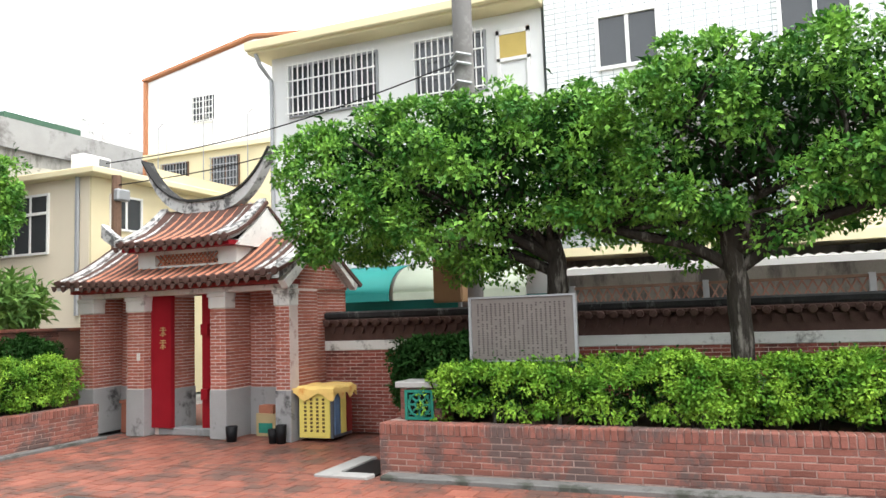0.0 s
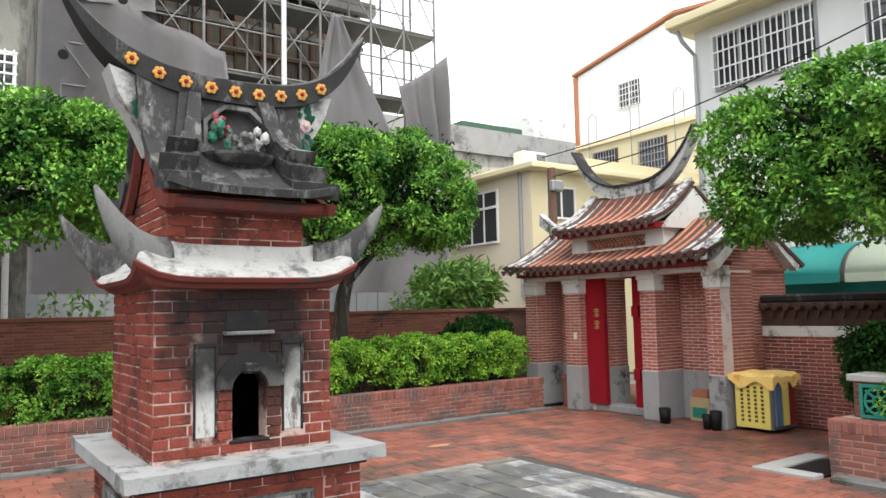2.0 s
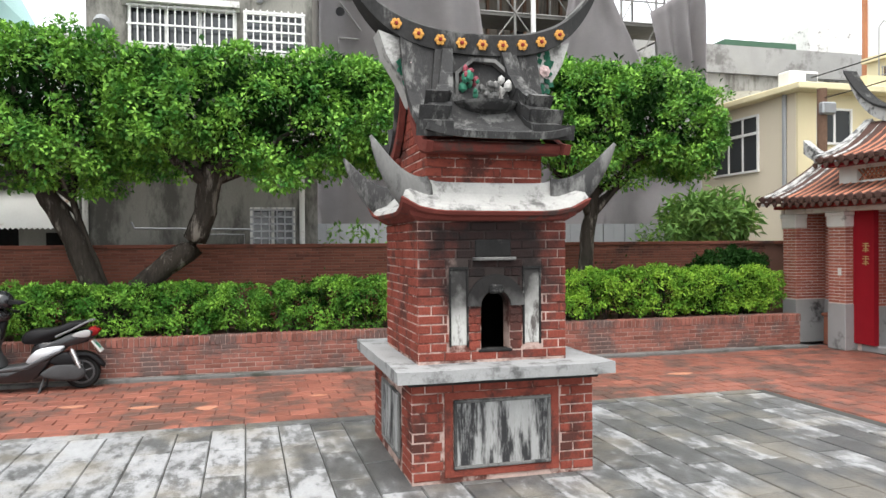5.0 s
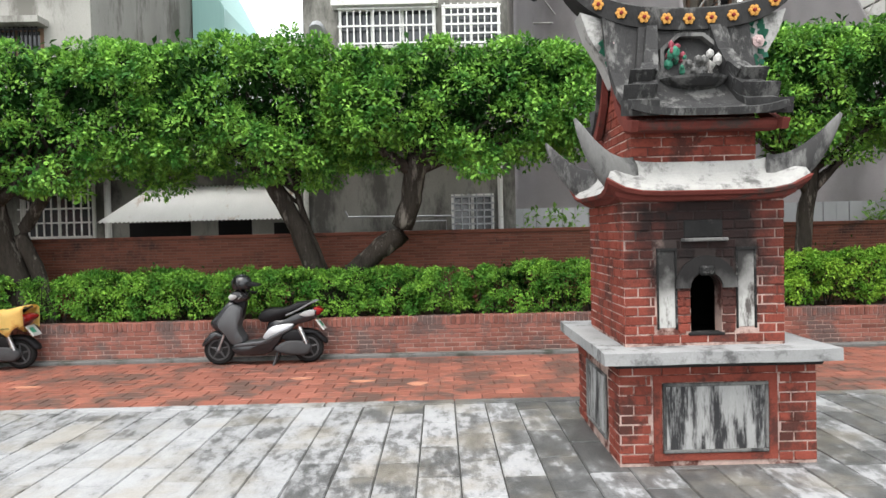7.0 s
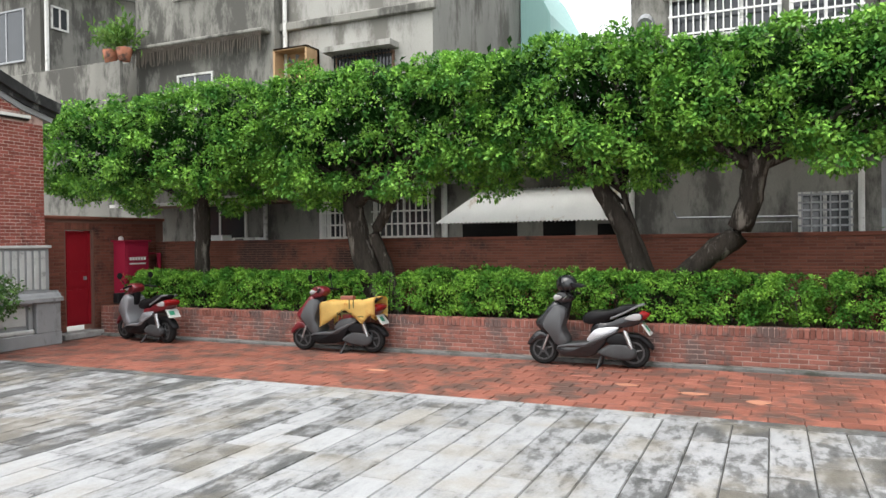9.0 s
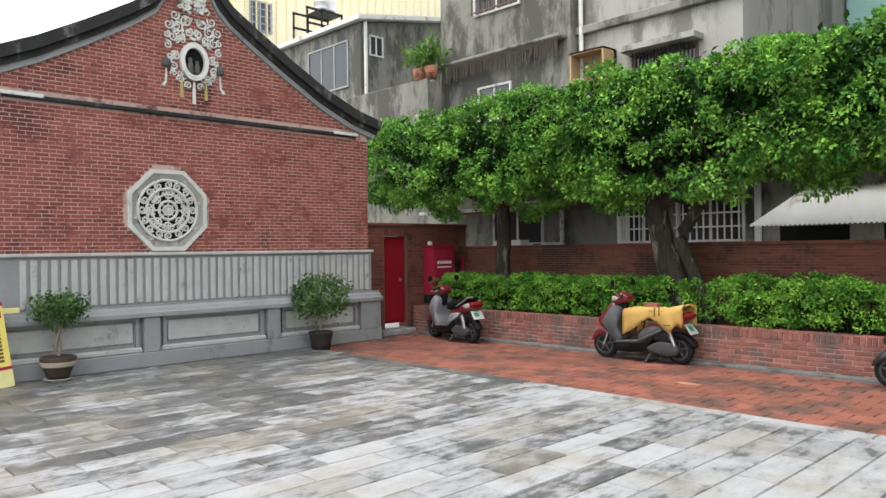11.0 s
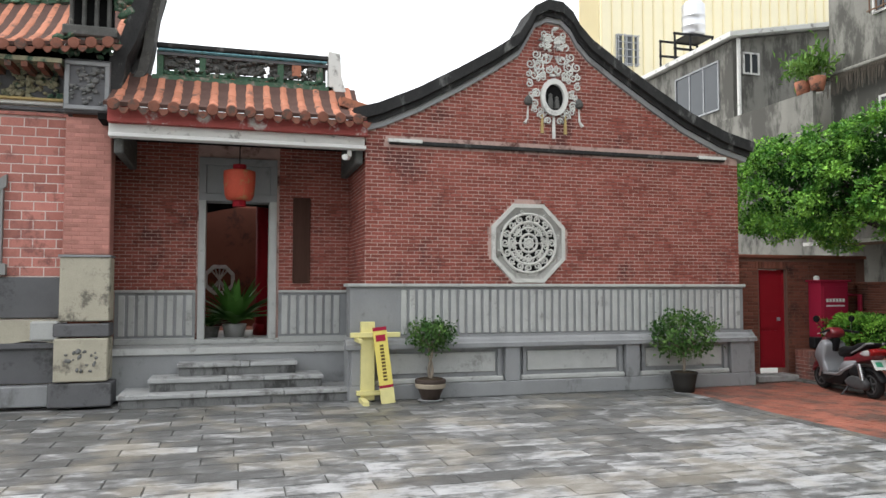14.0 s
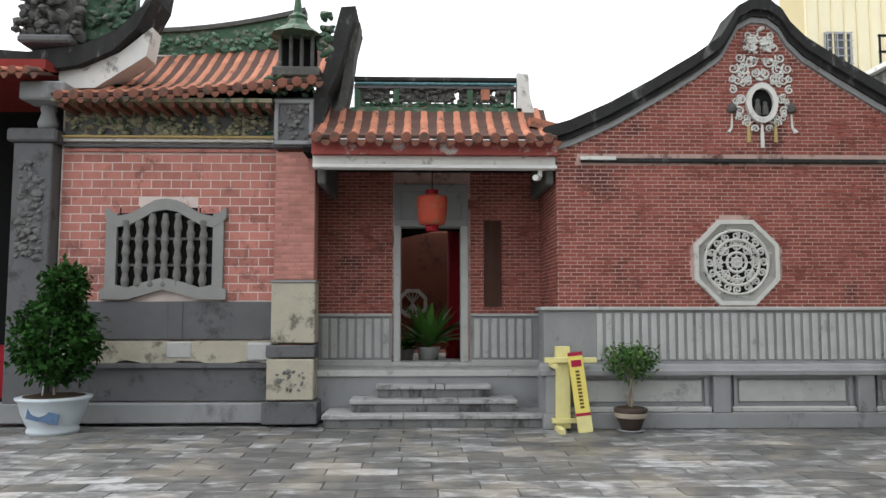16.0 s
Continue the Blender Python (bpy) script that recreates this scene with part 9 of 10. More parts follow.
def scooter(m, paint, accent, shield, label, extras=()):
    s = thing("scooter", label, "scooter", "parked scooters")
    R, xf, xr = 0.205, 0.205, 1.39
    for x in (xf, xr):
        bm = bmesh.new()
        lathe(bm, [(0.14, -0.04), (0.17, -0.052), (0.19, -0.045), (0.201, -0.025), (R, 0.0), (0.201, 0.025), (0.19, 0.045), (0.17, 0.052), (0.14, 0.04)], (x, 0, R), 30, "y")
        wheel = part("wheel", bmesh.new(), M["rubber"], s)
        part("tyre", bm, M["rubber"], wheel, "black rubber tyre", True)
        bm = bmesh.new()
        ring = [2 * math.pi * k / 28 for k in range(29)]
        strip(bm, [(x + 0.145 * math.cos(a), R + 0.145 * math.sin(a)) for a in ring], [(x + 0.122 * math.cos(a), R + 0.122 * math.sin(a)) for a in ring], "y", -0.055, 0.055)
        for k in range(5):
            a = 2 * math.pi * k / 5 + 0.3
            tube(bm, [(x, -0.03, R), (x + 0.13 * math.cos(a), -0.03, R + 0.13 * math.sin(a))], [0.024, 0.014], 6)
        lathe(bm, [(0.045, -0.06), (0.045, 0.06)], (x, 0, R), 12, "y")
        part("rim", bm, M["rim_grey"], wheel, "dark grey spoked rim")
    part("front_fender", cowl([(-0.02, 0.26), (0.03, 0.36), (0.13, 0.45), (0.24, 0.45), (0.3, 0.38), (0.22, 0.35), (0.12, 0.33), (0.05, 0.27)], 0.085), paint, s, "", True)
    for y in (-0.075, 0.075):
        bm = bmesh.new()
        tube(bm, [(xf, y, R), (xf + 0.1, y, R + 0.26)], [0.013, 0.016], 8)
        part("fork", bm, M["silver"], s)
    part("front_cover", cowl([(0.36, 0.86), (0.2, 0.68), (0.11, 0.58), (0.14, 0.5), (0.28, 0.4), (0.42, 0.26), (0.46, 0.34), (0.4, 0.6), (0.45, 0.82)], 0.125), paint, s, "painted front cover", True)
    part("leg_shield", cowl([(0.38, 0.8), (0.52, 0.77), (0.53, 0.66), (0.48, 0.49), (0.56, 0.31), (0.42, 0.27), (0.3, 0.42), (0.22, 0.56)], 0.17, pinch=0.9), shield, s, "grey leg shield", True)
    part("floorboard", cowl([(0.38, 0.22), (0.44, 0.28), (0.62, 0.3), (0.8, 0.31), (0.98, 0.4), (1.1, 0.42), (0.98, 0.24), (0.88, 0.15), (0.66, 0.13), (0.48, 0.14)], 0.165, pinch=0.9), paint if "dark_floor" in extras else M["black"], s, "", True)
    part("floor_edge", cowl([(0.4, 0.25), (0.5, 0.295), (0.8, 0.325), (0.95, 0.4), (1.2, 0.5), (1.18, 0.46), (0.98, 0.36), (0.84, 0.28), (0.5, 0.26)], 0.175, pinch=0.95), shield, s, "", True)
    part("rear_cowl", cowl([(0.84, 0.46), (0.9, 0.58), (1.07, 0.6), (1.27, 0.69), (1.5, 0.745), (1.59, 0.71), (1.48, 0.58), (1.22, 0.51), (1.0, 0.38), (0.86, 0.36)], 0.14), paint, s, "painted tail cowl", True)
    part("cowl_stripe", cowl([(0.8, 0.36), (0.9, 0.49), (1.02, 0.53), (1.23, 0.54), (1.12, 0.45), (1.02, 0.37), (0.9, 0.34)], 0.152, pinch=0.94), accent, s, "", True)
    part("seat", cowl([(0.76, 0.58), (0.755, 0.67), (0.86, 0.735), (1.04, 0.745), (1.16, 0.77), (1.28, 0.82), (1.46, 0.82), (1.4, 0.74), (1.16, 0.67), (1.05, 0.59), (0.9, 0.56)], 0.135, pinch=0.85), M["black"], s, "black vinyl seat", True)
    bm = bmesh.new()
    for y in (-0.145, 0.145):
        tube(bm, [(1.12, y, 0.65), (1.28, y, 0.72), (1.46, y, 0.815), (1.52, y * 0.5, 0.825)], 0.014, 6)
    part("grab_rail", bm, M["grey_plastic"], s)
    part("tail_lamp", cowl([(1.46, 0.72), (1.52, 0.75), (1.6, 0.71), (1.56, 0.65), (1.49, 0.64)], 0.125), M["lamp_red"], s, "red tail lamp", True)
    for y in (-0.115, 0.115):
        part("turn_lens", cowl([(1.28, 0.655), (1.4, 0.71), (1.49, 0.71), (1.49, 0.64), (1.38, 0.625)], 0.03, y), M["lamp_clear"], s, "clear turn lens", True)
    part("engine", cowl([(0.95, 0.21), (1.1, 0.31), (1.24, 0.33), (1.38, 0.29), (1.44, 0.22), (1.4, 0.14), (1.28, 0.12), (1.06, 0.15)], 0.06, -0.12), M["engine_grey"], s, "grey engine casing", True)
    part("air_box", cowl([(1.05, 0.35), (1.16, 0.455), (1.3, 0.44), (1.36, 0.33), (1.2, 0.3)], 0.05, -0.12), M["black"], s, "", True)
    bm = bmesh.new()
    lo, hi = Vector((1.385, -0.165, 0.27)), Vector((1.29, -0.15, 0.5))
    tube(bm, [lo, hi], 0.016, 8)
    turns = [lo.lerp(hi, 0.12 + 0.8 * k / 56) + 0.03 * Vector((math.cos(k * 0.785) * 0.92, math.sin(k * 0.785), math.cos(k * 0.785) * 0.38)) for k in range(57)]
    tube(bm, turns, 0.006, 5)
    part("shock_absorber", bm, M["silver"], s)
    part("rear_fender", cowl([(1.2, 0.44), (1.36, 0.46), (1.52, 0.42), (1.64, 0.3), (1.63, 0.25), (1.54, 0.33), (1.42, 0.4), (1.24, 0.4)], 0.07), M["black"], s, "", True)
    bm = bmesh.new()
    prism(bm, [(1.5, 0.58), (1.52, 0.58), (1.62, 0.45), (1.6, 0.44)], "y", -0.11, 0.11)
    plate = part("number_plate", bm, M["plate"], s, "number plate shown as a blank bar")
    bm = bmesh.new()
    prism(bm, [(1.543, 0.555), (1.547, 0.556), (1.597, 0.491), (1.593, 0.49)], "y", -0.08, 0.02)
    part("plate_bar", bm, M["plate_green"], plate)
    part("head_cover", cowl([(0.37, 0.93), (0.46, 1.0), (0.57, 0.99), (0.64, 0.93), (0.59, 0.85), (0.44, 0.82)], 0.115), paint, s, "", True)
    part("steering_column", cowl([(0.42, 0.84), (0.58, 0.86), (0.56, 0.72), (0.52, 0.62), (0.42, 0.7)], 0.06), M["black"], s, "", True)
    part("headlight", cowl([(0.35, 0.9), (0.4, 0.955), (0.5, 0.93), (0.46, 0.88), (0.4, 0.86)], 0.118), M["lamp_clear"], s, "clear headlight lens", True)
    bm = bmesh.new()
    tube(bm, [(0.64, -0.32, 0.93), (0.55, -0.12, 0.96), (0.55, 0.12, 0.96), (0.64, 0.32, 0.93)], 0.018, 8)
    part("handlebar", bm, M["black"], s)
    for y in (-0.3, 0.3):
        bm = bmesh.new()
        tube(bm, [(0.58, y * 0.75, 0.96), (0.5, y, 1.1)], 0.007, 5)
        lathe(bm, [(0.0, -0.012), (0.05, -0.008), (0.055, 0.004), (0.0, 0.014)], (0.5, y, 1.14), 12, "x")
        part("mirror", bm, M["black"], s)
        bm = bmesh.new()
        tube(bm, [(0.57, y * 0.7, 0.94), (0.54, y * 1.05, 0.9)], 0.007, 5)
        part("brake_lever", bm, M["silver"], s)
    bm = bmesh.new()
    tube(bm, [(1.0, -0.1, 0.18), (0.95, -0.2, 0.005)], 0.014, 6)
    tube(bm, [(1.0, 0.1, 0.18), (0.95, 0.2, 0.005)], 0.014, 6)
    tube(bm, [(0.95, -0.22, 0.01), (0.95, 0.22, 0.01)], 0.012, 6)
    part("stand", bm, M["rim_grey"], s)
    if "basket" in extras:
        part("front_basket", boxes((0.04, 0.2, -0.15, 0.15, 0.64, 0.82), bevel=0.015), M["black"], s, "black wire basket")
    s.matrix_world = m
    return s


def helmet(at, label):
    h = thing("helmet", label, "helmet", at=at)
    bm = bmesh.new()
    bmesh.ops.create_uvsphere(bm, u_segments=20, v_segments=12, radius=0.128)
    for v in bm.verts:
        v.co.x *= 1.1
        if v.co.z < -0.075:
            v.co.z = -0.075
    part("shell", bm, M["black_body"], h, "", True)
    part("peak", side_panel([(0.1, -0.03), (0.24, -0.035), (0.24, -0.01), (0.1, 0.03)], 0.1, 0.008), M["black"], h)
    part("chin_strap", tube(bmesh.new(), [(0.06, -0.1, -0.06), (0.08, -0.06, -0.15), (0.08, 0.06, -0.15), (0.06, 0.1, -0.06)], 0.008, 5), M["black"], h)
    return h


scooter(pose(-3.2, 9.84, 0, 0, -0, 2), M["black_body"], M["silver_body"], M["shield_grey"], "black and silver scooter with a helmet on its mirror", ("dark_floor",))
helmet((-2.66, 9.78, 1.08), "round black helmet resting on the scooter handlebar")
scooter(pose(-7.08, 9.84, 0, 0, 0, 3), M["red_body"], M["shield_grey"], M["shield_grey"], "dark grey and red scooter under a yellow plastic sheet")
scooter(pose(-10.95, 9.95, 0, 0, 0, -10), M["red_body"], M["tail_silver"], M["tail_silver"], "red and silver scooter with a front basket", ("basket",))
sheet = bmesh.new()
grid = []
for j in range(15):
    row = []
    for i in range(25):
        u, v = i / 24, -1 + 2 * j / 14
        x = -6.5 + u * 0.97
        hem = np.interp(u, (0, 0.2, 0.45, 0.6, 0.78, 0.9, 1), (0.38, 0.31, 0.13, 0.22, 0.38, 0.24, 0.32))
        drop = max(0.0, abs(v) - 0.36) / 0.64 * hem
        fold = math.sin(u * 14 + v * 3) + 0.6 * math.sin(u * 31 + 2)
        y = 9.9 + max(-0.2, min(0.2, v * 0.5)) * (1.0 + 0.09 * fold * max(0.0, abs(v) - 0.36))
        z = 0.765 + 0.075 * u + 0.012 * math.sin(u * 8) - drop + 0.02 * noise.noise(Vector((u * 6, v * 5, 0)))
        row.append(sheet.verts.new((x, y, z)))
    grid.append(row)
for j in range(14):
    for i in range(24):
        sheet.faces.new((grid[j][i], grid[j][i + 1], grid[j + 1][i + 1], grid[j + 1][i]))
bmesh.ops.solidify(sheet, geom=sheet.faces[:], thickness=0.004)
cover = thing("plastic_sheet", "yellow printed plastic sheet draped over the scooter seat", "sheet")
part("cloth", sheet, M["yellow_cloth"], cover, "", True)
for k, (x, z, w, h) in enumerate(((-6.1, 0.7, 0.2, 0.018), (-5.95, 0.78, 0.018, 0.13), (-5.88, 0.8, 0.018, 0.12), (-6.08, 0.64, 0.018, 0.12), (-6.16, 0.62, 0.018, 0.1), (-5.8, 0.66, 0.1, 0.015))):
    part("print_bar", boxes((x, x + w, 9.655, 9.659, z - 0.1, z - 0.1 + h)), M["print_green"], cover)
tagged(part("roof_brick", boxes((-6.22, -6.0, 9.85, 9.95, 0.80, 0.855), bevel=0.006), M["planter_brick"], None), "red brick weighing down the yellow sheet", "brick")

# ---- red fire equipment cabinet ----
fb = thing("fire_cabinet", "red fire equipment cabinet mounted against the wall", "cabinet")
part("body", boxes((DX + 0.02, DX + 0.32, 10.62, 11.22, 0.75, 1.74), bevel=0.008), M["red_bright"], fb)
part("door", boxes((DX + 0.32, DX + 0.335, 10.66, 11.18, 0.8, 1.66), bevel=0.004), M["red_bright"], fb)
part("top_lid", boxes((DX, DX + 0.36, 10.58, 11.26, 1.74, 1.77), bevel=0.006), M["red_bright"], fb)
for k in range(6):
    part("white_character_bar", boxes((DX + 0.335, DX + 0.339, 10.72 + k * 0.07, 10.77 + k * 0.07, 1.38, 1.44)), M["white_paint"], fb)
part("white_text_bar", boxes((DX + 0.335, DX + 0.339, 10.72, 11.12, 1.3, 1.325)), M["white_paint"], fb)
bm = bmesh.new()
tube(bm, [(DX + 0.2, 11.24, 1.5), (DX + 0.2, 11.6, 1.5), (DX + 0.2, 11.6, 0.4)], 0.04, 10)
part("red_pipe", bm, M["red_bright"], fb)
bell = bmesh.new()
lathe(bell, [(0.05, 1.77), (0.05, 1.83), (0.02, 1.85), (0.0, 1.852)], (DX + 0.16, 10.68, 0), 12)
part("alarm_button", bell, M["white_worn"], fb)


# ---- potted plants ----
def pot_plant(at, prof, pot_mat, label, trunk_h, crown_r, crown_h, n, seed, leaf, mat="leaf_dark", saucer=True, twist=True, group="potted plants"):
    p = thing("potted_plant", label, "potted plant", group, at=at)
    bm = bmesh.new()
    lathe(bm, prof, (0, 0, 0), 24)
    part("pot", bm, pot_mat, p, "", True)
    top = prof[-1][1]
    rim = max(r for r, z in prof)
    part("pot_soil", lathe(bmesh.new(), [(rim * 0.86, top - 0.02), (rim * 0.8, top + 0.006), (0.0, top + 0.012)], (0, 0, 0), 20), M["soil"], p)
    if saucer:
        part("saucer", lathe(bmesh.new(), [(prof[0][0] * 1.25, 0.0), (prof[0][0] * 1.45, 0.025), (prof[0][0] * 1.3, 0.03), (0.0, 0.03)], (0, 0, 0), 20), M["stone"], p)
    rg = random.Random(seed)
    bm = bmesh.new()
    for k in range(2 if twist else 1):
        pts = [(0.025 * math.cos(q * 5 + k * math.pi) if twist else 0.015 * q, 0.025 * math.sin(q * 5 + k * math.pi) if twist else 0.0, top + trunk_h * q) for q in [i / 10 for i in range(11)]]
        tube(bm, pts, [0.024 - 0.008 * i / 10 for i in range(11)], 7)
    for k in range(9):
        a = k * 0.7
        tube(bm, [(0, 0, top + trunk_h * 0.9), (crown_r * 0.4 * math.cos(a), crown_r * 0.4 * math.sin(a), top + trunk_h + crown_h * 0.25), (crown_r * 0.75 * math.cos(a), crown_r * 0.75 * math.sin(a), top + trunk_h + crown_h * rg.uniform(0.3, 0.8))], [0.012, 0.008, 0.004], 5)
    part("trunk", bm, M["bark_pale"], p, "", True)
    g = np.random.default_rng(seed)
    d = g.normal(0, 1, (n, 3))
    d /= np.linalg.norm(d, axis=1)[:, None]
    rr = g.uniform(0.55, 1.0, n)[:, None]
    c = d * rr * np.array([crown_r, crown_r, crown_h / 2]) + np.array([0, 0, top + trunk_h + crown_h * 0.42])
    leaves("foliage", c, d, leaf, M[mat], p, seed, per=6, spread=0.05, aspect=0.55)
    return p


pot_plant((-11.12, 3.35, 0), [(0.13, 0.03), (0.15, 0.1), (0.2, 0.2), (0.22, 0.26), (0.225, 0.31), (0.21, 0.32)], M["pot_brown"], "small twisted-trunk tree in a brown clay pot with pale band", 0.46, 0.34, 0.42, 190, 31, 0.06, mat="leaf_pot")
bm = bmesh.new()
tpot = bpy.data.objects.get("potted_plant")
part("pale_band", lathe(bm, [(0.204, 0.19), (0.216, 0.2), (0.224, 0.25), (0.218, 0.262)], (0, 0, 0), 24), M["tan_band"], tpot)
pot_plant((-10.98, 7.45, 0), [(0.15, 0.0), (0.17, 0.12), (0.2, 0.27), (0.215, 0.3), (0.2, 0.31)], M["pot_dark"], "round bushy shrub in a dark plastic pot", 0.3, 0.52, 0.72, 330, 32, 0.065, mat="leaf_pot", saucer=False, twist=False)
big = pot_plant((-11.25, -4.45, 0), [(0.32, 0.0), (0.33, 0.05), (0.31, 0.08), (0.34, 0.14), (0.4, 0.28), (0.43, 0.42), (0.47, 0.45), (0.48, 0.48), (0.44, 0.49)], M["pot_white"], "dense shrub in a blue-white glazed pot", 0.26, 0.55, 1.2, 520, 33, 0.1, saucer=False, twist=False)
part("blue_panel", side_panel([(-0.22, 0.2), (-0.22, 0.34), (0.2, 0.34), (0.2, 0.2)], 0.006, 0.0), M["pot_blue"], big, "blue painted panel")
bpan = bpy.data.objects["blue_panel"]
bpan.matrix_basis = pose(0.385, 0, 0, 0, 12, 90)
part("cane", tube(bmesh.new(), [(0.06, -0.14, 0.45), (0.02, -0.02, 1.7)], 0.012, 6), M["white_worn"], big)
g = np.random.default_rng(77)
d = g.normal(0, 1, (160, 3))
d /= np.linalg.norm(d, axis=1)[:, None]
leaves("upper_foliage", d * 0.22 + np.array([0.02, 0.08, 1.95]), d, 0.11, M["leaf_dark"], big, 78, per=5, spread=0.06, aspect=0.5)


def strap_plant(at, n, length, width, seed, label, pot=None, mat="leaf_strap", lift=0.9):
    """A rosette of long arching leaves."""
    p = thing("foliage_plant", label, "plant", "leafy plants", at=at)
    rg = random.Random(seed)
    base = 0.0
    if pot:
        part("pot", lathe(bmesh.new(), [(pot * 0.75, 0.0), (pot, pot * 1.25), (pot * 1.05, pot * 1.35), (pot * 0.9, pot * 1.36)], (0, 0, 0), 18), M["concrete"], p, "round grey pot", True)
        base = pot * 1.3
    for i in range(n):
        a = rg.uniform(0, 6.28)
        L = length * rg.uniform(0.7, 1.15)
        el = rg.uniform(0.35, 1.0) * lift
        bm = bmesh.new()
        prev = None
        for k in range(7):
            q = k / 6
            r = L * q * math.cos(el) * (1 + 0.15 * q)
            z = base + L * (math.sin(el) * q - 0.35 * q * q * math.cos(el))
            w = width * math.sin(math.pi * (0.12 + 0.88 * q) ** 0.8) * 0.5 + 0.004
            c = Vector((r * math.cos(a), r * math.sin(a), z))
            sd = Vector((-math.sin(a), math.cos(a), 0)) * w
            cur = (bm.verts.new(c + sd + Vector((0, 0, w * 0.35))), bm.verts.new(c), bm.verts.new(c - sd + Vector((0, 0, w * 0.35))))
            if prev:
                bm.faces.new((prev[0], prev[1], cur[1], cur[0]))
                bm.faces.new((prev[1], prev[2], cur[2], cur[1]))
            prev = cur
        part("leaf", bm, M[mat], p, "", True)
    return p


strap_plant((RX - 0.75, 0.62, RF), 70, 0.85, 0.15, 1, "broad-leaved green plant in a round grey pot", pot=0.2, lift=1.35)
strap_plant((RX - 1.0, 0.22, RF), 24, 0.55, 0.1, 2, "smaller leafy plant in a grey pot", pot=0.16)
for k, (x, y) in enumerate(((8.95, 0.35), (9.1, -0.2), (8.9, 2.1))):
    strap_plant((x, y, 0.48), 30 if k < 2 else 14, 1.25 if k < 2 else 0.85, 0.13, 5 + k, "spider lily with long arching leaves in the planter")

# young mango tree and low weeds behind the boundary wall
mango = thing("tree", "young tree with long drooping leaves behind the wall", "tree")
bm = bmesh.new()
tube(bm, [(9.1, 13.0, 0), (9.12, 13.0, 1.4), (9.1, 13.0, 2.0)], [0.07, 0.05, 0.03], 8)
for k in range(8):
    a = k * 0.8
    tube(bm, [(9.1, 13.0, 1.5 + 0.05 * k), (9.1 + 0.5 * math.cos(a), 13.0 + 0.5 * math.sin(a), 2.0 + 0.05 * k)], [0.02, 0.01], 5)
part("trunk", bm, M["bark"], mango)
g = np.random.default_rng(5)
d = g.normal(0, 1, (230, 3))
d /= np.linalg.norm(d, axis=1)[:, None]
leaves("crown", d * np.array([0.75, 0.7, 0.4]) + np.array([9.1, 13.0, 2.2]), d * np.array([1, 1, 0.4]) - np.array([0, 0, 0.2]), 0.26, M["leaf_mango"], mango, 6, per=7, spread=0.1, aspect=0.26)
for k, (x, y, n) in enumerate(((7.9, 12.6, 60), (2.0, 13.3, 30))):
    zz = 1.75
    w = thing("weed_clump", "low weeds showing above the boundary wall", "weeds", "weeds")
    q = g.uniform(-0.5, 0.5, (n, 3)) * np.array([1.2, 0.4, 0.5]) + np.array([x, y, 1.75])
    leaves("foliage", q, np.tile([0, 0, 1.0], (n, 1)), 0.12, M["leaf_mango"], w, 60 + k, per=5, spread=0.06)
    bm = bmesh.new()
    for j in range(7):
        tube(bm, [(x - 0.45 + 0.15 * j, y, -0.06), (x - 0.5 + 0.16 * j, y, zz)], [0.012, 0.005], 5)
    part("stalk_mass", bm, M["bark"], w)
balc = thing("potted_plant", "balcony plant in terracotta pots", "potted plant", "potted plants")
for k, x in enumerate((-14.8, -14.35)):
    part("pot", lathe(bmesh.new(), [(0.13, 6.1), (0.19, 6.4), (0.17, 6.41)], (x, 13.3, 0), 14), M["tile_red"], balc, "", True)
q = g.normal(0, 1, (130, 3)) * np.array([0.3, 0.2, 0.18]) + np.array([-14.65, 13.3, 6.7])
leaves("foliage", q, np.tile([0, 0, 1.0], (130, 1)), 0.2, M["leaf_mango"], balc, 70, per=4, spread=0.08, aspect=0.3)

# ---- yellow barrier board beside the steps ----
br = thing("notice_barrier", "yellow wooden barrier post with a leaning printed board", "barrier")
part("post", boxes((-11.36, -11.26, 2.36, 2.56, 0.02, 1.14), bevel=0.006), M["yellow_pale"], br)
part("arm", boxes((-11.26, -11.2, 2.2, 2.92, 0.92, 0.99), bevel=0.006), M["yellow_pale"], br)
arm = bpy.data.objects["arm"]
part("brace", boxes((-11.5, -10.95, 2.28, 2.34, 0.86, 0.91)), M["yellow_pale"], br)
part("foot", boxes((-11.5, -10.9, 2.34, 2.42, 0.0, 0.06)), M["yellow_pale"], br)
part("foot", boxes((-11.3, -11.22, 2.3, 2.75, 0.1, 0.16)), M["yellow_pale"], br)
bd = boxes((-0.012, 0.012, -0.1, 0.1, 0.0, 1.08), bevel=0.004)
board = part("board", bd, M["yellow"], br, "yellow printed board")
board.matrix_basis = pose(-11.06, 2.72, 0.0, 0, -7, 0) @ pose(0, 0, 0, 6, 0, 0)
part("board_band", boxes((0.012, 0.016, -0.1, 0.1, 1.03, 1.08)), M["red_bright"], board)
part("board_band", boxes((0.012, 0.016, -0.1, 0.1, 0.22, 0.26)), M["red_bright"], board)
part("board_foot", boxes((0.012, 0.015, -0.1, 0.1, 0.0, 0.22)), M["yellow_pale"], board)
part("board_emblem", boxes((0.012, 0.016, -0.07, 0.07, 0.88, 0.97)), M["red_bright"], board)
for k in range(11):
    part("character_bar", boxes((0.012, 0.015, -0.028, 0.028, 0.8 - k * 0.048, 0.83 - k * 0.048)), M["print_brown"], board)

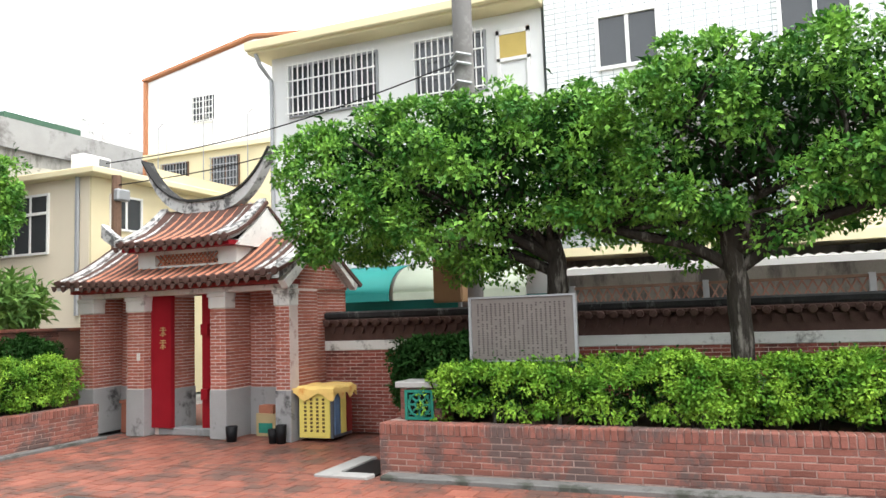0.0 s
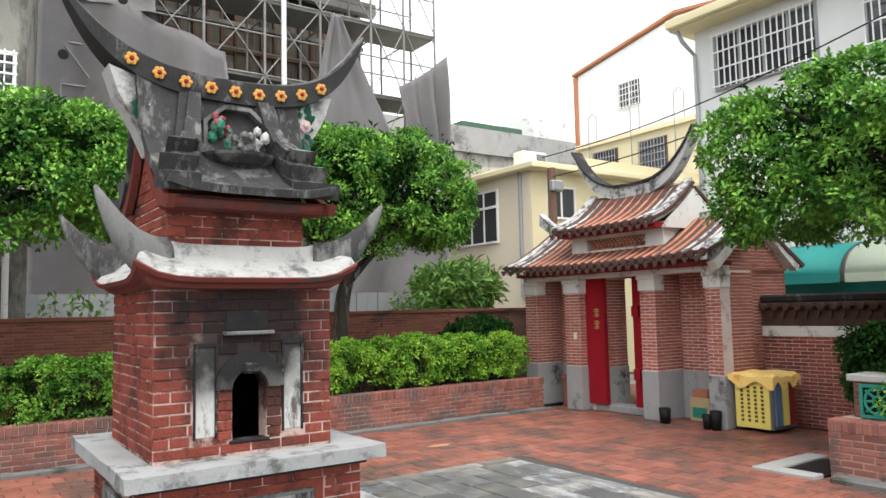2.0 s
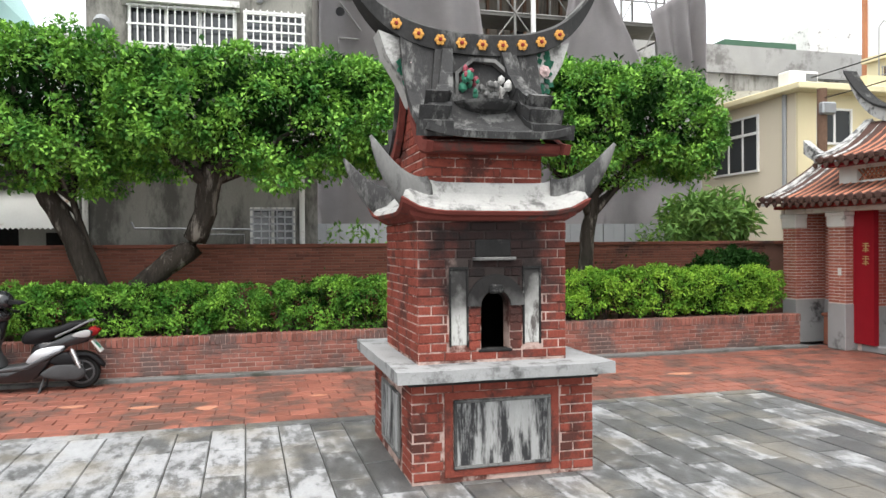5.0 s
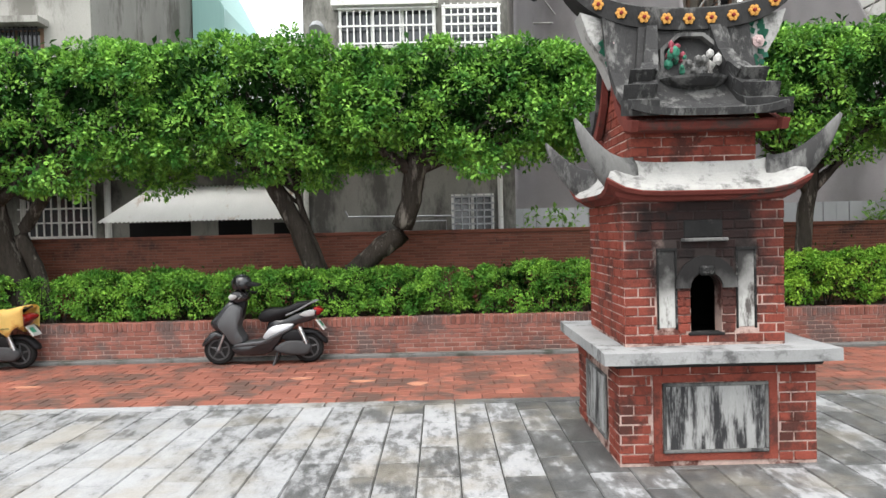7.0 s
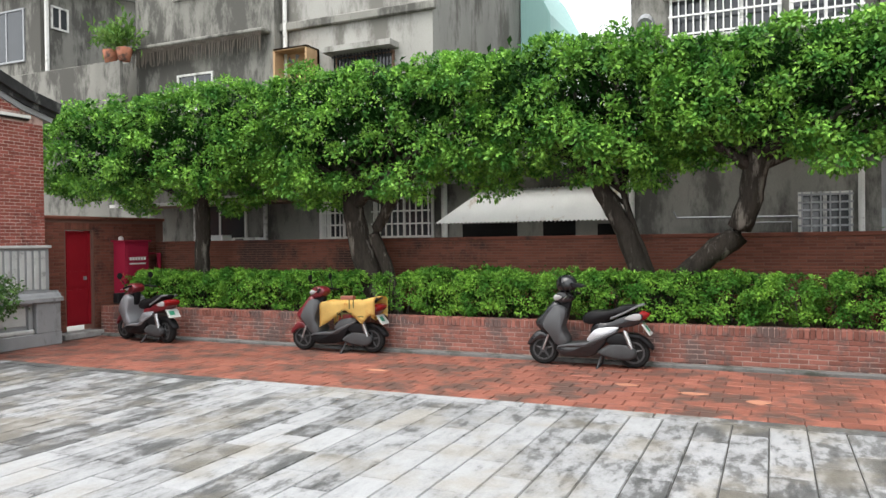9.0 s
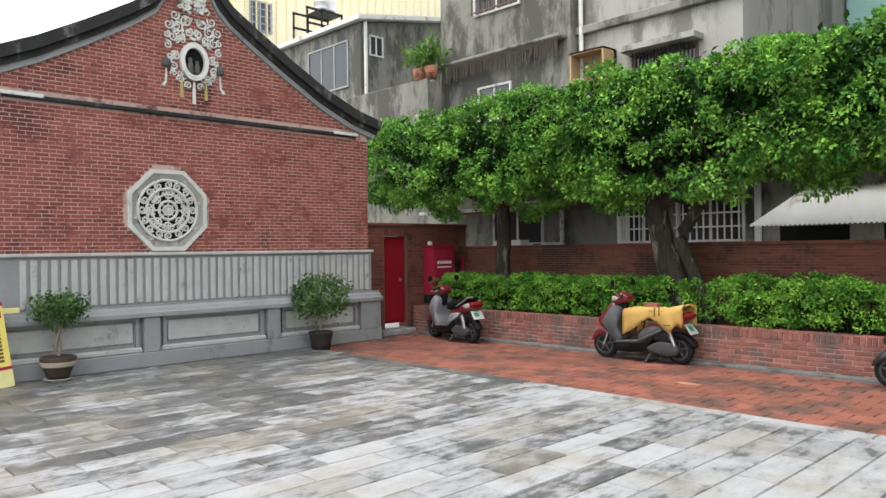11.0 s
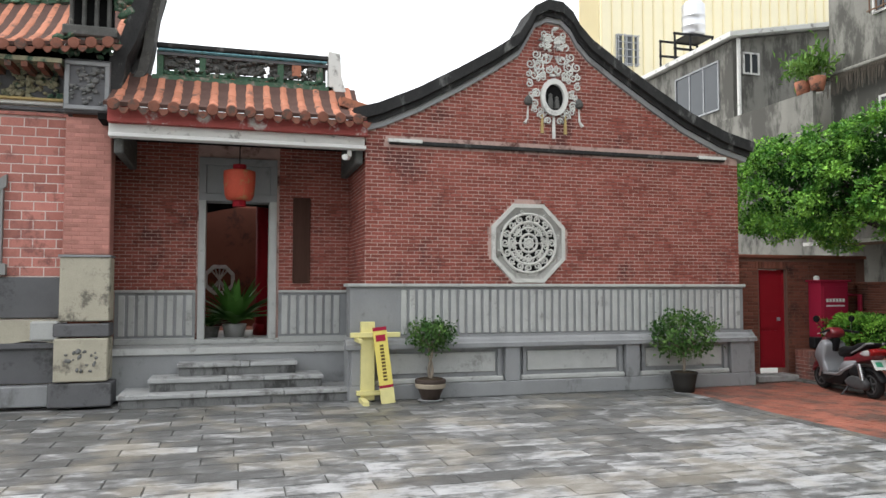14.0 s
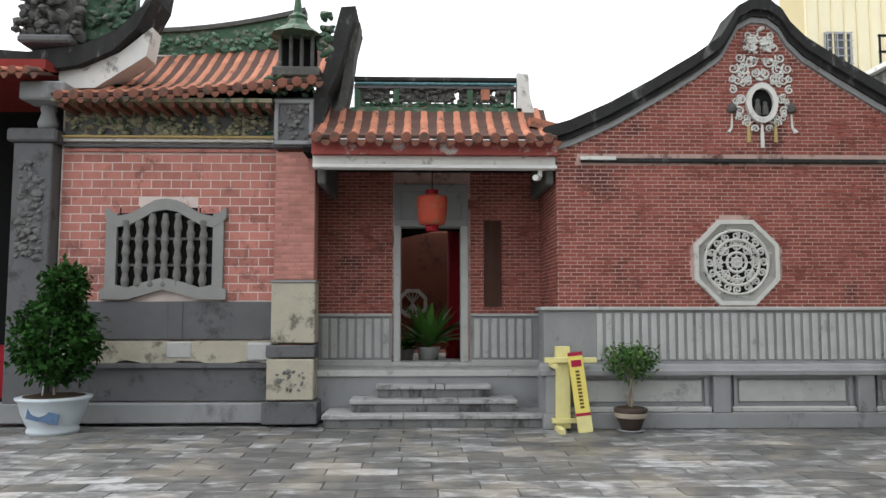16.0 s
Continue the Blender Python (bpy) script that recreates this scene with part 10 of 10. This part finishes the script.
# ---- inscription board in the east planter ----
sg = thing("inscription_board", "weathered grey board with columns of small text on steel legs", "notice board")
part("panel", boxes((8.18, 8.22, 2.53, 3.72, 1.2, 1.9), bevel=0.004), M["sign_grey"], sg, "grey speckled panel")
part("panel_frame", boxes((8.165, 8.235, 2.5, 2.53, 1.18, 1.92), (8.165, 8.235, 3.72, 3.75, 1.18, 1.92), (8.165, 8.235, 2.53, 3.72, 1.9, 1.92), (8.165, 8.235, 2.53, 3.72, 1.18, 1.2)), M["steel"], sg)
rg = random.Random(9)
txt = bmesh.new()
for i in range(20):
    y = 2.62 + i * 0.053
    for k in range(24):
        if rg.random() < 0.86:
            z = 1.84 - k * 0.025
            vs = [txt.verts.new((8.1785, a, b)) for a, b in ((y, z), (y, z - 0.014), (y + 0.02, z - 0.014), (y + 0.02, z))]
            txt.faces.new(vs)
tb = part("text_bars", txt, M["sign_text"], sg, "columns of small dark text bars")
tb["kind"] = "stuff"
for y in (2.75, 3.5):
    bm = bmesh.new()
    tube(bm, [(8.22, y, 0.45), (8.22, y, 1.2)], 0.022, 8)
    part("leg", bm, M["steel"], sg)

# ---- brick pier with green vent on the east planter ----
pr = thing("vent_pier", "small brick pier with a green glazed openwork tile", "pier")
part("core", boxes((7.86, 8.2, 4.0, 4.5, 0.57, 0.92)), M["planter_brick"], pr)
bricks(pr, (7.86, 4.5, 0.57), (0, -1, 0), (-1, 0, 0), 0.5, 0.35, 0.2, 0.06, 0.008, M["planter_brick"], depth=0.006, rng_seed=95, inside=lambda a, v: not 0.08 < a < 0.42)
part("cap", boxes((7.82, 8.24, 3.95, 4.55, 0.92, 0.99), bevel=0.01), M["concrete"], pr)
# black plate puts shade behind the openwork tile
part("vent_back", boxes((7.848, 7.858, 4.09, 4.42, 0.58, 0.9)), M["dark"], pr)
bm = boxes((7.82, 7.85, 4.08, 4.11, 0.57, 0.9), (7.82, 7.85, 4.4, 4.43, 0.57, 0.9), (7.82, 7.85, 4.11, 4.4, 0.57, 0.6), (7.82, 7.85, 4.11, 4.4, 0.87, 0.9))
for r in (0.13, 0.05):
    tube(bm, [(7.835, 4.255 + r * math.cos(q), 0.735 + r * math.sin(q)) for q in [2 * math.pi * k / 20 for k in range(21)]], 0.015, 5, caps=False)
for k in range(8):
    a = k * math.pi / 4
    tube(bm, [(7.835, 4.255 + 0.05 * math.cos(a), 0.735 + 0.05 * math.sin(a)), (7.835, 4.255 + 0.17 * math.cos(a), 0.735 + 0.15 * math.sin(a))], 0.013, 5)
part("vent_tile", bm, M["jade"], pr, "jade green glazed openwork tile")
# black plate stands for the shaded depth of the open slot
tagged(part("drain_cover", boxes((7.5, 8.3, 4.66, 5.1, -0.02, 0.006)), M["black"], None), "drain slot beside the planter, its shaded depth painted black", "drain")
tagged(part("drain_edge", boxes((7.3, 8.4, 5.1, 5.32, -0.02, 0.03), (7.3, 7.5, 4.66, 5.1, -0.02, 0.03), bevel=0.008), M["concrete"], None), "concrete edging around the drain", "kerb")

# ---- collection bin and clutter by the gate ----
bn = thing("recycling_bin", "yellow lettered collection bin covered with a yellow sheet", "bin")
part("body", boxes((9.32, 9.86, 6.28, 6.84, 0.05, 0.72), bevel=0.01), M["bin_dark"], bn)
part("yellow_panel", boxes((9.3, 9.32, 6.32, 6.82, 0.06, 0.7)), M["yellow"], bn, "yellow lettered front panel")
for c in range(4):
    for k in range(9):
        part("character_bar", boxes((9.296, 9.3, 6.4 + c * 0.1, 6.44 + c * 0.1, 0.58 - k * 0.055, 0.615 - k * 0.055)), M["print_brown"], bn)
for k, mt in enumerate(("pot_blue", "yellow", "red_trim")):
    part("side_panel", boxes((9.36 + k * 0.165, 9.5 + k * 0.165, 6.262, 6.28, 0.1, 0.66)), M[mt], bn)
bm = bmesh.new()
grid = []
for j in range(13):
    row = []
    for i in range(13):
        u, v = -1 + i / 6, -1 + j / 6
        e = max(abs(u), abs(v))
        z = 0.79 - max(0.0, e - 0.78) * (0.7 + 0.25 * math.sin(i * 1.7 + j)) + 0.02 * noise.noise(Vector((u * 2, v * 2, 4)))
        row.append(bm.verts.new((9.58 + max(-0.33, min(0.33, u * 0.4)), 6.56 + max(-0.34, min(0.34, v * 0.42)), z)))
    grid.append(row)
for j in range(12):
    for i in range(12):
        bm.faces.new((grid[j][i], grid[j][i + 1], grid[j + 1][i + 1], grid[j + 1][i]))
bmesh.ops.recalc_face_normals(bm, faces=bm.faces)
bmesh.ops.solidify(bm, geom=bm.faces[:], thickness=0.006)
part("cover_sheet", bm, M["yellow_cloth"], bn, "crumpled yellow plastic cover")
cb = thing("cardboard_box", "small printed cardboard box in the gate bay", "box")
part("carton", boxes((9.6, 9.82, 7.45, 7.8, 0.0, 0.34), bevel=0.006), M["card"], cb)
part("print_panel", boxes((9.594, 9.6, 7.5, 7.75, 0.05, 0.2)), M["jade"], cb)
part("carton_flap", boxes((9.62, 9.8, 7.5, 7.76, 0.34, 0.46)), M["tile_red"], cb)
for k, (y, r, h) in enumerate(((7.0, 0.08, 0.26), (7.14, 0.07, 0.2), (7.86, 0.09, 0.22))):
    b = thing("dark_bucket", "small dark plastic bucket at the gate pier", "bucket", "buckets", at=(9.1, y, 0))
    part("wall", lathe(bmesh.new(), [(r * 0.8, 0.0), (r, h), (r * 0.92, h), (r * 0.7, 0.03), (0.0, 0.03)], (0, 0, 0), 14), M["black"], b, "", True)
tc = thing("clay_bin", "tall brown clay bin in the gate bay", "bin", at=(9.55, 10.2, 0))
part("wall", boxes((-0.13, 0.13, -0.14, 0.14, 0, 0.48), bevel=0.02), M["card_red"], tc)
part("rim", boxes((-0.15, 0.15, -0.16, 0.16, 0.48, 0.53), bevel=0.01), M["card_red"], tc)
st = thing("floor_tile", "pale worn patch tiles set in the red paving", "paving")
for x, y, w, d in ((-0.95, 8.5, 0.3, 0.14), (-0.3, 8.28, 0.22, 0.2), (-1.7, 8.75, 0.26, 0.13), (0.9, 8.6, 0.2, 0.1), (-4.9, 8.6, 0.3, 0.14), (5.6, 8.6, 0.35, 0.16)):
    bm = bmesh.new()
    prism(bm, [(x + w * 0.5 * math.cos(q) * (1 + 0.25 * math.sin(q * 3)), y + d * 0.5 * math.sin(q)) for q in [2 * math.pi * k / 11 for k in range(11)]], "z", 0.0, 0.0035)
    part("worn_patch", bm, M["paver_pale"], st)


# ---- pieces of walls and floors ----
for job in LATE:
    lay_bricks(*job)
